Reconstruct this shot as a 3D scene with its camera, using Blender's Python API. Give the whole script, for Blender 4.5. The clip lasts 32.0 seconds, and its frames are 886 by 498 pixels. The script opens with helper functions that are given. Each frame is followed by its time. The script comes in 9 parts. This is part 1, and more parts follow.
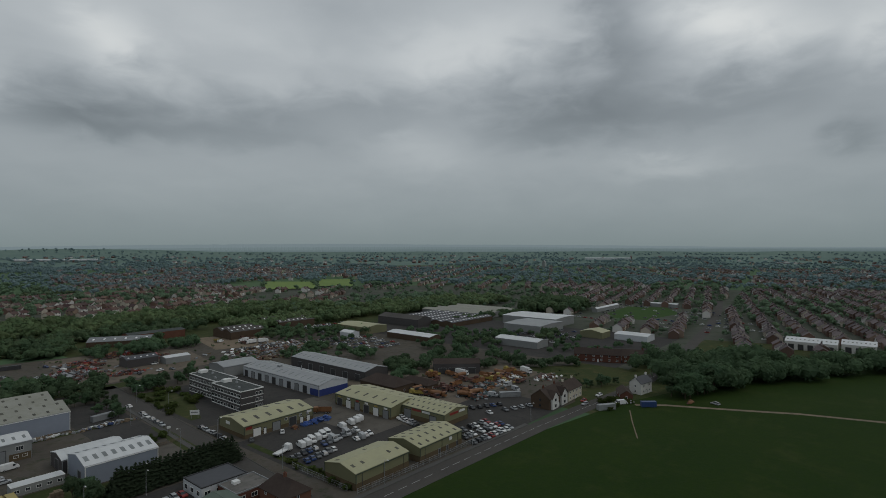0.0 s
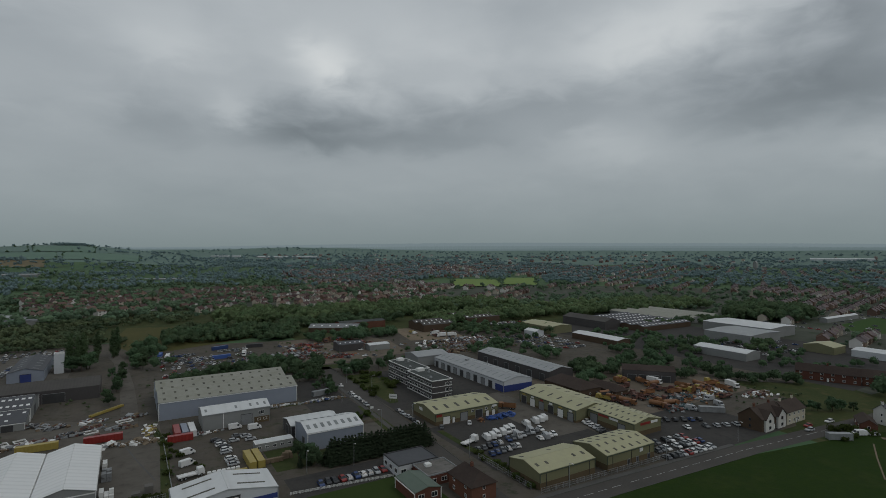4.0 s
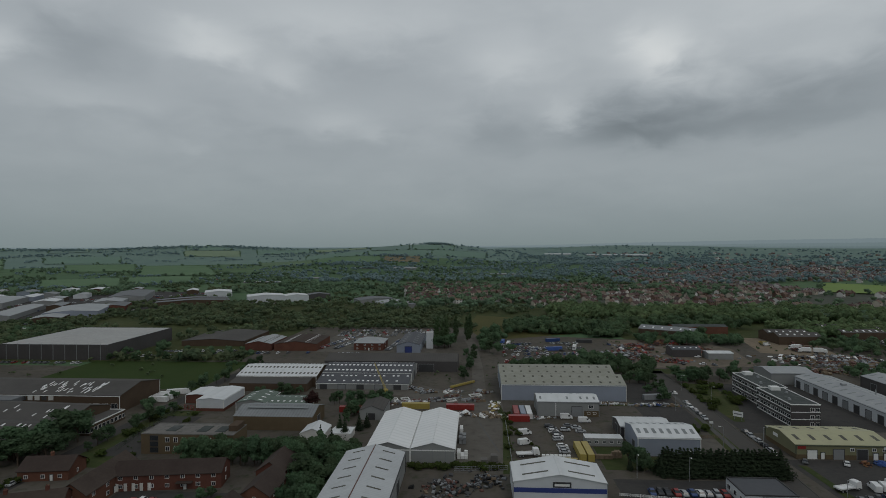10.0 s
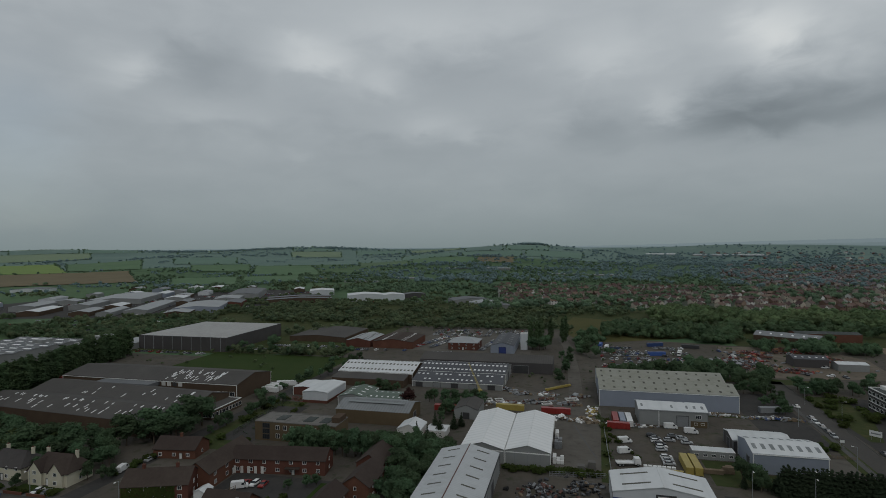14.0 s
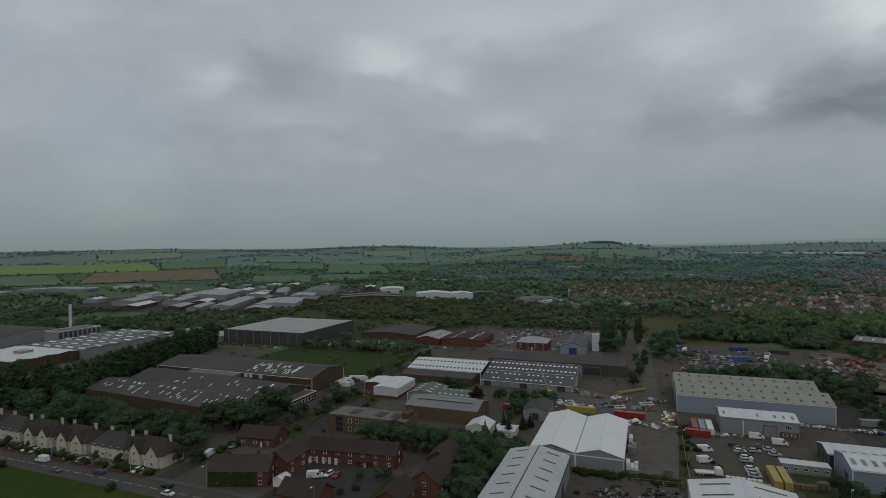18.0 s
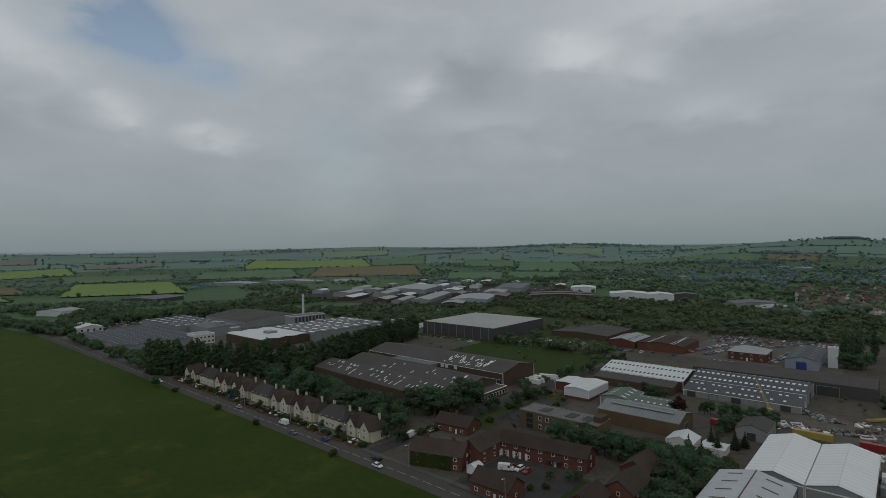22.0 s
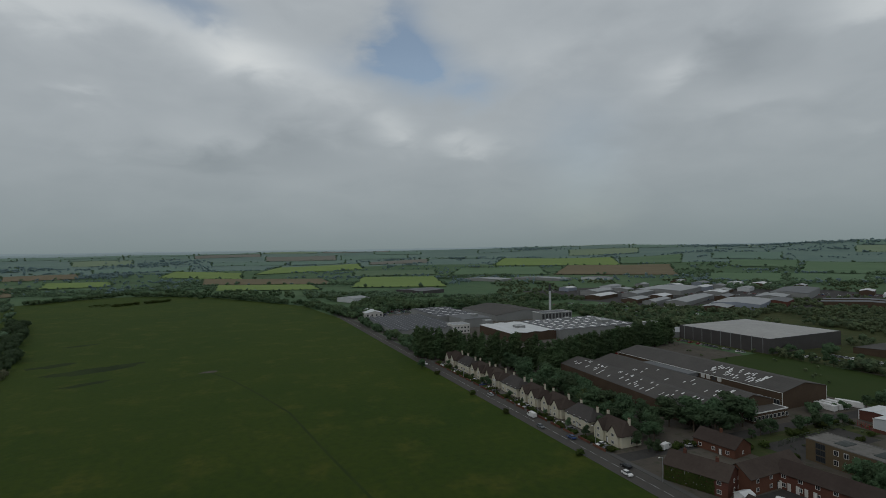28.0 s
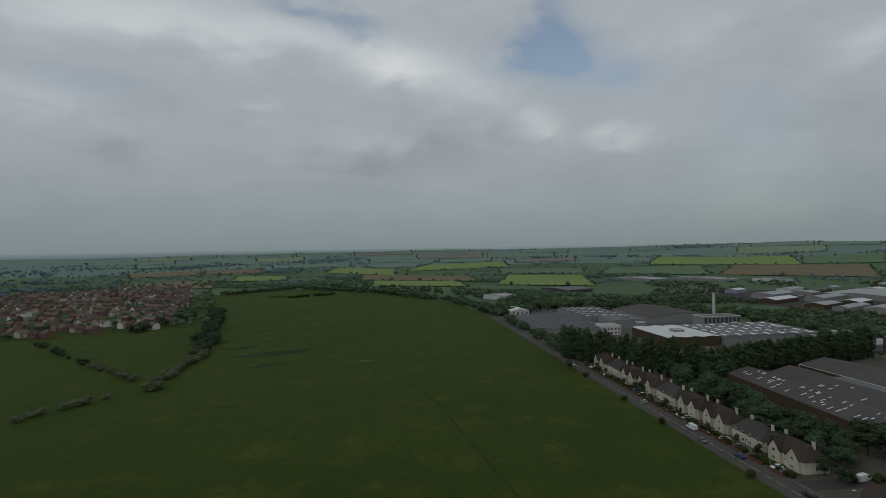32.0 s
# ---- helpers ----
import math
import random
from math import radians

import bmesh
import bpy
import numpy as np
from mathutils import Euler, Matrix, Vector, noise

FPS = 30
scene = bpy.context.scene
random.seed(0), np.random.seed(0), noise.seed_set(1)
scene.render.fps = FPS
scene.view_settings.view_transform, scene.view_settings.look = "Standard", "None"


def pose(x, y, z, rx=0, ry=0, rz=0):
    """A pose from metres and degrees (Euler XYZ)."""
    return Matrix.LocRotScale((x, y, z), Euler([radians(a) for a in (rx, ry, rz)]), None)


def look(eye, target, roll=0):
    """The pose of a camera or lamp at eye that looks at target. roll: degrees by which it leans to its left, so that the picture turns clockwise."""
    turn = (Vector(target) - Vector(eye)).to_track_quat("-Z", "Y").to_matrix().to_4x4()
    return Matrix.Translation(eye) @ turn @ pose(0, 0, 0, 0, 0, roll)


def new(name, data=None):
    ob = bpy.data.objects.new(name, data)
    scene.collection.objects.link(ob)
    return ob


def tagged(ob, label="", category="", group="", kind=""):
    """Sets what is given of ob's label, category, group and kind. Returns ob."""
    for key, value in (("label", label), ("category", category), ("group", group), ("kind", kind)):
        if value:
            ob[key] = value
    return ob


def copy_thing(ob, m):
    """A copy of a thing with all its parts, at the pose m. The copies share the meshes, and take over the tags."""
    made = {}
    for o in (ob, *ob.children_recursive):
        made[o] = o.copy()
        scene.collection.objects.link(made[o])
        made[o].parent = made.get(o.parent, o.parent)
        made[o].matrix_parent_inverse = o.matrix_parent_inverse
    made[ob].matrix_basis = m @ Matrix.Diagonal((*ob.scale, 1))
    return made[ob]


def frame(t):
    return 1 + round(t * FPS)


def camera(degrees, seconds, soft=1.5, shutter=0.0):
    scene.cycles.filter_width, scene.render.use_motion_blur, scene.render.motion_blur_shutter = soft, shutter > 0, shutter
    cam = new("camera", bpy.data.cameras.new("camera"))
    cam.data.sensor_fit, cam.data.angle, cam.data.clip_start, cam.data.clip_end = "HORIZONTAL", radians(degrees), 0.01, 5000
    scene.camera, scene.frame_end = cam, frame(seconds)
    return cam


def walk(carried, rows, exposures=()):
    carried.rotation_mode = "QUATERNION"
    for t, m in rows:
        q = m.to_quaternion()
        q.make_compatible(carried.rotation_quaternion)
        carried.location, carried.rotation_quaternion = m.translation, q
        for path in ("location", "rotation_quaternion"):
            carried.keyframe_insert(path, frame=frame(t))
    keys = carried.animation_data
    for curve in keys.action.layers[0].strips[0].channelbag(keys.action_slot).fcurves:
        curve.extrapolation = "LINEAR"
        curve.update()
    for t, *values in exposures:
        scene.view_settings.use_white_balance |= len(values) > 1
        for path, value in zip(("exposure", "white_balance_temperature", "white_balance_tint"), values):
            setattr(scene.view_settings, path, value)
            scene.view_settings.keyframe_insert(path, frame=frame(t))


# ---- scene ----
cam = camera(79.7, 32.0, soft=0.45)
PATH = [
    (0.0, pose(0, 0, 76, 89.98, 0.12, -50.50)),
    (0.5, pose(0, 0, 76, 89.95, 0.11, -47.49)),
    (1.0, pose(0, 0, 76, 89.93, 0.16, -44.55)),
    (1.5, pose(0, 0, 76, 89.89, 0.10, -42.06)),
    (2.0, pose(0, 0, 76, 89.88, 0.09, -39.19)),
    (2.5, pose(0, 0, 76, 89.88, 0.12, -36.66)),
    (4.5, pose(0, 0, 76, 89.87, 0.12, -28.48)),
    (5.0, pose(0, 0, 76, 89.85, 0.22, -25.67)),
    (5.5, pose(0, 0, 76, 89.85, 0.28, -22.79)),
    (6.0, pose(0, 0, 76, 89.86, 0.29, -19.84)),
    (6.5, pose(0, 0, 76, 89.87, 0.28, -16.97)),
    (7.0, pose(0, 0, 76, 89.84, 0.29, -14.41)),
    (7.5, pose(0, 0, 76, 89.83, 0.26, -11.96)),
    (8.0, pose(0, 0, 76, 89.81, 0.29, -9.06)),
    (8.5, pose(0, 0, 76, 89.80, 0.37, -5.60)),
    (9.0, pose(0, 0, 76, 89.79, 0.33, -2.11)),
    (9.5, pose(0, 0, 76, 89.78, 0.30, 0.98)),
    (10.0, pose(0, 0, 76, 89.79, 0.32, 3.62)),
    (10.5, pose(0, 0, 76, 89.77, 0.37, 6.14)),
    (11.0, pose(0, 0, 76, 89.80, 0.34, 8.95)),
    (11.5, pose(0, 0, 76, 89.83, 0.43, 11.34)),
    (12.0, pose(0, 0, 76, 89.86, 0.46, 12.14)),
    (12.5, pose(0, 0, 76, 89.88, 0.50, 12.64)),
    (13.0, pose(0, 0, 76, 89.90, 0.56, 12.99)),
    (13.5, pose(0, 0, 76, 89.88, 0.59, 13.34)),
    (14.0, pose(0, 0, 76, 89.91, 0.58, 13.69)),
    (14.5, pose(0, 0, 76, 89.93, 0.69, 14.02)),
    (16.5, pose(0, 0, 76, 89.83, 0.76, 16.73)),
    (17.0, pose(0, 0, 76, 89.84, 0.71, 17.95)),
    (17.5, pose(0, 0, 76, 89.85, 0.68, 19.40)),
    (18.0, pose(0, 0, 76, 89.86, 0.70, 21.03)),
    (18.5, pose(0, 0, 76, 89.87, 0.79, 23.11)),
    (19.0, pose(0, 0, 76, 89.87, 0.80, 25.57)),
    (19.5, pose(0, 0, 76, 89.85, 0.84, 28.28)),
    (20.0, pose(0, 0, 76, 89.84, 0.84, 31.07)),
    (20.5, pose(0, 0, 76, 89.82, 0.83, 33.80)),
    (21.0, pose(0, 0, 76, 89.84, 0.86, 36.52)),
    (21.5, pose(0, 0, 76, 89.87, 0.87, 39.12)),
    (22.0, pose(0, 0, 76, 89.89, 0.82, 41.32)),
    (22.5, pose(0, 0, 76, 89.91, 0.78, 43.14)),
    (23.0, pose(0, 0, 76, 89.93, 0.80, 44.54)),
    (23.5, pose(0, 0, 76, 89.93, 0.79, 46.09)),
    (24.0, pose(0, 0, 76, 89.95, 0.90, 47.93)),
    (24.5, pose(0, 0, 76, 89.96, 0.89, 50.35)),
    (25.0, pose(0, 0, 76, 89.97, 0.95, 53.16)),
    (25.5, pose(0, 0, 76, 90.01, 0.94, 55.76)),
    (27.5, pose(0, 0, 76, 90.05, 0.93, 65.18)),
    (28.0, pose(0, 0, 76, 90.05, 0.95, 67.47)),
    (28.5, pose(0, 0, 76, 90.07, 0.96, 69.77)),
    (29.0, pose(0, 0, 76, 90.08, 0.97, 72.19)),
    (29.5, pose(0, 0, 76, 90.07, 0.94, 74.38)),
    (30.0, pose(0, 0, 76, 90.08, 0.94, 76.44)),
    (30.5, pose(0, 0, 76, 90.07, 0.94, 77.91)),
    (31.0, pose(0, 0, 76, 90.06, 0.92, 78.48)),
    (31.5, pose(0, 0, 76, 90.03, 0.94, 80.40)),
    (32.0, pose(0, 0, 76, 90.07, 0.96, 83.11)),
]
walk(cam, PATH)

# ---------------------------------------------------------------- light
wd = bpy.data.worlds.new("sky")
scene.world = wd
wd.use_nodes = True
wn = wd.node_tree.nodes
wl = wd.node_tree.links
wn.clear()


def wnode(kind, **values):
    n = wn.new(kind)
    for k, v in values.items():
        if k == "op":
            n.operation = v
        else:
            n.inputs[int(k[1:])].default_value = v
    return n


def wmath(op, a, b=None, c=None):
    n = wn.new("ShaderNodeMath")
    n.operation = op
    for i, v in enumerate((a, b, c)):
        if v is None:
            continue
        if isinstance(v, (int, float)):
            n.inputs[i].default_value = v
        else:
            wl.new(v, n.inputs[i])
    return n.outputs[0]


w_co = wn.new("ShaderNodeTexCoord")
w_sep = wn.new("ShaderNodeSeparateXYZ")
wl.new(w_co.outputs["Generated"], w_sep.inputs[0])
dx, dy, dz = w_sep.outputs
up = wmath("MAXIMUM", dz, 0.0)
# cloud deck: the direction met with a flat layer overhead
flat_d = wmath("ADD", up, 0.3)
w_comb = wn.new("ShaderNodeCombineXYZ")
wl.new(wmath("DIVIDE", dx, flat_d), w_comb.inputs[0])
wl.new(wmath("DIVIDE", dy, flat_d), w_comb.inputs[1])


def wnoise(scale, detail, rough, dist, off):
    m = wn.new("ShaderNodeMapping")
    m.inputs["Location"].default_value = off
    wl.new(w_comb.outputs[0], m.inputs[0])
    n = wn.new("ShaderNodeTexNoise")
    wl.new(m.outputs[0], n.inputs["Vector"])
    n.inputs["Scale"].default_value = scale
    n.inputs["Detail"].default_value = detail
    n.inputs["Roughness"].default_value = rough
    n.inputs["Distortion"].default_value = dist
    return n.outputs["Fac"]


big = wnoise(0.5, 3.0, 0.45, 0.3, (3.1, 1.7, 0.0))
small = wnoise(1.3, 5.0, 0.5, 0.4, (7.3, 2.2, 4.0))


def dnoise(scale, tall, detail, off):
    """Noise over the direction itself, flattened by tall."""
    m = wn.new("ShaderNodeMapping")
    m.inputs["Location"].default_value = off
    m.inputs["Scale"].default_value = (1.0, 1.0, tall)
    wl.new(w_co.outputs["Generated"], m.inputs[0])
    n = wn.new("ShaderNodeTexNoise")
    wl.new(m.outputs[0], n.inputs["Vector"])
    n.inputs["Scale"].default_value = scale
    n.inputs["Detail"].default_value = detail
    n.inputs["Roughness"].default_value = 0.5
    n.inputs["Distortion"].default_value = 0.4
    return n.outputs["Fac"]


wob = dnoise(4.0, 2.2, 3.0, (1.0, 5.0, 9.0))
puff = dnoise(12.0, 2.2, 6.0, (2.2, 9.1, 1.0))
lump = dnoise(4.5, 3.4, 4.0, (6.2, 0.4, 3.0))
az = wmath("DEGREES", wmath("ARCTAN2", wmath("MULTIPLY", dx, -1.0), dy))
el = wmath("DEGREES", wmath("ARCSINE", dz))
az_w = wmath("ADD", az, wmath("MULTIPLY", wmath("SUBTRACT", wob, 0.5), 6.0))
az_w = wmath("ADD", az_w, wmath("MULTIPLY", wmath("SUBTRACT", puff, 0.5), 5.0))
el_w = wmath("ADD", el, wmath("ADD", wmath("MULTIPLY", wmath("SUBTRACT", lump, 0.5), 3.0), wmath("MULTIPLY", wmath("SUBTRACT", puff, 0.5), 4.0)))

light = wmath("ADD", wmath("MULTIPLY", wmath("SUBTRACT", big, 0.5), 0.08),
              wmath("ADD", wmath("MULTIPLY", wmath("SUBTRACT", lump, 0.5), 0.07), wmath("MULTIPLY", wmath("SUBTRACT", puff, 0.5), 0.07)))
light = wmath("ADD", light, wmath("MULTIPLY", wmath("SUBTRACT", small, 0.5), 0.07))
light = wmath("ADD", light, 0.385)


def cloud(total, a0, e0, wa, above, below, amount):
    """Adds a soft cloud mass at azimuth a0 and elevation e0, reaching wa degrees sideways, fading differently above and below."""
    p = wmath("DIVIDE", wmath("SUBTRACT", az_w, a0), wa)
    rise_ = wmath("SUBTRACT", el_w, e0)
    q = wmath("ADD", wmath("DIVIDE", wmath("MAXIMUM", rise_, 0.0), above), wmath("DIVIDE", wmath("MINIMUM", rise_, 0.0), below))
    d2 = wmath("ADD", wmath("MULTIPLY", p, p), wmath("MULTIPLY", q, q))
    return wmath("ADD", total, wmath("MULTIPLY", wmath("EXPONENT", wmath("MULTIPLY", d2, -1.0)), amount))


light = cloud(light, -27.3, 11.6, 18.1, 3.4, 1.9, -0.137)
light = cloud(light, -15.3, 11.2, 6.2, 3.3, 1.9, -0.050)
light = cloud(light, -58.8, 12.2, 7.7, 5.0, 2.0, -0.120)
light = cloud(light, -66.9, 13.5, 7.3, 5.7, 2.9, -0.091)
light = cloud(light, -77.9, 13.5, 12.5, 2.9, 2.7, -0.119)
light = cloud(light, -68.3, 21.1, 3.4, 5.2, 5.2, -0.120)
light = cloud(light, -88.8, 9.0, 2.6, 2.1, 1.0, -0.127)
light = cloud(light, -40.6, 23.3, 13.3, 3.5, 3.5, -0.042)
light = cloud(light, -56.4, 22.2, 9.0, 3.0, 2.7, 0.125)
light = cloud(light, -77.9, 20.7, 4.7, 2.7, 2.7, 0.250)
light = cloud(light, -83.8, 18.7, 4.7, 2.6, 2.1, 0.125)
light = cloud(light, -89.4, 17.0, 2.2, 3.5, 2.5, 0.150)
light = cloud(light, -73.4, 8.4, 5.4, 0.9, 1.1, 0.100)
light = cloud(light, -45.4, 11.7, 5.0, 1.3, 2.0, 0.056)
light = cloud(light, -16.9, 18.3, 3.6, 3.2, 2.6, 0.062)
light = cloud(light, -29.9, 16.5, 7.7, 1.5, 1.5, 0.037)
light = cloud(light, -15.6, 11.7, 6.4, 2.7, 1.7, -0.055)
light = cloud(light, -2.8, 10.6, 4.0, 3.3, 1.3, -0.061)
light = cloud(light, -17.7, 18.2, 3.7, 2.8, 2.5, 0.150)
light = cloud(light, -8.3, 13.5, 2.5, 2.0, 1.8, 0.112)
light = cloud(light, -2.5, 19.3, 3.1, 2.4, 1.8, 0.075)
light = cloud(light, 14.8, 12.8, 3.6, 1.4, 1.2, 0.075)
light = cloud(light, 10.7, 11.4, 2.5, 1.0, 0.8, 0.062)
light = cloud(light, -48.5, 20.0, 6.0, 2.6, 2.6, 0.112)
light = cloud(light, -47.6, 10.4, 5.8, 2.3, 2.6, 0.050)
light = cloud(light, -28.9, 21.5, 9.4, 3.6, 3.6, 0.062)
light = cloud(light, 12.6, 17.5, 10.0, 2.5, 2.2, -0.044)
light = cloud(light, 37.3, 17.0, 4.5, 2.6, 2.0, -0.077)
light = cloud(light, 43.9, 16.9, 3.2, 1.4, 1.4, 0.062)
light = cloud(light, 20.7, 17.0, 4.3, 1.6, 1.6, 0.037)
light = cloud(light, 17.1, 22.9, 11.3, 3.0, 2.4, 0.062)
light = cloud(light, 37.8, 13.1, 5.3, 1.3, 1.1, 0.044)
light = cloud(light, 19.6, 9.9, 11.2, 2.0, 1.2, -0.022)
light = cloud(light, 28.6, 20.0, 4.5, 1.5, 1.5, 0.062)
light = cloud(light, 58.0, 20.1, 8.9, 3.3, 3.3, 0.025)
light = cloud(light, 88.5, 19.4, 3.9, 1.8, 1.8, 0.150)
light = cloud(light, 83.9, 18.5, 5.4, 1.6, 1.6, 0.125)
light = cloud(light, 78.7, 16.5, 3.6, 1.7, 1.7, 0.075)
light = cloud(light, 72.8, 13.0, 2.4, 1.6, 1.6, 0.125)
light = cloud(light, 64.1, 11.6, 4.1, 1.0, 1.2, 0.075)
light = cloud(light, 44.6, 17.2, 3.2, 1.5, 1.5, 0.062)
light = cloud(light, 28.0, 19.5, 3.7, 2.0, 1.7, 0.075)
light = cloud(light, 21.4, 17.9, 2.4, 1.4, 1.4, 0.062)
light = cloud(light, 82.6, 10.7, 8.6, 2.1, 2.1, -0.066)
light = cloud(light, 90.7, 8.5, 3.6, 1.4, 1.1, -0.033)
light = cloud(light, 89.1, 11.5, 3.7, 0.8, 0.8, 0.044)
light = cloud(light, 29.6, 9.5, 1.9, 0.8, 0.8, 0.044)
light = cloud(light, 113.3, 21.4, 13.4, 2.4, 1.8, 0.125)
light = cloud(light, 96.2, 21.0, 8.5, 1.8, 1.8, 0.088)
light = cloud(light, 64.3, 11.5, 2.9, 1.4, 1.1, 0.062)
light = cloud(light, 94.0, 9.1, 8.2, 0.9, 0.7, -0.044)
light = cloud(light, 114.9, 9.1, 2.3, 1.3, 1.0, -0.055)
light = cloud(light, 102.5, 14.6, 2.1, 0.6, 0.7, 0.062)
light = cloud(light, 93.4, 11.8, 4.2, 1.3, 1.5, 0.044)
light = cloud(light, 120.6, 13.7, 5.0, 1.3, 1.0, 0.075)
light = cloud(light, 47.5, 17.8, 7.4, 4.1, 3.1, -0.022)
light = cloud(light, -43.9, 14.4, 6.3, 2.1, 1.5, -0.063)

# brightest some way up
light = wmath("MULTIPLY", light, wmath("ADD", 1.0, wmath("MULTIPLY", up, wmath("SUBTRACT", 0.55, wmath("MULTIPLY", up, 0.72)))))
light = wmath("MAXIMUM", light, 0.08)
# murk near the horizon
murk = wmath("EXPONENT", wmath("MULTIPLY", wmath("MAXIMUM", el, 0.0), -0.135))
w_tone = wn.new("ShaderNodeCombineColor")
wl.new(wmath("MULTIPLY", light, wmath("ADD", 0.845, wmath("MULTIPLY", light, 0.17))), w_tone.inputs[0])
wl.new(light, w_tone.inputs[1])
wl.new(wmath("MULTIPLY", light, wmath("SUBTRACT", 1.16, wmath("MULTIPLY", light, 0.22))), w_tone.inputs[2])
w_murk = wn.new("ShaderNodeMix")
w_murk.data_type = "RGBA"
wl.new(murk, w_murk.inputs[0])
wl.new(w_tone.outputs[0], w_murk.inputs[6])
w_murk.inputs[7].default_value = (0.198, 0.245, 0.251, 1)
w_sky = wn.new("ShaderNodeTexSky")
w_sky.sky_type = "NISHITA"
w_sky.sun_disc = False
w_sky.sun_elevation = radians(48)
w_sky.sun_rotation = radians(150)
w_sc = wn.new("ShaderNodeMix")
w_sc.data_type = "RGBA"
w_sc.blend_type = "MULTIPLY"
w_sc.inputs[0].default_value = 1.0
wl.new(w_sky.outputs[0], w_sc.inputs[6])
w_sc.inputs[7].default_value = (0.115, 0.11, 0.1, 1)
# a few thin gaps with blue showing through
gap = cloud(0.0, 71.3, 21.3, 2.6, 4.0, 3.5, 0.600)
gap = cloud(gap, 73.8, 18.8, 2.6, 1.3, 1.2, 0.220)
gap = cloud(gap, 64.3, 17.0, 3.2, 1.8, 1.6, 0.300)
gap = cloud(gap, 53.2, 10.9, 4.6, 4.7, 4.7, 0.108)
gap = cloud(gap, 52.7, 4.3, 4.9, 3.5, 2.1, 0.045)
gap = cloud(gap, 92.9, 23.1, 4.1, 1.3, 1.5, 0.450)
gap = cloud(gap, 98.4, 24.4, 2.9, 1.0, 0.9, 0.450)
gap = cloud(gap, 116.1, 15.0, 4.6, 1.1, 1.2, 0.220)
gap = cloud(gap, 72.2, 19.0, 6.5, 1.4, 1.2, 0.250)
gap = cloud(gap, 69.9, 19.2, 2.7, 2.9, 2.4, 0.300)
gap = cloud(gap, 66.1, 16.6, 3.9, 1.3, 1.3, 0.160)
gap = wmath("MINIMUM", wmath("MULTIPLY", gap, 1.3), 0.8)
w_mix = wn.new("ShaderNodeMix")
w_mix.data_type = "RGBA"
wl.new(gap, w_mix.inputs[0])
wl.new(w_murk.outputs[2], w_mix.inputs[6])
wl.new(w_sc.outputs[2], w_mix.inputs[7])
w_bg = wn.new("ShaderNodeBackground")
w_out = wn.new("ShaderNodeOutputWorld")
wl.new(w_mix.outputs[2], w_bg.inputs[0])
w_bg.inputs[1].default_value = 1.0
wl.new(w_bg.outputs[0], w_out.inputs[0])

sun_data = bpy.data.lights.new("sun", "SUN")
sun_data.energy = 0.42
sun_data.angle = radians(20)
sun_data.color = (1.0, 0.96, 0.9)
sun = new("sun", sun_data)
sun.matrix_world = look((0, 0, 300), (-120, 210, 0))

# ---------------------------------------------------------------- materials


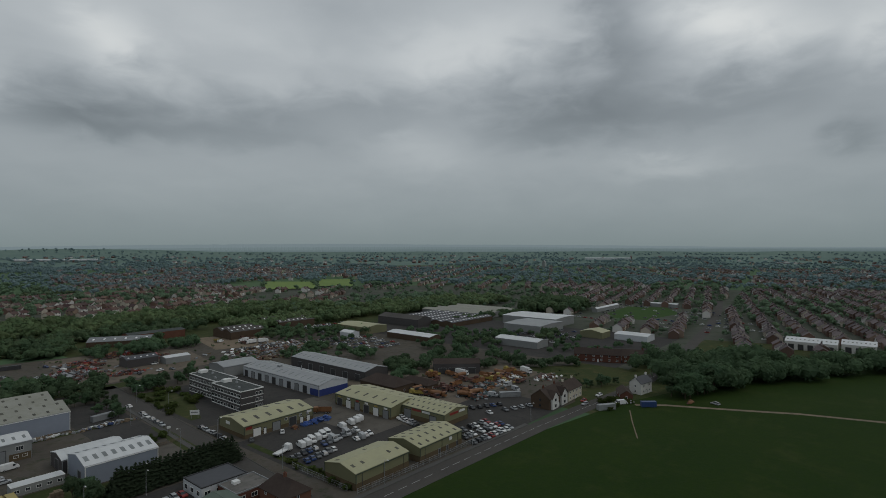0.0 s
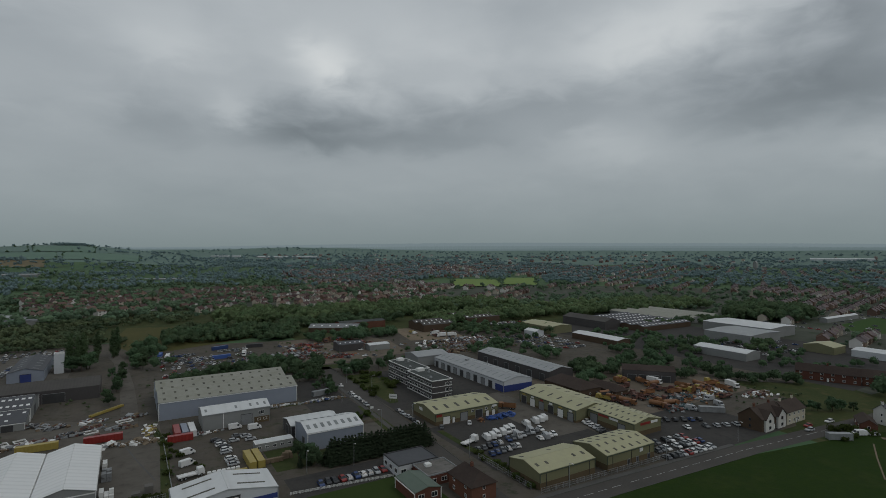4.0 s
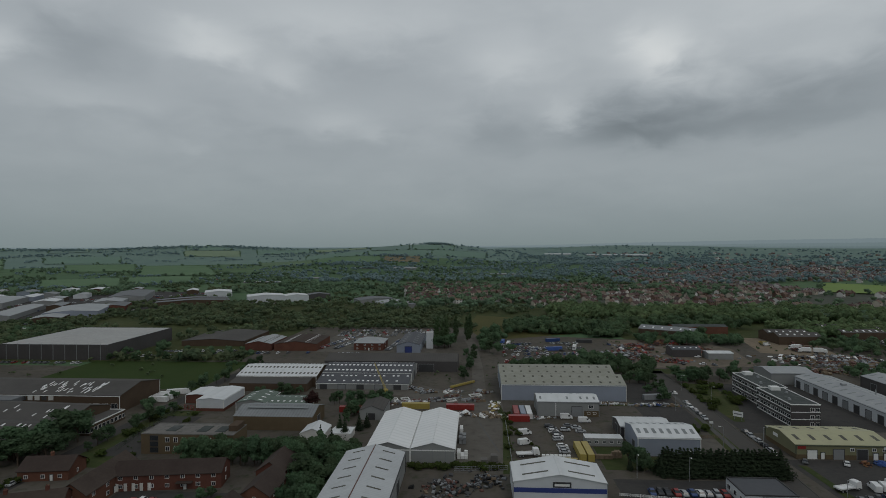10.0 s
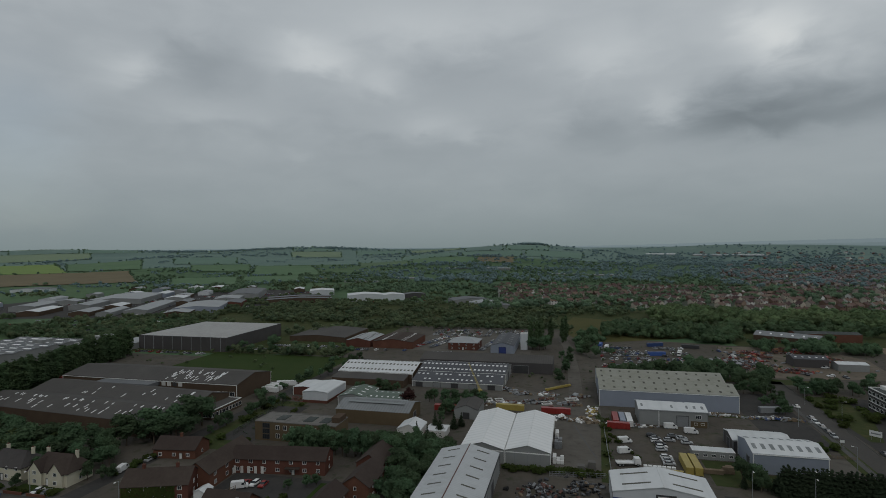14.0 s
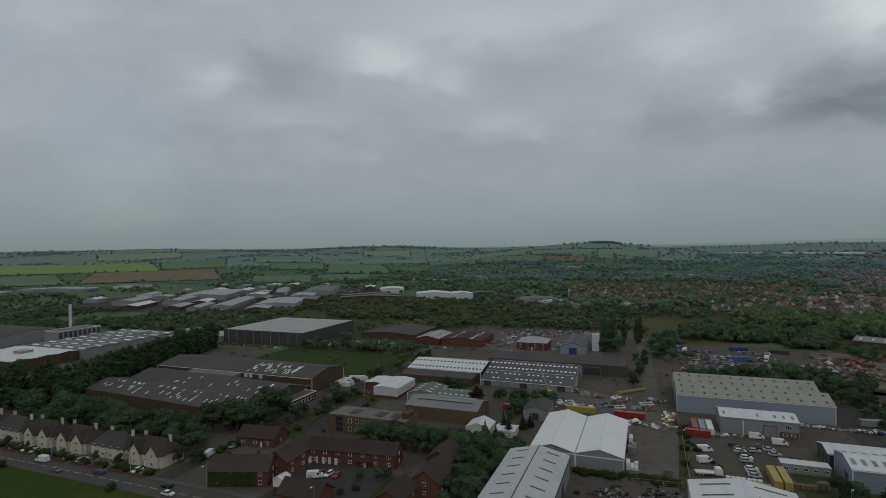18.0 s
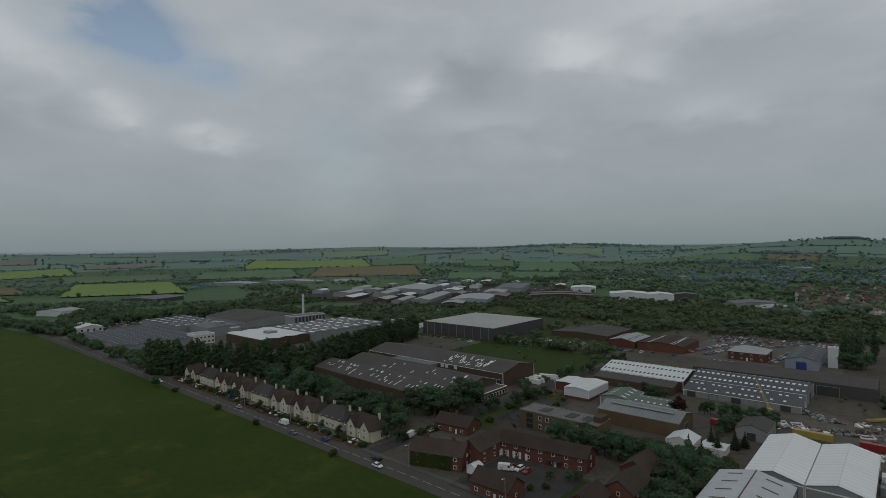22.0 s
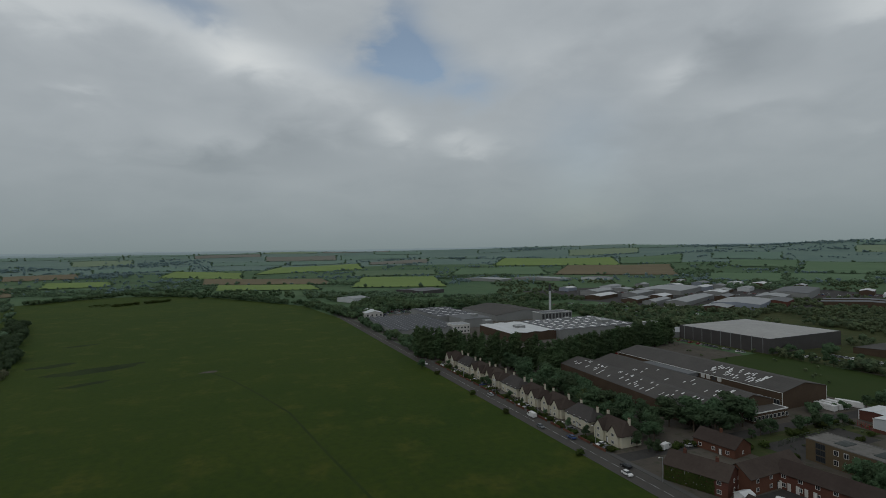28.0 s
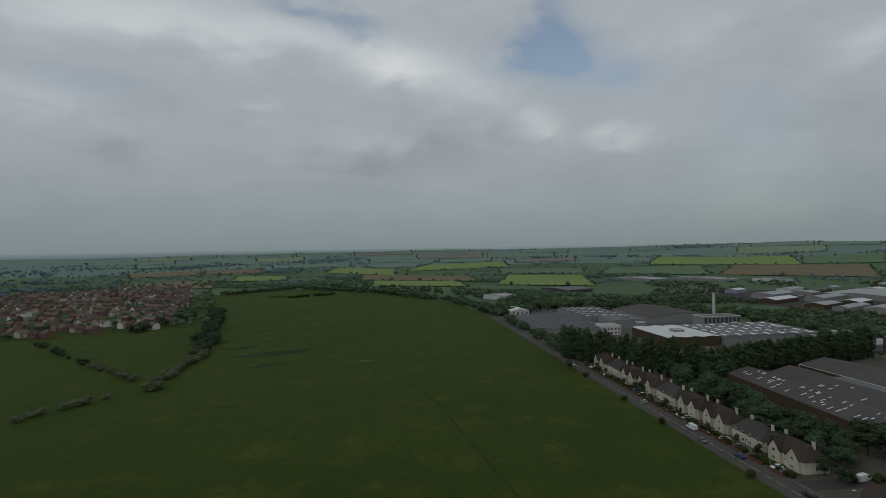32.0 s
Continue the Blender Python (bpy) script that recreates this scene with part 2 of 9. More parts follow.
def mat(name, c1, c2, rough=0.8, fine=1.5, coarse=0.05, bump=0.0, metal=0.0, vary=0.0, island=0.0, band=None, stain=None, leaf=False, mottle=None):
    """A worn surface: two colours mixed by fine and coarse noise. vary: change from object to object. band: (axis, width, depth) of
    sheeting ribs. stain: (colour, amount)."""
    m = bpy.data.materials.new(name)
    m.use_nodes = True
    nt = m.node_tree
    bs = nt.nodes["Principled BSDF"]
    bs.inputs["Roughness"].default_value = rough
    bs.inputs["Metallic"].default_value = metal
    if rough > 0.84:
        bs.inputs["Specular IOR Level"].default_value = 0.12
    geo = nt.nodes.new("ShaderNodeNewGeometry")

    def tex(scale, detail=5.0):
        n = nt.nodes.new("ShaderNodeTexNoise")
        n.inputs["Scale"].default_value = scale
        n.inputs["Detail"].default_value = detail
        n.inputs["Roughness"].default_value = 0.62
        nt.links.new(geo.outputs["Position"], n.inputs["Vector"])
        return n.outputs["Fac"]

    def math_(op, a, b):
        n = nt.nodes.new("ShaderNodeMath")
        n.operation = op
        for i, v in enumerate((a, b)):
            if isinstance(v, (int, float)):
                n.inputs[i].default_value = v
            else:
                nt.links.new(v, n.inputs[i])
        return n.outputs[0]

    def mix(f, a, b, blend="MIX"):
        n = nt.nodes.new("ShaderNodeMix")
        n.data_type = "RGBA"
        n.blend_type = blend
        for i, v in ((0, f), (6, a), (7, b)):
            if isinstance(v, (int, float)):
                n.inputs[i].default_value = v
            elif isinstance(v, tuple):
                n.inputs[i].default_value = (*v, 1)
            else:
                nt.links.new(v, n.inputs[i])
        return n.outputs[2]

    nf, nc = tex(fine), tex(coarse)
    f = math_("ADD", math_("MULTIPLY", math_("SUBTRACT", nf, 0.5), 1.3), math_("MULTIPLY", math_("SUBTRACT", nc, 0.5), 2.2))
    f = math_("ADD", f, 0.5)
    n = nt.nodes.new("ShaderNodeClamp")
    nt.links.new(f, n.inputs[0])
    col = mix(n.outputs[0], c1, c2)
    if stain:
        s = nt.nodes.new("ShaderNodeMapRange")
        nt.links.new(tex(coarse * 5, 8.0), s.inputs[0])
        s.inputs[1].default_value, s.inputs[2].default_value = 0.52, 0.68
        s.inputs[3].default_value, s.inputs[4].default_value = 0.0, stain[1]
        col = mix(s.outputs[0], col, stain[0])
    if mottle:
        s = nt.nodes.new("ShaderNodeMapRange")
        nt.links.new(tex(mottle[1], 6.0), s.inputs[0])
        s.inputs[1].default_value, s.inputs[2].default_value = 0.42, 0.62
        s.inputs[3].default_value, s.inputs[4].default_value = 0.0, mottle[2]
        col = mix(s.outputs[0], col, mottle[0])
    if vary or island:
        info = nt.nodes.new("ShaderNodeObjectInfo")
        r = info.outputs["Random"] if vary else geo.outputs["Random Per Island"]
        hsv = nt.nodes.new("ShaderNodeHueSaturation")
        amount = vary or island
        nt.links.new(col, hsv.inputs["Color"])
        nt.links.new(math_("ADD", 1 - amount, math_("MULTIPLY", r, 2 * amount)), hsv.inputs["Value"])
        nt.links.new(math_("ADD", 0.5 - amount * 0.06, math_("MULTIPLY", r, amount * 0.12)), hsv.inputs["Hue"])
        col = hsv.outputs[0]
        if vary and island:
            hs2 = nt.nodes.new("ShaderNodeHueSaturation")
            nt.links.new(col, hs2.inputs["Color"])
            nt.links.new(math_("ADD", 1 - island, math_("MULTIPLY", geo.outputs["Random Per Island"], 2 * island)), hs2.inputs["Value"])
            col = hs2.outputs[0]
    height = nf
    if band:
        sep = nt.nodes.new("ShaderNodeSeparateXYZ")
        nt.links.new(geo.outputs["Position"], sep.inputs[0])
        w = math_("PINGPONG", sep.outputs[band[0]], band[1] / 2)
        w = math_("DIVIDE", w, band[1] / 2)
        w = math_("POWER", w, 3.0)
        col = mix(math_("MULTIPLY", w, band[2]), col, (0.05, 0.05, 0.05))
    nt.links.new(col, bs.inputs["Base Color"])
    if bump:
        b = nt.nodes.new("ShaderNodeBump")
        b.inputs["Strength"].default_value = 0.5
        b.inputs["Distance"].default_value = bump
        nt.links.new(height, b.inputs["Height"])
        nt.links.new(b.outputs[0], bs.inputs["Normal"])
    if leaf:
        tr = nt.nodes.new("ShaderNodeBsdfTranslucent")
        nt.links.new(col, tr.inputs["Color"])
        ms = nt.nodes.new("ShaderNodeMixShader")
        ms.inputs[0].default_value = 0.42
        nt.links.new(bs.outputs[0], ms.inputs[1])
        nt.links.new(tr.outputs[0], ms.inputs[2])
        nt.links.new(ms.outputs[0], nt.nodes["Material Output"].inputs["Surface"])
    return m


MEADOW = mat("meadow_grass", (0.02006, 0.04093, 0.004666), (0.04014, 0.05606, 0.006739), 0.95, 0.7, 0.011, 0.2, stain=((0.082, 0.08, 0.014), 0.5), mottle=((0.014, 0.03, 0.007), 0.35, 0.45))
LUSH_GRASS = mat("lush_pasture", (0.01244, 0.03274, 0.003266), (0.02489, 0.04485, 0.004717), 0.95, 0.7, 0.011, 0.2, stain=((0.04, 0.052, 0.012), 0.5), mottle=((0.014, 0.03, 0.007), 0.35, 0.45))
msh = MEADOW.node_tree.nodes["Principled BSDF"]
msh.inputs["Sheen Weight"].default_value = 0.1
msh.inputs["Sheen Roughness"].default_value = 0.45
msh.inputs["Sheen Tint"].default_value = (0.24, 0.4, 0.04, 1)
DAMP_GRASS = mat("damp_grass", (0.0156, 0.0279, 0.009), (0.0286, 0.0465, 0.012), 0.95, 0.9, 0.05, 0.1)
TRACK_GRASS = mat("trodden_grass", (0.023, 0.0396, 0.009), (0.03105, 0.0484, 0.0099), 0.95, 0.9, 0.05, 0.05)
TOWN_GROUND = mat("streets_and_gardens", (0.05625, 0.065, 0.04875), (0.09625, 0.1, 0.08125), 0.95, 0.12, 0.012, 0.0, stain=((0.035, 0.055, 0.028), 0.9))
ROUGH_GRASS = mat("rough_grass", (0.034, 0.05, 0.017), (0.058, 0.066, 0.024), 0.95, 0.5, 0.03, 0.15, stain=((0.10, 0.085, 0.04), 0.6))
DRY_GRASS = mat("dry_grass", (0.085, 0.078, 0.028), (0.066, 0.068, 0.024), 0.95, 0.4, 0.03, 0.1)
LAWN = mat("lawn", (0.026, 0.048, 0.010), (0.035, 0.054, 0.013), 0.95, 0.8, 0.05, 0.05)
PITCH = mat("sports_turf", (0.032, 0.072, 0.016), (0.042, 0.080, 0.019), 0.95, 0.3, 0.05, 0.03)
# lightened towards teal: a first touch of haze in the base colour
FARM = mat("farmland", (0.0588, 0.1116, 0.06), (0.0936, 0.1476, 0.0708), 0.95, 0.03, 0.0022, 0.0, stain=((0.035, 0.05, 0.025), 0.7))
# far land and fields: pale bluish copies with haze painted into the colour
FARM_HAZED = mat("hazed_farmland", (0.1105, 0.1685, 0.149), (0.1466, 0.2098, 0.1746), 0.95, 0.03, 0.003, 0.0)
CROP_PALE_HAZED = mat("hazed_young_crop", (0.1848, 0.2376, 0.1478), (0.1584, 0.2112, 0.1373), 0.95, 0.05, 0.006, 0.0)
CROP_GREEN_HAZED = mat("hazed_green_crop", (0.1357, 0.2076, 0.158), (0.1173, 0.1835, 0.1446), 0.95, 0.05, 0.006, 0.0)
SOIL_HAZED = mat("hazed_bare_field", (0.171, 0.1662, 0.1368), (0.1515, 0.1515, 0.1271), 0.95, 0.05, 0.006, 0.0)
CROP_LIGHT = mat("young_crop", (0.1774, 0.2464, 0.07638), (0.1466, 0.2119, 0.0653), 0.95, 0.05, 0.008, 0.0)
# green crop and pasture lightened and blued: some haze in the base colour
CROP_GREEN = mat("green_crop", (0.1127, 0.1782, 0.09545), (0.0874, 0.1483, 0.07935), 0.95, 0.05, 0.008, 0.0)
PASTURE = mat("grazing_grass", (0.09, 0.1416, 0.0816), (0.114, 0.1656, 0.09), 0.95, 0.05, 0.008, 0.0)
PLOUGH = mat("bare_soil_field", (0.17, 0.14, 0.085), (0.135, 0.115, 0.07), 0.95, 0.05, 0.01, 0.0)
ASPHALT = mat("asphalt", (0.045, 0.043, 0.042), (0.066, 0.062, 0.057), 0.9, 0.9, 0.05, 0.01, stain=((0.035, 0.035, 0.035), 0.6))
ROAD = mat("road_asphalt", (0.0666, 0.06222, 0.05795), (0.08796, 0.08174, 0.07302), 0.9, 1.2, 0.06, 0.01, stain=((0.07, 0.07, 0.07), 0.5))
YARD = mat("worn_yard", (0.0693, 0.0609, 0.0525), (0.1071, 0.0966, 0.0819), 0.92, 0.5, 0.045, 0.02, stain=((0.036, 0.046, 0.024), 0.85), mottle=((0.1, 0.085, 0.066), 0.12, 0.5))
CONCRETE = mat("concrete", (0.112, 0.106, 0.098), (0.150, 0.143, 0.131), 0.9, 0.6, 0.06, 0.02, stain=((0.11, 0.105, 0.095), 0.6))
SAND = mat("sandy_hardcore", (0.22, 0.175, 0.125), (0.17, 0.138, 0.1), 0.95, 0.4, 0.04, 0.05, stain=((0.12, 0.1, 0.08), 0.6))
EARTH = mat("rolled_earth", (0.118, 0.098, 0.076), (0.155, 0.13, 0.102), 0.95, 0.5, 0.05, 0.03, stain=((0.07, 0.062, 0.052), 0.7), mottle=((0.17, 0.145, 0.115), 0.1, 0.5))
PAVING = mat("footway", (0.084, 0.082, 0.078), (0.108, 0.105, 0.100), 0.9, 1.0, 0.08, 0.01)
KERB = mat("kerb_stone", (0.108, 0.1044, 0.0972), (0.0864, 0.0846, 0.0792), 0.9, 2.0, 0.2)
LINE = mat("white_road_paint", (0.45, 0.45, 0.435), (0.315, 0.315, 0.3075), 0.8, 2.0, 0.3)
ROOF_OLIVE = mat("pale_olive_roof_sheet", (0.387, 0.3698, 0.2236), (0.3268, 0.3182, 0.1892), 0.6, 0.6, 0.05, 0.0, stain=((0.30, 0.29, 0.19), 0.5))
WALL_OLIVE = mat("olive_wall_sheet", (0.172, 0.1677, 0.0903), (0.1462, 0.1445, 0.0774), 0.6, 0.7, 0.1)
ROOF_WHITE = mat("white_roof_sheet", (0.618, 0.627, 0.627), (0.535, 0.552, 0.552), 0.55, 0.5, 0.06, 0.0, band=(0, 5.6, 0.09))
ROOF_TENT = mat("white_fabric_sheet", (0.736, 0.736, 0.727), (0.662, 0.672, 0.662), 0.6, 0.4, 0.06, 0.0, band=(1, 2.9, 0.13))
ROOF_PALE = mat("pale_grey_roof_sheet", (0.3054, 0.3159, 0.3212), (0.2561, 0.2675, 0.2728), 0.6, 0.5, 0.06, 0.0, stain=((0.38, 0.38, 0.36), 0.4))
ROOF_BRIGHT = mat("pale_steel_roof_sheet", (0.46, 0.475, 0.48), (0.4, 0.412, 0.418), 0.6, 0.5, 0.06, 0.0, stain=((0.34, 0.345, 0.34), 0.5), band=(1, 1.0, 0.1))
ROOF_WARM = mat("weathered_pale_roof_sheet", (0.36, 0.355, 0.34), (0.29, 0.287, 0.275), 0.7, 0.4, 0.05, 0.0, stain=((0.42, 0.41, 0.39), 0.5), band=(0, 1.9, 0.1))
ROOF_RIBBED = mat("ribbed_grey_roof_sheet", (0.175, 0.185, 0.19), (0.215, 0.225, 0.228), 0.7, 0.5, 0.06, 0.0, stain=((0.12, 0.125, 0.125), 0.6), band=(0, 1.3, 0.3))
ROOF_LICHEN = mat("lichen_grey_roof_sheet", (0.2883, 0.2883, 0.2486), (0.2349, 0.2349, 0.1945), 0.8, 0.5, 0.07, 0.02, stain=((0.2, 0.2, 0.15), 0.6))
ROOF_ASB = mat("weathered_cement_roof_sheet", (0.07675, 0.07159, 0.0679), (0.1033, 0.09742, 0.09004), 0.9, 0.5, 0.05, 0.03, stain=((0.085, 0.082, 0.075), 0.75), band=(0, 1.4, 0.25))
ROOF_GREY = mat("grey_roof_sheet", (0.102, 0.109, 0.114), (0.130, 0.135, 0.140), 0.75, 0.6, 0.06, 0.02, stain=((0.16, 0.16, 0.155), 0.5))
DIRTY_CONC = mat("dirty_concrete", (0.094, 0.085, 0.073), (0.132, 0.121, 0.105), 0.92, 0.5, 0.05, 0.02, stain=((0.06, 0.055, 0.048), 0.7))
ROOF_DARK = mat("dark_slate_sheet", (0.055, 0.058, 0.066), (0.075, 0.077, 0.085), 0.75, 0.6, 0.06, 0.02)
ROOF_BROWN = mat("brown_concrete_tile", (0.047, 0.035, 0.030), (0.066, 0.051, 0.044), 0.85, 1.2, 0.1, 0.03, vary=0.12)
ROOF_SLATE = mat("grey_roof_tile", (0.04944, 0.04512, 0.04416), (0.0721, 0.06528, 0.06256), 0.85, 1.2, 0.1, 0.03, vary=0.12)
ROOF_RED = mat("red_clay_tile", (0.19, 0.105, 0.075), (0.14, 0.085, 0.065), 0.85, 1.0, 0.1, 0.03, vary=0.2, island=0.2)
ROOF_FELT = mat("flat_felt_roof", (0.055, 0.063, 0.06), (0.085, 0.092, 0.088), 0.9, 0.6, 0.06, 0.0, stain=((0.15, 0.155, 0.15), 0.4))
ROOF_STONE = mat("stained_flat_roof", (0.1837, 0.175, 0.1625), (0.1313, 0.1237, 0.1137), 0.9, 0.5, 0.08, 0.0, stain=((0.09, 0.088, 0.08), 0.8))
CLAD_BLUE = mat("pale_blue_grey_cladding", (0.25, 0.2794, 0.3382), (0.2206, 0.2467, 0.2941), 0.55, 0.5, 0.08)
CLAD_GREY = mat("pale_grey_cladding", (0.243, 0.2493, 0.243), (0.2025, 0.2088, 0.2061), 0.6, 0.5, 0.08)
CLAD_WHITE = mat("white_cladding", (0.527, 0.544, 0.561), (0.459, 0.476, 0.493), 0.6, 0.5, 0.08)
CLAD_DARK = mat("dark_brown_grey_cladding", (0.0504, 0.0456, 0.0456), (0.066, 0.06, 0.06), 0.6, 0.5, 0.08)
CLAD_NAVY = mat("navy_blue_cladding", (0.025, 0.04, 0.16), (0.03, 0.05, 0.2), 0.5, 0.5, 0.08)
BRICK = mat("red_brick", (0.104, 0.047, 0.033), (0.140, 0.063, 0.045), 0.9, 2.5, 0.2, 0.02, vary=0.1)
BRICK_TAN = mat("buff_brick", (0.126, 0.095, 0.058), (0.102, 0.076, 0.047), 0.9, 2.0, 0.2, 0.02)
BRICK_BROWN = mat("brown_brick", (0.071, 0.050, 0.035), (0.094, 0.066, 0.046), 0.9, 2.0, 0.2, 0.02)
RENDER = mat("cream_render", (0.5363, 0.5, 0.3956), (0.4595, 0.43, 0.3404), 0.9, 1.0, 0.15, 0.0, vary=0.07)
RENDER_WHITE = mat("white_render", (0.581, 0.572, 0.546), (0.502, 0.493, 0.466), 0.9, 1.0, 0.15, 0.0, vary=0.08)
WHITE = mat("white_paint", (0.72, 0.72, 0.70), (0.64, 0.64, 0.62), 0.6, 2.0, 0.3)
GREY_PAINT = mat("grey_paint", (0.22, 0.23, 0.235), (0.18, 0.185, 0.19), 0.6, 1.5, 0.3)
DARK = mat("dark_trim", (0.03, 0.03, 0.032), (0.045, 0.045, 0.046), 0.6, 1.5, 0.3)
GREEN_TRIM = mat("dark_green_trim", (0.045, 0.06, 0.04), (0.06, 0.075, 0.05), 0.6, 1.5, 0.3)
SKYLIGHT_DARK = mat("weathered_rooflight", (0.06, 0.058, 0.045), (0.09, 0.086, 0.065), 0.75, 1.5, 0.3, vary=0.25)
SKYLIGHT_GREY = mat("grey_rooflight", (0.17, 0.185, 0.185), (0.22, 0.235, 0.235), 0.6, 1.5, 0.3, vary=0.15)
SKYLIGHT_WHITE = mat("white_rooflight", (0.78, 0.78, 0.77), (0.66, 0.66, 0.65), 0.4, 1.5, 0.3, vary=0.1)
GLASS = mat("window_glass", (0.02, 0.024, 0.028), (0.035, 0.04, 0.045), 0.08, 1.0, 0.2)
TIMBER = mat("weathered_timber", (0.14, 0.105, 0.07), (0.2, 0.155, 0.11), 0.85, 2.0, 0.3)
STEEL = mat("galvanised_steel", (0.33, 0.34, 0.345), (0.26, 0.27, 0.275), 0.5, 1.5, 0.3, metal=0.4)
RUBBER = mat("rubber", (0.02, 0.02, 0.02), (0.028, 0.028, 0.028), 0.85, 3.0, 0.5)
BARK = mat("bark", (0.07, 0.055, 0.04), (0.1, 0.08, 0.06), 0.95, 3.0, 0.4)
LEAF_OAK = mat("oak_leaf", (0.0672, 0.1106, 0.0616), (0.105, 0.161, 0.0826), 0.9, 0.5, 0.06, vary=0.3, island=0.22, leaf=True)
LEAF_WILLOW = mat("willow_leaf", (0.0902, 0.1276, 0.0517), (0.1298, 0.1716, 0.0726), 0.9, 0.5, 0.06, vary=0.25, island=0.22, leaf=True)
LEAF_DARK = mat("poplar_leaf", (0.06704, 0.1075, 0.05439), (0.1025, 0.1493, 0.06957), 0.9, 0.5, 0.06, vary=0.2, island=0.22, leaf=True)
LEAF_CYPRESS = mat("cypress_leaf", (0.0275, 0.0425, 0.025), (0.045, 0.0625, 0.035), 0.9, 0.6, 0.06, vary=0.12, island=0.12, leaf=True)
LEAF_HEDGE = mat("hedge_leaf", (0.048, 0.070, 0.020), (0.077, 0.101, 0.028), 0.9, 0.6, 0.06, vary=0.2, island=0.22, leaf=True)
LEAF_COPPER = mat("copper_leaf", (0.054, 0.027, 0.025), (0.072, 0.038, 0.032), 0.9, 0.6, 0.06, island=0.22, leaf=True)
BLOSSOM = mat("hawthorn_blossom", (0.224, 0.224, 0.154), (0.105, 0.126, 0.056), 0.9, 1.2, 0.1, island=0.22, leaf=True)
# far leaves paler and bluer: haze put into the base colour
WOOD_HAZED = mat("hazed_foliage", (0.1695, 0.2442, 0.2559), (0.2361, 0.3215, 0.3229), 0.95, 0.05, 0.008, island=0.1, leaf=True)
# a weaker haze tint in the colour, for the middle distance
WOOD_MID = mat("light_haze_foliage", (0.1063, 0.1674, 0.1127), (0.1803, 0.2544, 0.1481), 0.95, 0.05, 0.022, island=0.24, leaf=True)
WOODLAND = mat("mixed_woodland_leaf", (0.06115, 0.1048, 0.05824), (0.1252, 0.1776, 0.08736), 0.9, 0.3, 0.035, island=0.24, leaf=True)
WILLOW_WOOD = mat("willow_belt_leaf", (0.0897, 0.1405, 0.06728), (0.1824, 0.2392, 0.1136), 0.9, 0.3, 0.035, island=0.24, leaf=True)
# dulled towards blue-grey: town haze put into the roof colour
ROOF_FAR = mat("mixed_hazed_house_roof", (0.1588, 0.1205, 0.1167), (0.1191, 0.1048, 0.1093), 0.9, 0.05, 0.02, island=0.3)
ROOF_SEMI = mat("red_brown_house_roof", (0.145, 0.088, 0.072), (0.092, 0.072, 0.07), 0.9, 0.05, 0.02, island=0.4)


def house_walls(name, shares):
    """Walls of far houses: brick, cream or white, from house to house."""
    m = mat(name, (0.2, 0.2, 0.2), (0.2, 0.2, 0.2), 0.9, 0.5, 0.05)
    nt = m.node_tree
    geo = nt.nodes.new("ShaderNodeNewGeometry")
    ramp = nt.nodes.new("ShaderNodeValToRGB")
    ramp.color_ramp.interpolation = "CONSTANT"
    stops = tuple(zip(shares, ((0.13, 0.085, 0.068), (0.18, 0.115, 0.09), (0.26, 0.19, 0.145), (0.46, 0.41, 0.34), (0.62, 0.6, 0.57))))
    for i, (pos, c) in enumerate(stops):
        e = ramp.color_ramp.elements[i] if i < 2 else ramp.color_ramp.elements.new(pos)
        e.position = pos
        e.color = (*c, 1)
    nt.links.new(geo.outputs["Random Per Island"], ramp.inputs[0])
    nt.links.new(ramp.outputs[0], nt.nodes["Principled BSDF"].inputs["Base Color"])
    return m


HOUSE_FAR = house_walls("mixed_house_wall", (0.0, 0.24, 0.44, 0.64, 0.84))
HOUSE_CREAM = house_walls("cream_house_wall", (0.0, 0.08, 0.2, 0.32, 0.66))


def paint(name, c, rough=0.35):
    return mat(name, c, tuple(v * 0.82 for v in c), rough, 1.5, 0.4)


P_WHITE = paint("white_vehicle_paint", (0.72, 0.72, 0.71))
P_SILVER = paint("silver_vehicle_paint", (0.38, 0.39, 0.4))
P_GREY = paint("grey_vehicle_paint", (0.12, 0.125, 0.13))
P_BLACK = paint("black_vehicle_paint", (0.018, 0.018, 0.02))
P_BLUE = paint("blue_vehicle_paint", (0.03, 0.06, 0.17))
P_RED = paint("red_vehicle_paint", (0.26, 0.03, 0.025))
P_ORANGE = paint("orange_plant_paint", (0.22, 0.1, 0.04), 0.6)
P_YELLOW = paint("yellow_plant_paint", (0.36, 0.28, 0.07), 0.5)
P_TEAL = paint("teal_plant_paint", (0.06, 0.1, 0.105), 0.6)
P_RUST = paint("rusty_red_steel", (0.12, 0.055, 0.042), 0.75)
P_BRIGHTBLUE = paint("bright_blue_steel", (0.05, 0.11, 0.34), 0.5)
P_GREEN = paint("green_roof_paint", (0.1, 0.135, 0.105), 0.7)

# ---------------------------------------------------------------- mesh helpers


def finish(name, bm, material, parent=None, label="", mats=None, smooth=False):
    me = bpy.data.meshes.new(name)
    bm.to_mesh(me)
    bm.free()
    for mm in (mats or [material]):
        me.materials.append(mm)
    if smooth:
        for p in me.polygons:
            p.use_smooth = True
    ob = new(name, me)
    if parent:
        ob.parent = parent
    if label:
        ob["label"] = label
    return ob


part = finish


def mesh_from(name, verts, faces, mats, mi=None):
    me = bpy.data.meshes.new(name)
    me.from_pydata(verts, [], faces)
    for mm in mats:
        me.materials.append(mm)
    if mi is not None:
        me.polygons.foreach_set("material_index", mi)
    me.update()
    return me


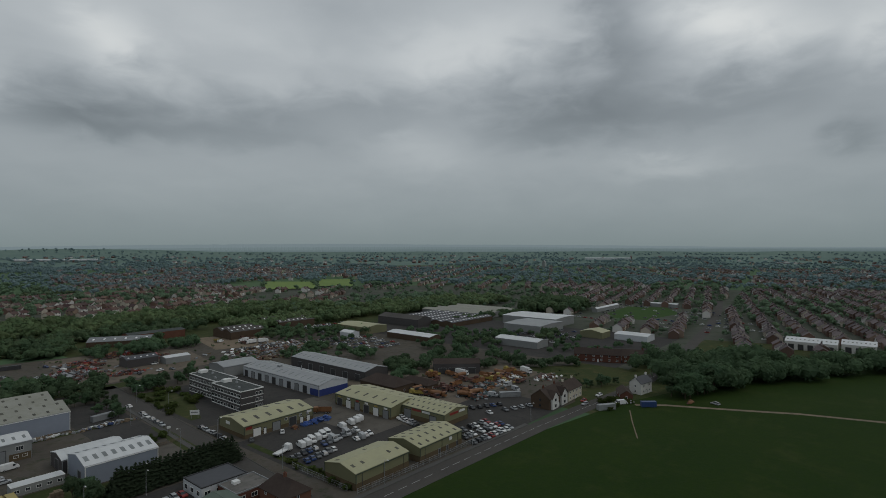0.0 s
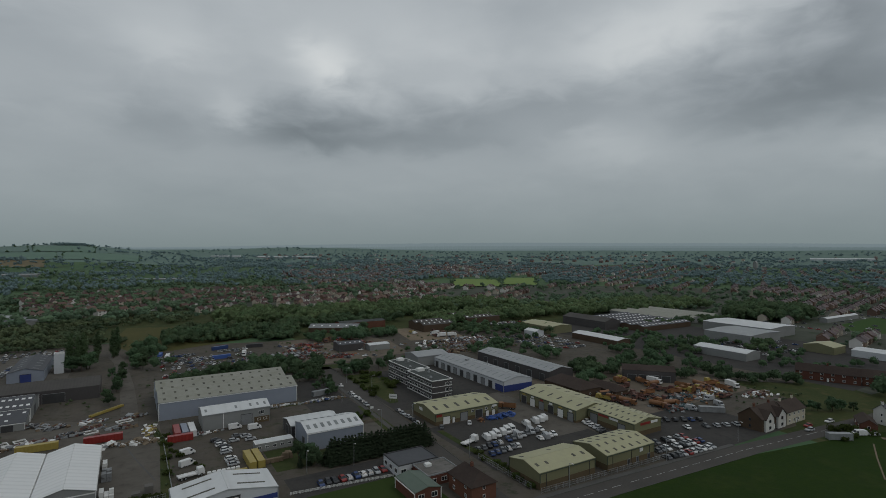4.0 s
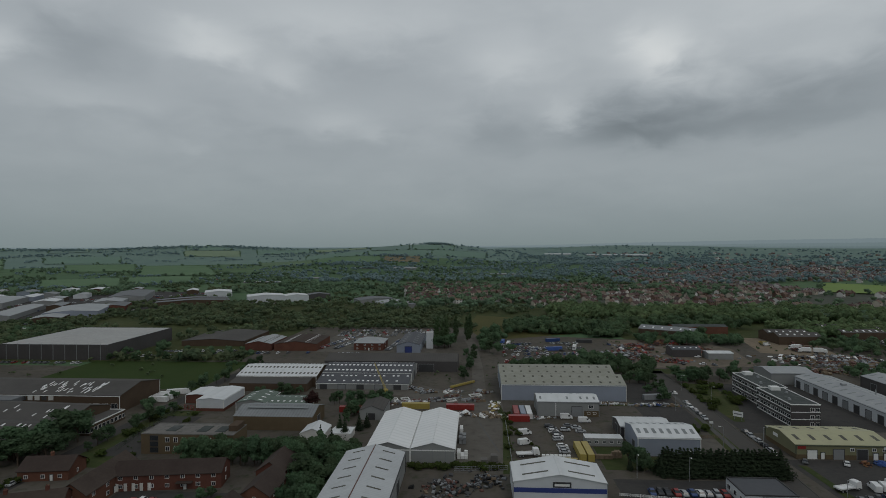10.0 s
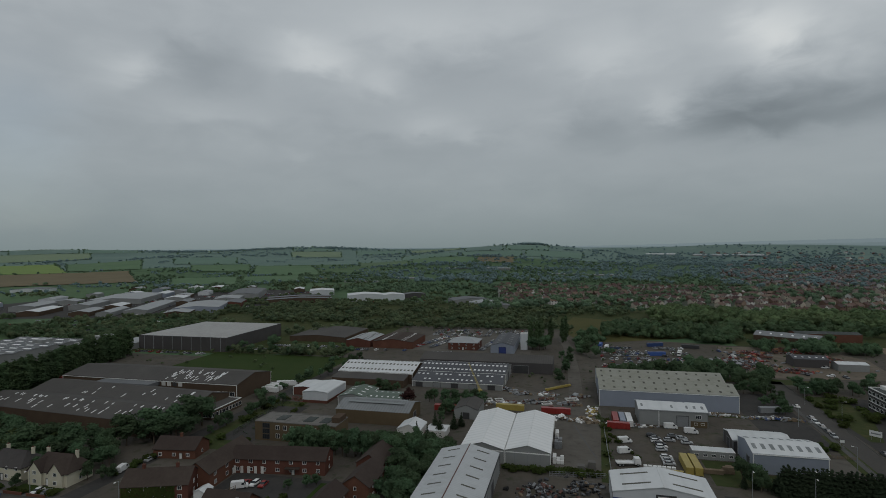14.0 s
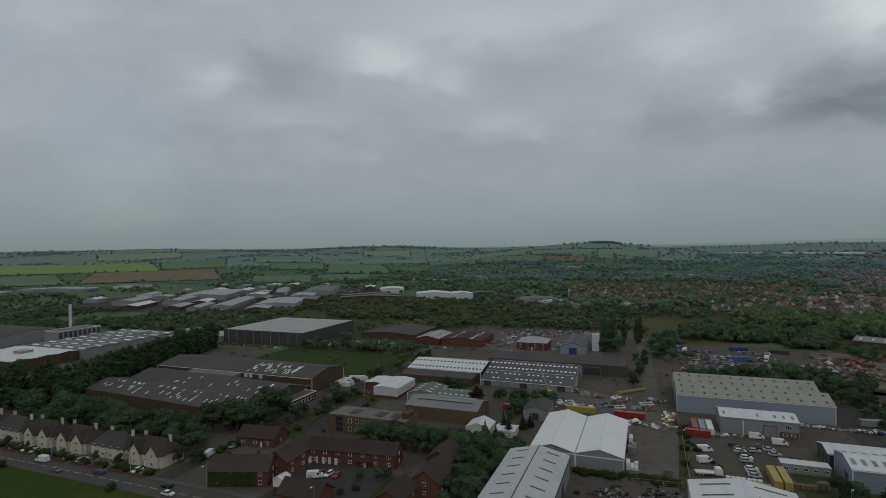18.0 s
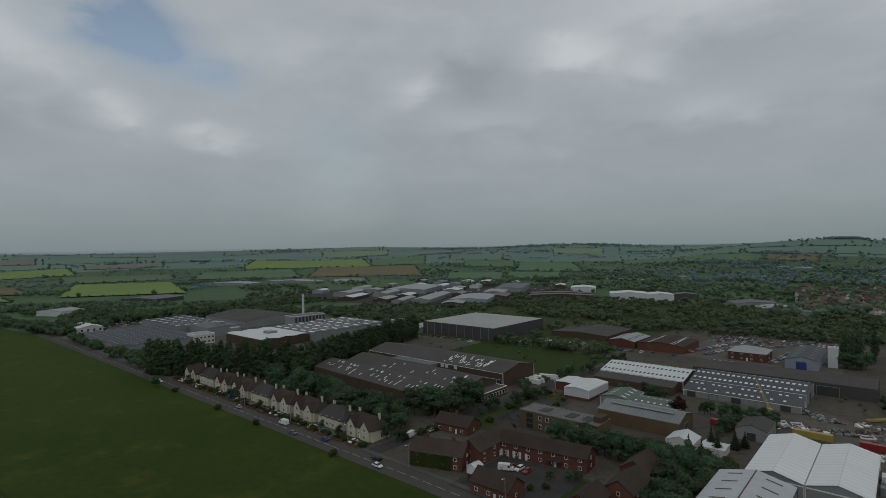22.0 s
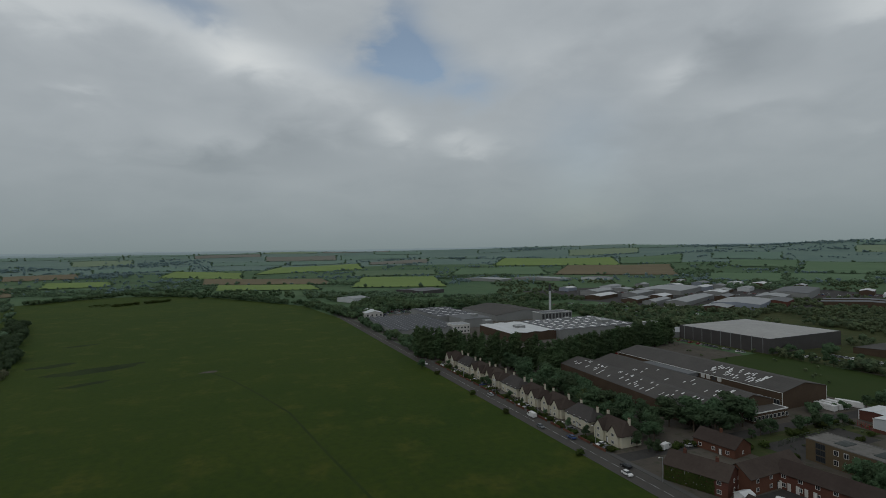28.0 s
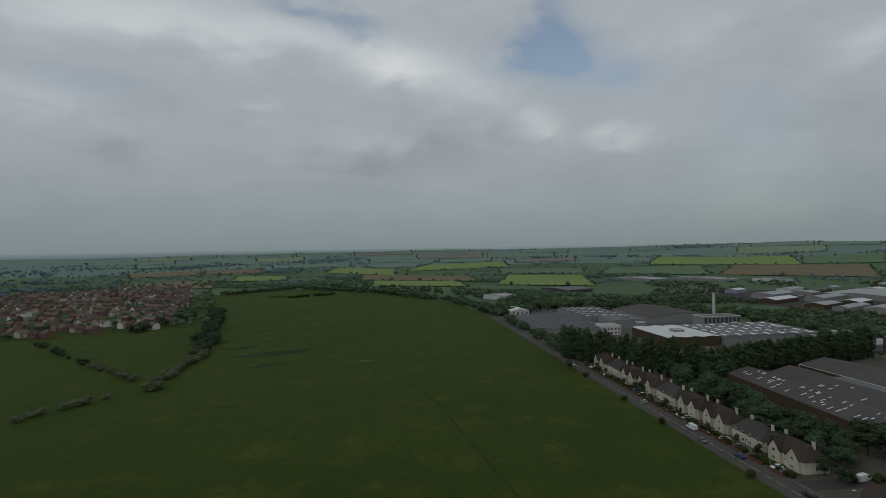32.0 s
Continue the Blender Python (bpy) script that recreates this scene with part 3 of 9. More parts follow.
def add_box(bm, x0, y0, z0, x1, y1, z1, mi=0, taper=0.0):
    v = [bm.verts.new(c) for c in ((x0, y0, z0), (x1, y0, z0), (x1, y1, z0), (x0, y1, z0),
                                   (x0 + taper, y0 + taper, z1), (x1 - taper, y0 + taper, z1), (x1 - taper, y1 - taper, z1), (x0 + taper, y1 - taper, z1))]
    for f in ((3, 2, 1, 0), (4, 5, 6, 7), (0, 1, 5, 4), (1, 2, 6, 5), (2, 3, 7, 6), (3, 0, 4, 7)):
        bm.faces.new([v[i] for i in f]).material_index = mi
    return v


def box_bm(*a, **k):
    bm = bmesh.new()
    add_box(bm, *a, **k)
    return bm


def prism(bm, pts, depth, place, mi=0):
    """Extrudes the outline pts (c, z) over s from -depth to depth; place(s, c, z) gives the corner."""
    a = [bm.verts.new(place(-depth, c, z)) for c, z in pts]
    b = [bm.verts.new(place(depth, c, z)) for c, z in pts]
    n = len(pts)
    bm.faces.new(a).material_index = mi
    bm.faces.new(b[::-1]).material_index = mi
    for i in range(n):
        j = (i + 1) % n
        bm.faces.new((a[j], a[i], b[i], b[j])).material_index = mi
    bmesh.ops.recalc_face_normals(bm, faces=bm.faces[:])


def empty(name, x, y, z=0.0, rot=0.0, label="", category="", group=""):
    e = new(name)
    e.empty_display_size = 0.5
    e.location = (x, y, z)
    e.rotation_euler = (0, 0, radians(rot))
    return tagged(e, label, category, group)


SIDES = {"f": (0, -1), "b": (0, 1), "l": (-1, 0), "r": (1, 0)}


def side_box(a, b, side, u, z, w, h, out, back=0.0):
    """A slab on one side of a block of half sizes a, b: u metres from the side's middle, standing out from it."""
    sx, sy = SIDES[side]
    if sy:
        y0, y1 = sorted((sy * (b - back), sy * (b + out)))
        return (u - w / 2, y0, z, u + w / 2, y1, z + h)
    x0, x1 = sorted((sx * (a - back), sx * (a + out)))
    return (x0, u - w / 2, z, x1, u + w / 2, z + h)


def door(root, a, b, side, u, w, h, material=GREY_PAINT, name="roller_door", z=0.0):
    d = part(name, box_bm(*side_box(a, b, side, u, z, w, h, 0.07, 0.05)), material, root)
    bm = bmesh.new()
    for q in ((u - w / 2 - 0.09, z, 0.18, h), (u + w / 2 + 0.09, z, 0.18, h), (u, z + h, w + 0.36, 0.2)):
        add_box(bm, *side_box(a, b, side, q[0], q[1], q[2], q[3], 0.14, 0.05))
    part("door_frame", bm, GREY_PAINT if material is DARK else DARK, d)
    return d


def window(root, a, b, side, u, z, w, h, frame_mat=WHITE, bars=1):
    bm = bmesh.new()
    t = 0.1
    for q in ((u - w / 2 + t / 2, z, t, h), (u + w / 2 - t / 2, z, t, h), (u, z, w - 2 * t, t), (u, z + h - t, w - 2 * t, t)):
        add_box(bm, *side_box(a, b, side, *q, 0.09, 0.05))
    for i in range(bars):
        c = u - w / 2 + w * (i + 1) / (bars + 1)
        add_box(bm, *side_box(a, b, side, c, z + t, t * 0.7, h - 2 * t, 0.07, 0.05))
    wf = part("window", bm, frame_mat, root)
    part("pane", box_bm(*side_box(a, b, side, u, z + t * 0.5, w - t, h - t, 0.035, 0.05)), GLASS, wf)
    return wf


def window_row(root, a, b, side, n, z, w, h, u0=None, u1=None, frame_mat=WHITE, bars=1):
    half = a if SIDES[side][1] else b
    lo, hi = (-half if u0 is None else u0), (half if u1 is None else u1)
    for i in range(n):
        window(root, a, b, side, lo + (hi - lo) * (i + 0.5) / n, z, w, h, frame_mat, bars)


def shed(name, label, x0, x1, y0, y1, he, rise, axis="x", spans=1, wall=CLAD_GREY, roof=ROOF_PALE, plinth=0.0, plinth_mat=BRICK_TAN,
         rot=0.0, shape="gable", lights=None, light_mat=SKYLIGHT_DARK, trim=GREEN_TRIM, category="industrial unit", group="", skip=0.0, z=0.0):
    """A portal-frame shed. lights: (columns, rows, width, length) of rooflights on every slope."""
    root = empty(name, (x0 + x1) / 2, (y0 + y1) / 2, z, rot, label, category, group)
    a, b = abs(x1 - x0) / 2, abs(y1 - y0) / 2
    ls, lc = (a, b) if axis == "x" else (b, a)

    def place(s, c, z):
        return (s, c, z) if axis == "x" else (c, s, z)

    w = 2 * lc / spans
    ridge = []
    for k in range(spans):
        c0 = -lc + k * w
        if shape == "gable":
            seg = [(c0, he), (c0 + w / 2, he + rise), (c0 + w, he)]
        else:
            seg = [(c0, he), (c0 + w, he + rise)]
        ridge += seg if not ridge else seg[1:]
    bm = bmesh.new()
    prism(bm, [(-lc, 0.0)] + ridge + [(lc, 0.0)], ls, place)
    part("wall", bm, wall, root)
    if plinth:
        bm = bmesh.new()
        add_box(bm, -a - 0.06, -b - 0.06, 0, a + 0.06, b + 0.06, plinth)
        part("plinth", bm, plinth_mat, root)
    over, th = 0.3, 0.16
    rng = random.Random(int(abs(x0) * 7 + abs(y0)))

    def slab(bm, p, q, s0, s1, up0, up1):
        dc, dz_ = q[0] - p[0], q[1] - p[1]
        d = math.hypot(dc, dz_)
        nc, nz = -dz_ / d, dc / d
        pts = []
        for s in (s0, s1):
            for (c, z_), up_ in ((p, up0), (q, up0), (q, up1), (p, up1)):
                pts.append(bm.verts.new(place(s, c + nc * up_, z_ + nz * up_)))
        for f in ((0, 1, 2, 3), (7, 6, 5, 4), (0, 4, 5, 1), (1, 5, 6, 2), (2, 6, 7, 3), (3, 7, 4, 0)):
            bm.faces.new([pts[i] for i in f])
        bmesh.ops.recalc_face_normals(bm, faces=bm.faces[:])

    slopes = []
    for p, q in zip(ridge, ridge[1:]):
        bm = bmesh.new()
        slab(bm, p, q, -ls - over, ls + over, 0.02, th)
        slopes.append(part("roof_slope", bm, roof, root))
    if lights:
        cols, rows, lw, ll = lights
        segs = list(zip(ridge, ridge[1:]))
        for k, (p, q) in enumerate(segs):
            d = math.hypot(q[0] - p[0], q[1] - p[1])
            for i in range(cols):
                for j in range(rows):
                    if rng.random() < skip:
                        continue
                    s = -ls + 2 * ls * (i + 0.5) / cols
                    m = (j + 0.5) / rows
                    h = ll / d / 2
                    pp = (p[0] + (q[0] - p[0]) * (m - h), p[1] + (q[1] - p[1]) * (m - h))
                    qq = (p[0] + (q[0] - p[0]) * (m + h), p[1] + (q[1] - p[1]) * (m + h))
                    bm = bmesh.new()
                    slab(bm, pp, qq, s - lw / 2, s + lw / 2, th - 0.02, th + 0.05)
                    part("rooflight", bm, light_mat, slopes[k])
    if trim:
        for c in (-lc, lc):
            bm = bmesh.new()
            hz = ridge[0][1] if c < 0 else ridge[-1][1]
            pts = [place(s, c2, z_) for s in (-ls - over, ls + over) for c2 in (c - 0.12, c + 0.12) for z_ in (hz - 0.3, hz - 0.06)]
            xs, ys, zs = zip(*pts)
            off = math.copysign(0.14, c)
            o = place(0, off, 0)
            add_box(bm, min(xs) + o[0], min(ys) + o[1], min(zs), max(xs) + o[0], max(ys) + o[1], max(zs))
            part("gutter", bm, trim, root)
        for sx in (-1, 1):
            for sy in (-1, 1):
                cx, cy = sx * (a + 0.03), sy * (b + 0.03)
                part("corner_trim", box_bm(cx - 0.12, cy - 0.12, plinth, cx + 0.12, cy + 0.12, he - 0.32), trim, root)
    return root, a, b


def flat_block(name, label, x0, x1, y0, y1, h, wall=BRICK, roof=ROOF_FELT, rot=0.0, category="building", parapet=0.4, coping=WHITE, group=""):
    root = empty(name, (x0 + x1) / 2, (y0 + y1) / 2, 0, rot, label, category, group)
    a, b = abs(x1 - x0) / 2, abs(y1 - y0) / 2
    part("wall", box_bm(-a, -b, 0, a, b, h - 0.1), wall, root)
    part("roof", box_bm(-a + 0.3, -b + 0.3, h - 0.098, a - 0.3, b - 0.3, h + 0.05), roof, root)
    bm = bmesh.new()
    for q in ((-a - 0.05, -b - 0.05, a + 0.05, -b + 0.28), (-a - 0.05, b - 0.28, a + 0.05, b + 0.05),
              (-a - 0.05, -b + 0.282, -a + 0.28, b - 0.282), (a - 0.28, -b + 0.282, a + 0.05, b - 0.282)):
        add_box(bm, q[0], q[1], h - 0.096, q[2], q[3], h + parapet - 0.1)
    part("parapet", bm, coping, root)
    return root, a, b


def house(name, label, x, y, rot, L, W, he, rise, wall=BRICK, roof=ROOF_BROWN, hip=0.0, chimneys=((0.0, 0.0),), front=2, storeys=2,
          category="house", group="", gables=0, gable_mat=None, frame_mat=WHITE, ends=True, back=True, door_mat=WHITE):
    """A brick or rendered house: ridge along its local x, front at local -y."""
    root = empty(name, x, y, 0, rot, label, category, group)
    a, b = L / 2, W / 2
    bm = bmesh.new()
    if hip:
        add_box(bm, -a, -b, 0, a, b, he)
    else:
        prism(bm, [(-b, 0.0), (-b, he), (0, he + rise), (b, he), (b, 0.0)], a, lambda s, c, z: (s, c, z))
    part("wall", bm, wall, root)
    o = 0.4
    bm = bmesh.new()
    zt = he - o * rise / b
    lo = [(-a - o, -b - o, zt), (a + o, -b - o, zt), (a + o, b + o, zt), (-a - o, b + o, zt)]
    hi = [(-a - o + (hip and hip + o), 0, he + rise), (a + o - (hip and hip + o), 0, he + rise)]
    for dz_ in (0.03, 0.2):
        v = [bm.verts.new((p[0], p[1], p[2] + dz_)) for p in lo + hi]
        bm.faces.new((v[0], v[1], v[5], v[4]))
        bm.faces.new((v[2], v[3], v[4], v[5]))
        if hip:
            bm.faces.new((v[1], v[2], v[5]))
            bm.faces.new((v[3], v[0], v[4]))
    bm.verts.ensure_lookup_table()
    rim = (0, 1, 2, 3) if hip else (0, 1, 5, 2, 3, 4)
    for i, j in zip(rim, rim[1:] + rim[:1]):
        bm.faces.new((bm.verts[i], bm.verts[j], bm.verts[j + 6], bm.verts[i + 6]))
    bmesh.ops.recalc_face_normals(bm, faces=bm.faces[:])
    part("roof", bm, roof, root)
    for k in range(gables):
        u = -a + L * (k + 0.5) / gables if gables > 1 else 0
        if gables == 2:
            u = (-1 if k == 0 else 1) * a * 0.52
        gw, gd = a * 0.34, b + 0.9
        gr = rise * 0.78
        bm = bmesh.new()
        prism(bm, [(-gw, 0.0), (-gw, he), (0, he + gr), (gw, he), (gw, 0.0)], gd / 2, lambda s, c, z: (u + c, -gd / 2 + s, z))
        part("front_gable", bm, gable_mat or wall, root)
        bm = bmesh.new()
        for sg in (-1, 1):
            pts = [(0, he + gr + 0.04), (sg * (gw + 0.35), he - 0.35 * gr / gw + 0.04), (sg * (gw + 0.35), he - 0.35 * gr / gw + 0.2), (0, he + gr + 0.22)]
            prism(bm, pts, gd / 2 + 0.2, lambda s, c, z: (u + c, -gd / 2 + s - 0.15, z))
        part("gable_roof", bm, roof, root)
        for zz in (0.8, 3.5)[:storeys]:
            window(root, a, gd, "f", u, zz, 1.5, 1.3, frame_mat, 2)
    for cx, cy in chimneys:
        bm = bmesh.new()
        zc = he + rise * (1 - abs(cy) / b) - 0.6
        add_box(bm, cx - 0.45, cy - 0.35, zc, cx + 0.45, cy + 0.35, he + rise + 1.1)
        add_box(bm, cx - 0.52, cy - 0.42, he + rise + 1.1, cx + 0.52, cy + 0.42, he + rise + 1.25)
        ch = part("chimney", bm, wall if wall in (RENDER, RENDER_WHITE) else BRICK, root)
        for dx_ in (-0.22, 0.22):
            part("chimney_pot", box_bm(cx + dx_ - 0.13, cy - 0.13, he + rise + 1.25, cx + dx_ + 0.13, cy + 0.13, he + rise + 1.65, taper=0.03), ROOF_RED, ch)
    for s in range(storeys):
        zz = 0.9 + 2.65 * s
        if front:
            window_row(root, a, b, "f", front, zz, 1.3, 1.25, frame_mat=frame_mat)
        if back:
            window_row(root, a, b, "b", max(front, 2), zz, 1.2, 1.2, frame_mat=frame_mat)
        if ends:
            window(root, a, b, "r", 0, zz, 0.9, 1.2, frame_mat, 0)
            window(root, a, b, "l", 0, zz, 0.9, 1.2, frame_mat, 0)
    if front:
        door(root, a, b, "f", a * 0.02 if front % 2 == 0 else a * 0.33, 0.95, 2.05, door_mat, "front_door")
    return root

# ---------------------------------------------------------------- ground


HILLS = ((5, 2950, 9, 800, 70), (28, 3500, 15, 900, 58), (52, 4200, 12, 900, 40), (14, 2300, 5, 420, 18), (-16, 4300, 10, 900, 38), (84, 4300, 26, 1000, 26), (40, 2600, 6, 500, 14), (66, 2500, 8, 500, 10))


def ground_z(x, y):
    """Flat round the camera, rolling up to low hills towards the horizon. HILLS: bearing, distance, spread, depth, height."""
    d = math.hypot(x, y)
    if d < 1100:
        return 0.0
    s = (d - 1100) / 3700
    z = 50 * s ** 1.4
    a = math.degrees(math.atan2(-x, y))
    for a0, d0, wa, wd_, h in HILLS:
        z += h * math.exp(-((a - a0) / wa) ** 2 - ((d - d0) / wd_) ** 2) * min(1.0, s * 4)
    return z + 9 * min(1.0, s * 2.5) * noise.noise((x / 620, y / 620, 3.0))


def build_ground():
    verts, faces = [(0.0, 0.0, -0.02)], []
    radii = [14 * 1.16 ** i for i in range(30)]
    radii = [r for r in radii if r < 1050] + list(range(1090, 4850, 62)) + [4850]
    n = 360
    for r in radii:
        for k in range(n):
            t = 2 * math.pi * k / n
            x, y = r * math.cos(t), r * math.sin(t)
            verts.append((x, y, ground_z(x, y) - 0.02))
    for k in range(n):
        faces.append((0, 1 + k, 1 + (k + 1) % n))
    for i in range(len(radii) - 1):
        for k in range(n):
            p, q = 1 + i * n + k, 1 + i * n + (k + 1) % n
            faces.append((p, p + n, q + n, q))
    me = mesh_from("ground", verts, faces, [FARM, FARM_HAZED])
    # land beyond 2150 m takes the haze-tinted colour
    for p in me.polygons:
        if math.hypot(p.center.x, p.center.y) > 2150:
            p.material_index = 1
    for p in me.polygons:
        p.use_smooth = True
    tagged(new("ground", me), "broad green land running out to low hills", "ground", kind="structure")


build_ground()


def sheet(name, pts, material, z, label="", category="ground", kind="structure", thick=0.0):
    """A flat area of ground with the outline pts; thick gives it a raised edge."""
    bm = bmesh.new()
    top = [bm.verts.new((x, y, z)) for x, y in pts]
    bm.faces.new(top)
    if thick:
        low = [bm.verts.new((x, y, z - thick)) for x, y in pts]
        for i in range(len(pts)):
            j = (i + 1) % len(pts)
            bm.faces.new((top[i], low[i], low[j], top[j]))
    bmesh.ops.recalc_face_normals(bm, faces=bm.faces[:])
    if bm.faces[0].normal.z < 0:
        bmesh.ops.reverse_faces(bm, faces=bm.faces[:])
    return tagged(finish(name, bm, material), label, category, kind=kind)


def rect(name, x0, x1, y0, y1, material, z, label="", **k):
    return sheet(name, [(x0, y0), (x1, y0), (x1, y1), (x0, y1)], material, z, label, **k)


HEDGE_LINES = []
FIELD_AREAS = []


def field(name, pts, material, label, lift=1.6):
    """A field laid over the rolling ground between four corners."""
    n = 14
    FIELD_AREAS.append(pts)
    HEDGE_LINES.extend(zip(pts, pts[1:] + pts[:1]))
    a, b, c, d = [Vector(p) for p in pts]
    verts = []
    for i in range(n + 1):
        for j in range(n + 1):
            u, v = i / n, j / n
            p = a * (1 - u) * (1 - v) + b * u * (1 - v) + c * u * v + d * (1 - u) * v
            verts.append((p.x, p.y, ground_z(p.x, p.y) + lift))
    faces = [(i * (n + 1) + j, (i + 1) * (n + 1) + j, (i + 1) * (n + 1) + j + 1, i * (n + 1) + j + 1) for i in range(n) for j in range(n)]
    tagged(new(name, mesh_from(name, verts, faces, [material])), label, "field", kind="structure")


# ---------------------------------------------------------------- trees


def tube(bm, p, q, r0, r1, n=6):
    p, q = Vector(p), Vector(q)
    d = (q - p).normalized()
    s = d.orthogonal().normalized()
    t = d.cross(s)
    ring = []
    for c, r in ((p, r0), (q, r1)):
        ring.append([bm.verts.new(c + (s * math.cos(2 * math.pi * k / n) + t * math.sin(2 * math.pi * k / n)) * r) for k in range(n)])
    for k in range(n):
        bm.faces.new((ring[0][k], ring[0][(k + 1) % n], ring[1][(k + 1) % n], ring[1][k]))
    bm.faces.new(ring[1])


def crown_points(rng, kind, h):
    """Lobes of a crown: centre and radii, in metres for a tree h high."""
    lobes = []
    if kind == "poplar":
        for i in range(9):
            t = i / 8
            r = h * (0.045 + 0.075 * math.sin(math.pi * min(1, t * 0.8 + 0.18)))
            lobes.append(((rng.uniform(-0.03, 0.03) * h, rng.uniform(-0.03, 0.03) * h, h * (0.12 + 0.82 * t)), (r, r, h * 0.09)))
    elif kind == "conifer":
        for i in range(8):
            t = i / 7
            r = h * (0.24 * (1 - t) + 0.03)
            lobes.append(((0, 0, h * (0.1 + 0.86 * t)), (r, r, h * 0.08)))
    elif kind == "bush":
        for i in range(6):
            an, d = rng.uniform(0, 6.28), rng.uniform(0, 0.45) * h
            r = h * rng.uniform(0.28, 0.45)
            lobes.append(((d * math.cos(an), d * math.sin(an), h * rng.uniform(0.3, 0.6)), (r, r, r * 0.85)))
    else:
        for i in range(13):
            an, t = rng.uniform(0, 6.28), rng.random()
            d = h * 0.3 * math.sqrt(rng.random()) * (1.1 - 0.5 * t)
            r = h * rng.uniform(0.12, 0.2)
            lobes.append(((d * math.cos(an), d * math.sin(an), h * (0.36 + 0.5 * t)), (r, r, r * 0.85)))
    return lobes


def leaf_cards(rng, lobes, count, size, verts, faces):
    """Small leaf clumps, bent quads, scattered over the lobes and turned outwards and sideways."""
    total = sum(l[1][0] ** 2 for l in lobes)
    for (cx, cy, cz), (rx, ry, rz) in lobes:
        for _ in range(max(8, int(count * rx * rx / total))):
            v = Vector((rng.gauss(0, 1), rng.gauss(0, 1), rng.gauss(0, 1))).normalized()
            k = rng.uniform(0.62, 1.12)
            p = Vector((cx + v.x * rx * k, cy + v.y * ry * k, cz + v.z * rz * k))
            n = (v + Vector((rng.gauss(0, 0.5), rng.gauss(0, 0.5), rng.gauss(0, 0.5) + 0.3))).normalized()
            s = n.orthogonal().normalized()
            s.rotate(Matrix.Rotation(rng.uniform(0, 6.28), 3, n))
            t = n.cross(s)
            w, l = size * rng.uniform(0.6, 1.3), size * rng.uniform(0.6, 1.3)
            i = len(verts)
            verts += [tuple(p - s * w - n * w * 0.3), tuple(p + t * l), tuple(p + s * w - n * w * 0.3), tuple(p - t * l * 0.8)]
            faces += [(i, i + 3, i + 1), (i + 3, i + 2, i + 1)]


def cores(lobes, verts, faces, k=0.72):
    """Ragged inner masses, so that a crown is not see-through all over."""
    for (cx, cy, cz), (rx, ry, rz) in lobes:
        i = len(verts)
        for a, b in ((0, 1.0), (1, 0.35), (2, -0.5)):
            m = 5 if a else 1
            for j in range(m):
                t = 2 * math.pi * (j + 0.5 * a) / 5
                rr = math.sqrt(max(0, 1 - b * b)) * k
                verts.append((cx + rx * rr * math.cos(t), cy + ry * rr * math.sin(t), cz + rz * b * k))
        for j in range(5):
            q = (j + 1) % 5
            faces.extend([(i, i + 1 + j, i + 1 + q), (i + 1 + j, i + 6 + j, i + 1 + q), (i + 1 + q, i + 6 + j, i + 6 + q)])


def tree_model(name, kind, h, leaf, label, category, seed, count=520, size=0.55):
    rng = random.Random(seed)
    root = empty(name, 0, 0, -500, 0, label, category)
    lobes = crown_points(rng, kind, h)
    bm = bmesh.new()
    top = h * (0.2 if kind == "bush" else 0.45)
    tube(bm, (0, 0, -0.2), (0, 0, top), h * 0.022, h * 0.014)
    if kind == "round":
        for _ in range(5):
            c = rng.choice(lobes)[0]
            tube(bm, (0, 0, h * rng.uniform(0.22, 0.4)), c, h * 0.011, h * 0.004, 5)
    elif kind in ("poplar", "conifer"):
        tube(bm, (0, 0, top), (0, 0, h * 0.93), h * 0.014, h * 0.004, 5)
    part("trunk", bm, BARK, root)
    verts, faces = [], []
    cores(lobes, verts, faces, 0.66)
    leaf_cards(rng, lobes, count, size, verts, faces)
    c = new("crown", mesh_from("crown", verts, faces, [leaf]))
    c.parent = root
    return root


OAKS = [tree_model("tree", "round", 11, LEAF_OAK, "broad leafy dark green tree", "tree", s, 900, 0.42) for s in (1, 2, 3)]
WILLOWS = [tree_model("tree", "round", 12, LEAF_WILLOW, "pale green willow tree in full leaf", "tree", s, 900, 0.42) for s in (4, 5)]
POPLARS = [tree_model("poplar_tree", "poplar", 18, LEAF_DARK, "tall narrow dark poplar tree", "tree", s, 950, 0.42) for s in (6, 7)]
CONIFERS = [tree_model("conifer_tree", "conifer", 9, LEAF_CYPRESS, "dark green pointed conifer tree", "tree", s, 800, 0.26) for s in (8, 9)]
BUSHES = [tree_model("bush", "bush", 3, LEAF_HEDGE, "rounded dark green leafy bush", "bush", s, 260, 0.3) for s in (10, 11)]
HAWTHORNS = [tree_model("hawthorn_bush", "bush", 4, BLOSSOM, "hawthorn bush with pale blossom", "bush", s, 300, 0.32) for s in (12, 13)]
COPPERS = [tree_model("copper_beech", "round", 9, LEAF_COPPER, "dark copper-leaved garden tree", "tree", 14, 500, 0.5)]
MODELS = OAKS + WILLOWS + POPLARS + CONIFERS + BUSHES + HAWTHORNS + COPPERS
HEIGHTS = {}
for group_, h_ in ((OAKS, 11), (WILLOWS, 12), (POPLARS, 18), (CONIFERS, 9), (BUSHES, 3), (HAWTHORNS, 4), (COPPERS, 9)):
    for m_ in group_:
        HEIGHTS[m_.name] = h_
tree_rng = random.Random(5)


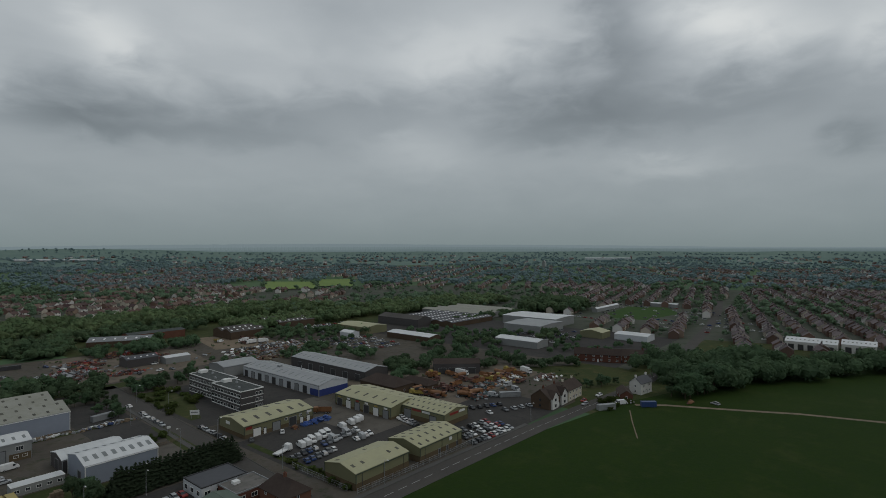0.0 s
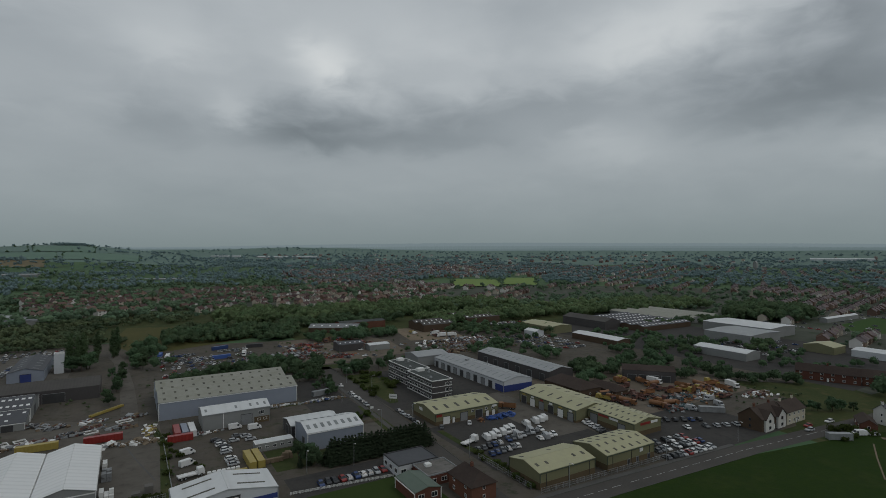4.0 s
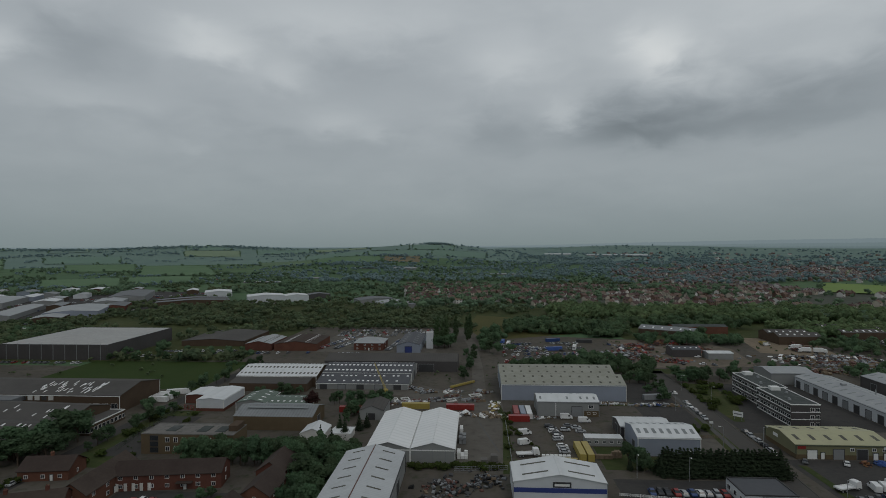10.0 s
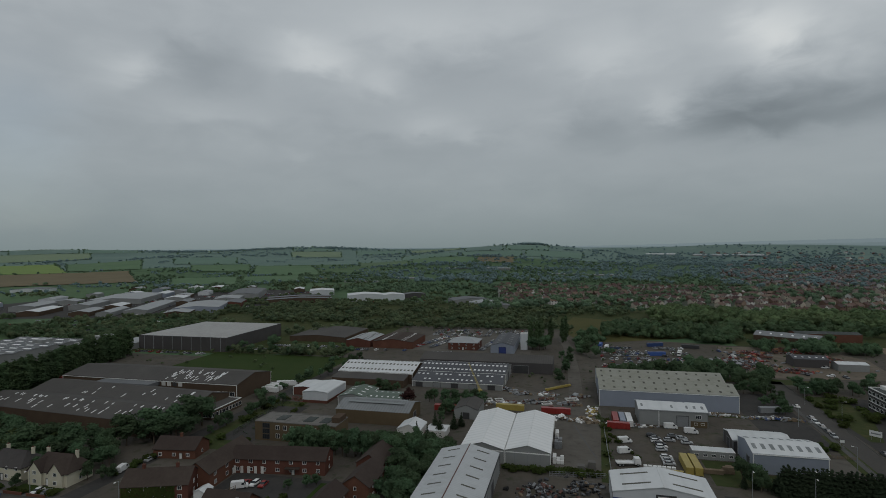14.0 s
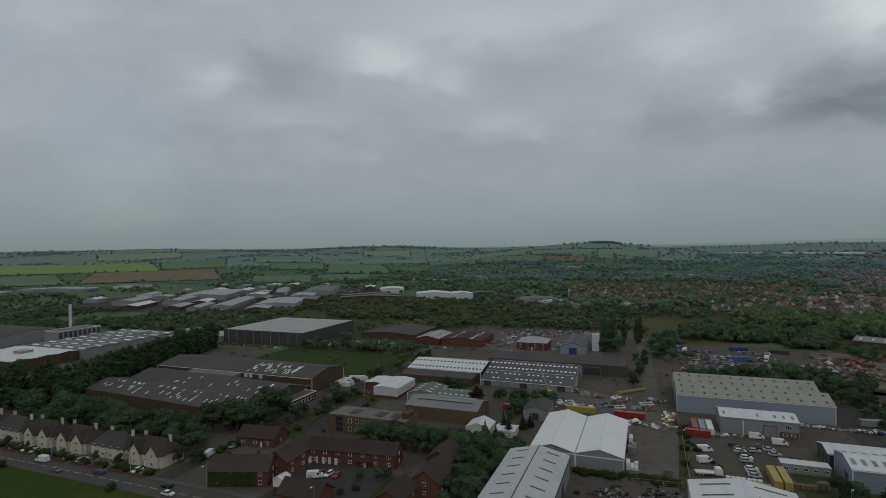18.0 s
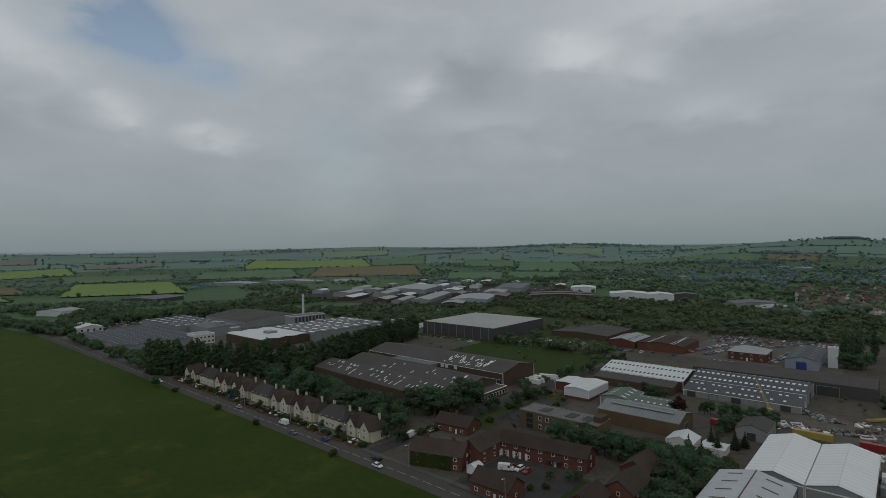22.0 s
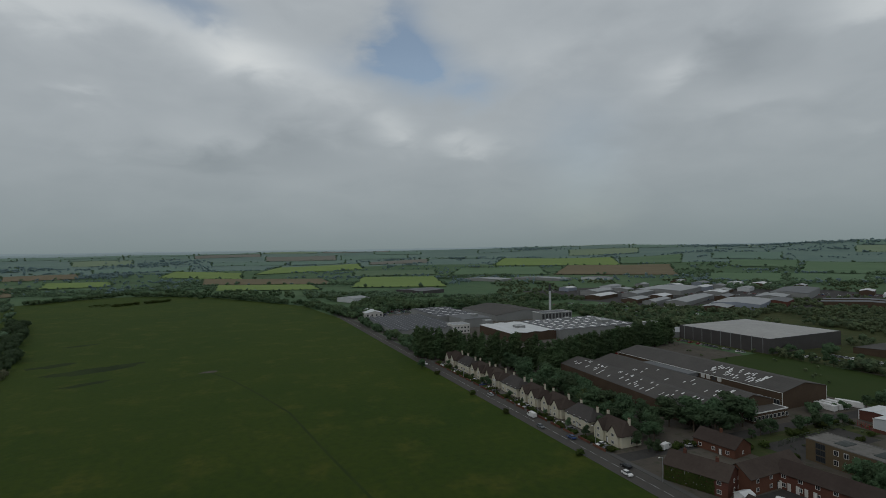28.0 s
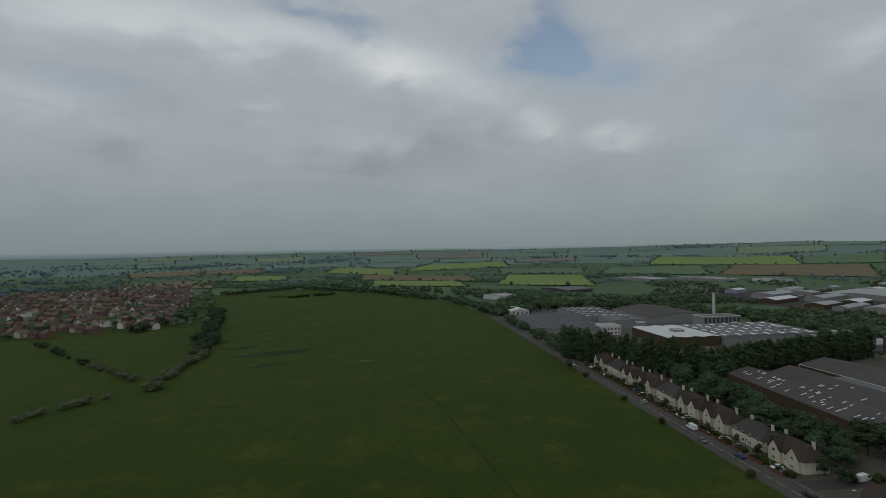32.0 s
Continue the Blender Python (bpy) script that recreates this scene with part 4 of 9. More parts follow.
def plant(models, x, y, h, wide=1.0, group=""):
    m = tree_rng.choice(models)
    k = h / HEIGHTS[m.name]
    t = copy_thing(m, pose(x, y, 0, 0, 0, tree_rng.uniform(0, 360)) @ Matrix.Diagonal((k * wide, k * wide, k, 1)))
    if group:
        t["group"] = group
    return t


def belt(models, x0, y0, x1, y1, width, n, h0, h1, wide=1.0, group=""):
    """Trees along a strip of ground."""
    d = Vector((x1 - x0, y1 - y0))
    o = Vector((-d.y, d.x)).normalized()
    for i in range(n):
        p = Vector((x0, y0)) + d * ((i + tree_rng.random()) / n) + o * tree_rng.uniform(-width / 2, width / 2)
        plant(models, p.x, p.y, tree_rng.uniform(h0, h1), wide * tree_rng.uniform(0.85, 1.2), group)


def wood(name, label, leaf, spots, cards=34, size=1.5):
    """Many far trees in one mesh. spots: (x, y, height)."""
    rs = np.random.RandomState(len(spots))
    sp = np.array([(x, y, ground_z(x, y), h) for x, y, h in spots])
    n = len(sp)
    L = 4
    h = np.repeat(sp[:, 3], L)
    r = h * rs.uniform(0.22, 0.4, n * L)
    c = np.repeat(sp[:, :3], L, axis=0)
    c[:, 0] += rs.uniform(-0.3, 0.3, n * L) * h
    c[:, 1] += rs.uniform(-0.3, 0.3, n * L) * h
    c[:, 2] += rs.uniform(0.35, 0.66, n * L) * h
    # inner masses
    unit = [(0.0, 0.0, 0.85)]
    for b_, o in ((0.35, 0.5), (-0.5, 1.0)):
        for j in range(5):
            t = 2 * math.pi * (j + o) / 5
            rr = math.sqrt(1 - b_ * b_) * 0.85
            unit.append((rr * math.cos(t), rr * math.sin(t), b_ * 0.85))
    unit = np.array(unit) * (1, 1, 0.9)
    core = (c[:, None, :] + unit[None] * r[:, None, None] * rs.uniform(0.88, 1.1, (n * L, 11, 1))).reshape(-1, 3)
    tri = []
    for j in range(5):
        q = (j + 1) % 5
        tri += [(0, 1 + j, 1 + q), (1 + j, 6 + j, 1 + q), (1 + q, 6 + j, 6 + q)]
    tri = (np.array(tri)[None] + (np.arange(n * L) * 11)[:, None, None]).reshape(-1, 3)
    # leaf clumps: bent quads turned outwards and sideways
    k = max(4, cards // L)
    m = n * L * k
    v = rs.normal(size=(m, 3))
    v /= np.linalg.norm(v, axis=1)[:, None]
    rad = np.repeat(r, k)[:, None] * np.array((1, 1, 0.9))
    p = np.repeat(c, k, axis=0) + v * rad * rs.uniform(0.7, 1.1, (m, 1))
    nn = v + rs.normal(0, 0.34, (m, 3)) + (0, 0, 0.35)
    nn /= np.linalg.norm(nn, axis=1)[:, None]
    s = np.cross(nn, rs.normal(size=(m, 3)))
    s /= np.linalg.norm(s, axis=1)[:, None]
    t = np.cross(nn, s)
    sz = np.repeat(h, k) * size / 12
    w = (sz * rs.uniform(0.6, 1.3, m))[:, None]
    l = (sz * rs.uniform(0.6, 1.3, m))[:, None]
    quad = np.stack((p - s * w - nn * w * 0.3, p + t * l, p + s * w - nn * w * 0.3, p - t * l * 0.8), axis=1).reshape(-1, 3)
    i = len(core) + np.arange(m) * 4
    cards_ = np.stack((np.stack((i, i + 3, i + 1), 1), np.stack((i + 3, i + 2, i + 1), 1)), axis=1).reshape(-1, 3)
    me = mesh_from(name, np.concatenate((core, quad)).tolist(), np.concatenate((tri, cards_)).tolist(), [leaf])
    tagged(new(name, me), label, "trees", kind="stuff")


def grove(name, label, leaf, strips, cards=110, size=1.0):
    """A stand of trees too many to count. strips: (x0, y0, x1, y1, width, number, lowest, highest)."""
    rng = random.Random(name)
    spots = []
    for st in strips:
        spots += strip_spots(rng, *st)
    wood(name, label, leaf, spots, cards, size)


def strip_spots(rng, x0, y0, x1, y1, width, n, h0, h1):
    d = Vector((x1 - x0, y1 - y0))
    o = Vector((-d.y, d.x)).normalized()
    out = []
    for i in range(n):
        p = Vector((x0, y0)) + d * rng.random() + o * rng.uniform(-width / 2, width / 2)
        out.append((p.x, p.y, rng.uniform(h0, h1)))
    return out


def polar(a, d):
    """A place by its bearing from the camera (degrees left of +y) and distance."""
    return -d * math.sin(radians(a)), d * math.cos(radians(a))


# ---------------------------------------------------------------- vehicles


def wheel_mesh(r, w):
    bm = bmesh.new()
    n = 12
    rings = []
    for y, rr in ((-w / 2, r * 0.6), (-w / 2, r), (w / 2, r), (w / 2, r * 0.6)):
        rings.append([bm.verts.new((rr * math.cos(2 * math.pi * k / n), y, rr * math.sin(2 * math.pi * k / n))) for k in range(n)])
    for i in range(3):
        for k in range(n):
            bm.faces.new((rings[i][k], rings[i][(k + 1) % n], rings[i + 1][(k + 1) % n], rings[i + 1][k]))
    for r_ in (rings[0], rings[3][::-1]):
        bm.faces.new(r_).material_index = 1
    bmesh.ops.recalc_face_normals(bm, faces=bm.faces[:])
    me = bpy.data.meshes.new("wheel")
    bm.to_mesh(me)
    bm.free()
    me.materials.append(RUBBER)
    me.materials.append(STEEL)
    return me


WHEEL = wheel_mesh(0.32, 0.2)
BIG_WHEEL = wheel_mesh(0.5, 0.3)


def wheels(root, xs, half, me=WHEEL, r=0.32):
    for x in xs:
        for y in (-half, half):
            o = new("wheel", me)
            o.parent = root
            o.location = (x, y, r)


def hull(bm, side, half, tuck, mi=0):
    """A body from its side outline (x, z), with the sides drawn in by tuck above its waist."""
    mid = sorted(z for _, z in side)[len(side) // 2]
    a = [bm.verts.new((x, -half + (tuck if z > mid + 0.05 else 0), z)) for x, z in side]
    b = [bm.verts.new((x, half - (tuck if z > mid + 0.05 else 0), z)) for x, z in side]
    bm.faces.new(a).material_index = mi
    bm.faces.new(b[::-1]).material_index = mi
    for i in range(len(side)):
        j = (i + 1) % len(side)
        bm.faces.new((a[j], a[i], b[i], b[j])).material_index = mi
    bmesh.ops.recalc_face_normals(bm, faces=bm.faces[:])


def frustum(bm, x0, x1, y, z0, X0, X1, Y, z1):
    v = [bm.verts.new(c) for c in ((x0, -y, z0), (x1, -y, z0), (x1, y, z0), (x0, y, z0), (X0, -Y, z1), (X1, -Y, z1), (X1, Y, z1), (X0, Y, z1))]
    for f in ((3, 2, 1, 0), (4, 5, 6, 7), (0, 1, 5, 4), (1, 2, 6, 5), (2, 3, 7, 6), (3, 0, 4, 7)):
        bm.faces.new([v[i] for i in f])


def lamps(root, xf, xb, y, z):
    for yy in (-y, y):
        part("headlight", box_bm(xf - 0.06, yy - 0.18, z, xf + 0.03, yy + 0.18, z + 0.15), SKYLIGHT_WHITE, root)
        part("tail_light", box_bm(xb - 0.03, yy - 0.12, z + 0.1, xb + 0.06, yy + 0.12, z + 0.35), P_RED, root)


def car_model(colour, label, kind=0):
    root = empty("car", 0, 0, -500, 0, label, "car")
    bm = bmesh.new()
    hull(bm, [(-2.05, 0.28), (-2.1, 0.6), (-2.0, 0.88), (-1.1, 0.95), (1.0, 0.93), (1.85, 0.8), (2.1, 0.62), (2.08, 0.28)], 0.87, 0.06)
    part("body", bm, colour, root)
    bm = bmesh.new()
    tail = -1.95 if kind else -1.55
    frustum(bm, tail, 1.05, 0.8, 0.92, tail + 0.35, 0.25, 0.63, 1.4)
    part("cabin_glass", bm, GLASS, root)
    bm = bmesh.new()
    frustum(bm, tail + 0.3, 0.32, 0.65, 1.38, tail + 0.45, 0.2, 0.56, 1.46)
    part("car_roof", bm, colour, root)
    wheels(root, (-1.3, 1.3), 0.8)
    return root


def van_model(colour, label):
    root = empty("van", 0, 0, -500, 0, label, "van")
    bm = bmesh.new()
    hull(bm, [(-2.6, 0.35), (-2.65, 1.2), (-2.6, 2.15), (-2.4, 2.3), (1.1, 2.3), (1.35, 2.15), (2.0, 1.3), (2.6, 1.1), (2.7, 0.8), (2.68, 0.35)], 0.98, 0.1)
    part("body", bm, colour, root)
    bm = bmesh.new()
    frustum(bm, 1.42, 2.0, 0.86, 1.32, 1.36, 1.5, 0.8, 2.05)
    part("windscreen", bm, GLASS, root)
    part("side_window", box_bm(0.75, -0.99, 1.3, 1.5, 0.99, 1.95), GLASS, root)
    wheels(root, (-1.6, 1.75), 0.88)
    return root


def lorry_model(colour, label, load, name="lorry", tall=2.5, length=6.0):
    root = empty(name, 0, 0, -500, 0, label, "lorry")
    bm = bmesh.new()
    hull(bm, [(3.2, 0.6), (3.2, 2.6), (3.4, 2.8), (5.0, 2.8), (5.25, 1.7), (5.3, 0.6)], 1.2, 0.08)
    part("cab", bm, colour, root)
    part("windscreen", box_bm(5.0, -1.05, 1.75, 5.28, 1.05, 2.5, taper=0.04), GLASS, root)
    part("chassis", box_bm(-length + 3, -0.5, 0.6, 3.2, 0.5, 0.95), DARK, root)
    bm = bmesh.new()
    if load == "tank":
        n = 12
        ends = [[bm.verts.new((x, 1.15 * math.cos(6.2832 * k / n), 2.1 + 1.1 * math.sin(6.2832 * k / n))) for k in range(n)] for x in (-length + 3, 2.9)]
        for k in range(n):
            bm.faces.new((ends[0][k], ends[0][(k + 1) % n], ends[1][(k + 1) % n], ends[1][k]))
        bm.faces.new(ends[0]), bm.faces.new(ends[1])
        bmesh.ops.recalc_face_normals(bm, faces=bm.faces[:])
    elif load == "tipper":
        x0 = -length + 3
        add_box(bm, x0, -1.2, 0.95, 2.9, 1.2, 1.1)
        add_box(bm, x0, -1.25, 1.1, 2.9, -1.15, tall)
        add_box(bm, x0, 1.15, 1.1, 2.9, 1.25, tall)
        add_box(bm, 2.8, -1.15, 1.1, 2.9, 1.15, tall + 0.2)
        add_box(bm, x0, -1.15, 1.1, x0 + 0.1, 1.15, tall)
    else:
        add_box(bm, -length + 3, -1.22, 0.96, 2.9, 1.22, 0.96 + tall)
    part("load_body", bm, colour, root)
    wheels(root, (-length + 4, -length + 5.2, 4.2), 1.05, BIG_WHEEL, 0.5)
    return root


CARS = [car_model(P_WHITE, "white hatchback car parked on the tarmac"), car_model(P_SILVER, "silver car parked on the tarmac", 1), car_model(P_GREY, "dark grey car parked on the tarmac"),
        car_model(P_BLACK, "black car parked on the tarmac", 1), car_model(P_BLUE, "dark blue car parked on the tarmac"), car_model(P_RED, "red car parked on the tarmac"),
        car_model(P_WHITE, "white estate car parked on the tarmac", 1), car_model(P_SILVER, "silver hatchback car parked on the tarmac")]
VANS = [van_model(P_WHITE, "white panel van parked on tarmac"), van_model(P_SILVER, "silver panel van parked on tarmac")]
WHITE_VAN = VANS[:1]
LORRIES = [lorry_model(P_ORANGE, "orange tipper lorry with worn paint", "tipper"), lorry_model(P_RUST, "rusty red flatbed lorry in the yard", "tipper", tall=1.5),
           lorry_model(P_WHITE, "white box lorry in a yard", "box"), lorry_model(P_YELLOW, "yellow plant lorry in the yard", "tipper", tall=1.9),
           lorry_model(P_ORANGE, "orange tank lorry in the yard", "tank"), lorry_model(P_TEAL, "teal and grey skip lorry", "tipper", tall=1.6), lorry_model(P_WHITE, "white lorry with a low load bed", "tipper", tall=1.4)]
CARS += [CARS[0], CARS[1], CARS[2], CARS[3], CARS[6], CARS[7], CARS[0], CARS[2]]
car_rng = random.Random(11)


def park(models, x, y, rot, jitter=4, z=0.06):
    return copy_thing(car_rng.choice(models), pose(x, y, z, 0, 0, rot + car_rng.uniform(-jitter, jitter)))


def car_row(x0, y0, x1, y1, n, rot, models=None, gaps=0.12, vans=0.0):
    for i in range(n):
        if car_rng.random() < gaps:
            continue
        t = (i + 0.5) / n
        ms = VANS if car_rng.random() < vans else (models or CARS)
        park(ms, x0 + (x1 - x0) * t + car_rng.uniform(-0.2, 0.2), y0 + (y1 - y0) * t + car_rng.uniform(-0.2, 0.2), rot + (180 if car_rng.random() < 0.4 else 0))


def lorry_yard(x0, x1, y0, y1, n, models=None):
    for _ in range(n):
        park(models or LORRIES, car_rng.uniform(x0, x1), car_rng.uniform(y0, y1), car_rng.choice((0, 90, 180, 270)), 20, 0.08)


def far_cars(name, label, spots):
    """Cars too far off to tell apart, in one mesh. spots: (x, y, degrees)."""
    verts, faces, mi = [], [], []
    for x, y, deg in spots:
        c, s = math.cos(radians(deg)), math.sin(radians(deg))
        col = car_rng.choice((0, 0, 1, 1, 1, 2, 2, 2, 2, 4, 3))
        for (x0, x1, w0, z0, X0, X1, w1, z1, m) in ((-2.1, 2.1, 0.87, 0.25, -2.0, 2.0, 0.85, 0.9, col), (-1.6, 1.0, 0.8, 0.9, -1.2, 0.3, 0.62, 1.42, 5), (-1.2, 0.3, 0.62, 1.42, -1.1, 0.2, 0.55, 1.48, col)):
            i = len(verts)
            for u, v, z in ((x0, -w0, z0), (x1, -w0, z0), (x1, w0, z0), (x0, w0, z0), (X0, -w1, z1), (X1, -w1, z1), (X1, w1, z1), (X0, w1, z1)):
                verts.append((x + u * c - v * s, y + u * s + v * c, z))
            for f in ((4, 5, 6, 7), (0, 1, 5, 4), (1, 2, 6, 5), (2, 3, 7, 6), (3, 0, 4, 7)):
                faces.append(tuple(i + k for k in f))
                mi.append(m)
    me = mesh_from(name, verts, faces, [P_WHITE, P_SILVER, P_GREY, P_RED, P_BLUE, GLASS], mi)
    tagged(new(name, me), label, "cars", kind="stuff")


def row_spots(x0, y0, x1, y1, n, deg, gaps=0.15):
    return [(x0 + (x1 - x0) * (i + 0.5) / n, y0 + (y1 - y0) * (i + 0.5) / n, deg + car_rng.uniform(-4, 4)) for i in range(n) if car_rng.random() > gaps]


def ivy(root, x0, x1, y, z0, z1, n):
    """Climbing leaves spread over a wall that faces -y."""
    rng = random.Random(n)
    verts, faces = [], []
    for _ in range(n):
        x, z = rng.uniform(x0, x1), z0 + (z1 - z0) * rng.random() ** 1.3
        s = rng.uniform(0.15, 0.35)
        i = len(verts)
        o = rng.uniform(0.05, 0.3)
        verts += [(x - s, y - o, z), (x, y - o - 0.08, z - s), (x + s, y - o, z), (x, y - o - 0.05, z + s)]
        faces += [(i, i + 1, i + 3), (i + 1, i + 2, i + 3)]
    ob = new("ivy", mesh_from("ivy", verts, faces, [LEAF_HEDGE]))
    ob.parent = root
    ob["label"] = "dense green ivy on the brick front"


def drop_models():
    """The models themselves go; only their copies stand in the place."""
    for m in dict.fromkeys(MODELS + CARS + VANS + LORRIES):
        for o in list(m.children_recursive) + [m]:
            bpy.data.objects.remove(o)

# ---------------------------------------------------------------- roads and yards


def ribbon(name, pts, width, material, z, label="", kind="structure", category="road", thick=0.0, side=0.0):
    """A strip along the line pts, of one width, shifted sideways by side."""
    bm = bmesh.new()
    rows = []
    for i, (x, y) in enumerate(pts):
        p, q = Vector(pts[max(0, i - 1)]), Vector(pts[min(len(pts) - 1, i + 1)])
        n = Vector((-(q - p).y, (q - p).x)).normalized()
        c = Vector((x, y)) + n * side
        row = [(c - n * width / 2, z), (c + n * width / 2, z)]
        if thick:
            row = [(c - n * width / 2, z - thick)] + row + [(c + n * width / 2, z - thick)]
        rows.append([bm.verts.new((v.x, v.y, h)) for v, h in row])
    for a, b in zip(rows, rows[1:]):
        for k in range(len(a) - 1):
            bm.faces.new((a[k], b[k], b[k + 1], a[k + 1]))
    bmesh.ops.recalc_face_normals(bm, faces=bm.faces[:])
    if sum(f.normal.z for f in bm.faces) < 0:
        bmesh.ops.reverse_faces(bm, faces=bm.faces[:])
    return tagged(finish(name, bm, material), label, category, kind=kind)


MAIN = [(-760, 128), (-620, 126), (-420, 125), (-240, 125), (-120, 125), (-40, 123), (60, 120), (140, 116.5), (200, 113), (240, 109), (285, 104), (330, 104), (400, 109), (476, 118), (560, 128), (700, 150), (900, 190)]
SIDE = [(95, 121), (96, 135), (98, 162), (100, 188), (103, 240), (105, 285), (107, 330)]
sheet("meadow", [(-600, 121), (-760, 104), (-1007, -23), (-1120, -175), (-1000, -300), (-700, -320), (-620, -700), (500, -700), (620, -200), (480, -30), (390, 40), (290, 86), (258, 98), (200, 108.4), (140, 112), (60, 115.5), (-40, 118.5), (-120, 120.5), (-240, 120.5), (-420, 120.5)], MEADOW, 0.01, "broad green meadow")
sheet("meadow_lush", [(40, -700), (500, -700), (620, -200), (480, -30), (390, 40), (290, 86), (258, 98), (200, 108.4), (140, 112), (60, 115.5), (40, 116)], LUSH_GRASS, 0.014, "lush dark green pasture beside the main road")
sheet("estate_ground", [(-345, 130), (-100, 130), (60, 126), (245, 117), (300, 150), (420, 180), (440, 330), (250, 420), (120, 440), (-150, 500), (-200, 330), (-345, 330)], YARD, 0.01, "worn mixed yard ground of the trading estate")
sheet("rough_ground", [(230, 85), (300, 60), (420, 30), (520, -60), (560, 120), (470, 450), (300, 420), (240, 240)], ROUGH_GRASS, 0.003, "rough grass and weeds round the farmhouse and yards")
sheet("wood_floor", [(120, 440), (300, 420), (470, 450), (640, 420), (700, 600), (420, 660), (120, 640)], ROUGH_GRASS, 0.002, "rough undergrowth below the woods")
ribbon("road", MAIN, 8.6, ROAD, 0.03, "grey two-lane main road beside the meadow")
ribbon("pavement_verge", MAIN[1:9], 2.0, PAVING, 0.14, "raised footway along the main road", category="pavement", thick=0.14, side=5.4)
ribbon("kerb", MAIN[1:9], 0.2, KERB, 0.15, "stone kerb of the main road", category="kerb", thick=0.15, side=-4.45)
ribbon("road_estate", SIDE, 8.5, ROAD, 0.04, "grey estate road")
for sd in (-4.4, 4.4):
    ribbon("kerb_estate", SIDE[1:], 0.25, KERB, 0.15, "pale kerb of the estate road", category="kerb", thick=0.15, side=sd)
ribbon("pavement_estate", SIDE[1:], 1.8, PAVING, 0.13, "footway beside the estate road", category="pavement", thick=0.13, side=5.5)
ribbon("lane", [(0, 245), (1, 290), (0, 336), (-4, 414), (-8, 440)], 7, DIRTY_CONC, 0.038, "pale concrete lane between the yards")
ribbon("road_close", [(-152, 129), (-151, 160), (-151, 172), (-149, 230), (-146, 290), (-140, 345)], 7, ASPHALT, 0.035, "narrow tarmac road past the old factory")
ribbon("farm_track", [(258, 92), (267, 80), (276, 60), (285, 41), (291, 29), (303, -10), (320, -60)], 2.6, SAND, 0.03, "pale gravel track across the grass")


def dashes():
    """Centre line of the main road: 4 m marks every 6 m."""
    verts, faces = [], []
    for p, q in zip(MAIN[1:12], MAIN[2:13]):
        p, q = Vector(p), Vector(q)
        d = (q - p).normalized()
        n = Vector((-d.y, d.x)) * 0.09
        s = 0.0
        while s + 4 < (q - p).length:
            i = len(verts)
            for k, o in ((s, -n), (s + 4, -n), (s + 4, n), (s, n)):
                c = p + d * k + o
                verts.append((c.x, c.y, 0.045))
            faces.append((i, i + 1, i + 2, i + 3))
            s += 6
    tagged(new("road_marking", mesh_from("road_marking", verts, faces, [LINE])), "broken white centre line", "road marking", kind="stuff")


dashes()

rect("yard_units", 108, 166, 146, 195, ASPHALT, 0.02, "dark tarmac car park between the trading units")
rect("yard_units_concrete", 146, 168, 160, 225, DIRTY_CONC, 0.03, "concrete apron before the long units")
rect("yard_office", 108, 169, 222, 300, ASPHALT, 0.025, "tarmac yard round the office block")
rect("yard_storage", 10, 56, 183, 236, YARD, 0.022, "worn car storage yard")
rect("yard_concrete", -8, 12, 178, 262, DIRTY_CONC, 0.03, "stained concrete yard beside the white sheds")
rect("yard_steel", -80, 8, 236, 320, YARD, 0.02, "muddy steel stockyard")
rect("yard_slab", 82, 96, 190, 214, DIRTY_CONC, 0.03, "bare pale concrete slab beside the white shed")
rect("yard_tarmac", 74, 96, 222, 300, ASPHALT, 0.03, "tarmac lorry yard beside the grey shed")
sheet("grass_verge", [(110.5, 236), (115, 236), (124, 262), (128, 300), (110.5, 300)], ROUGH_GRASS, 0.06, "rough green verge beside the office")
sheet("grass_verge_road", [(91, 176), (96.2, 176), (98, 214), (99, 240), (95, 240), (93, 214)], ROUGH_GRASS, 0.06, "rough grass verge beside the estate road")
rect("grass_storage", 43.6, 57, 183, 204, ROUGH_GRASS, 0.05, "patch of rough grass beside the containers")
sheet("grass_club", [(57, 184), (80, 184), (82, 195), (57, 195)], ROUGH_GRASS, 0.045, "rough grass behind the conifer hedge")
sheet("weedy_strip", [(8.5, 178), (11.8, 178), (13.6, 232), (10, 262), (7.6, 262), (10.8, 230)], ROUGH_GRASS, 0.048, "weedy strip along the yard fence")
sheet("grass_lorry_yard", [(58, 256.5), (96, 256.5), (96, 261), (58, 261)], ROUGH_GRASS, 0.046, "strip of weeds beside the large warehouse")
sheet("scrap_hardstanding", [(96, 336), (176, 344), (186, 400), (168, 440), (104, 436)], EARTH, 0.034, "rutted earth yard among scrap heaps")
sheet("grass_scrap", [(60, 326), (128, 322), (130, 334), (60, 338)], ROUGH_GRASS, 0.04, "rough grass before the scrap yard")
sheet("stock_track", [(-34, 246), (6, 250), (6, 262), (-30, 290), (-60, 286), (-62, 276), (-38, 270)], DIRTY_CONC, 0.036, "trodden pale track through the steel yard")
rect("grass_verge_corner", 110.2, 113, 128, 190, ROUGH_GRASS, 0.06, "verge at the corner of the estate road")
rect("lawn_club", 42, 84, 122, 160, LAWN, 0.035, "green lawn behind a white rail")
rect("club_car_park", 44, 92, 160, 176, ASPHALT, 0.04, "tarmac car park")
rect("pub_car_park", 176, 236, 118, 165, ASPHALT, 0.032, "dark tarmac car park by the main road")
rect("plant_yard", 196, 296, 160, 236, EARTH, 0.036, "earthy plant yard full of lorries")
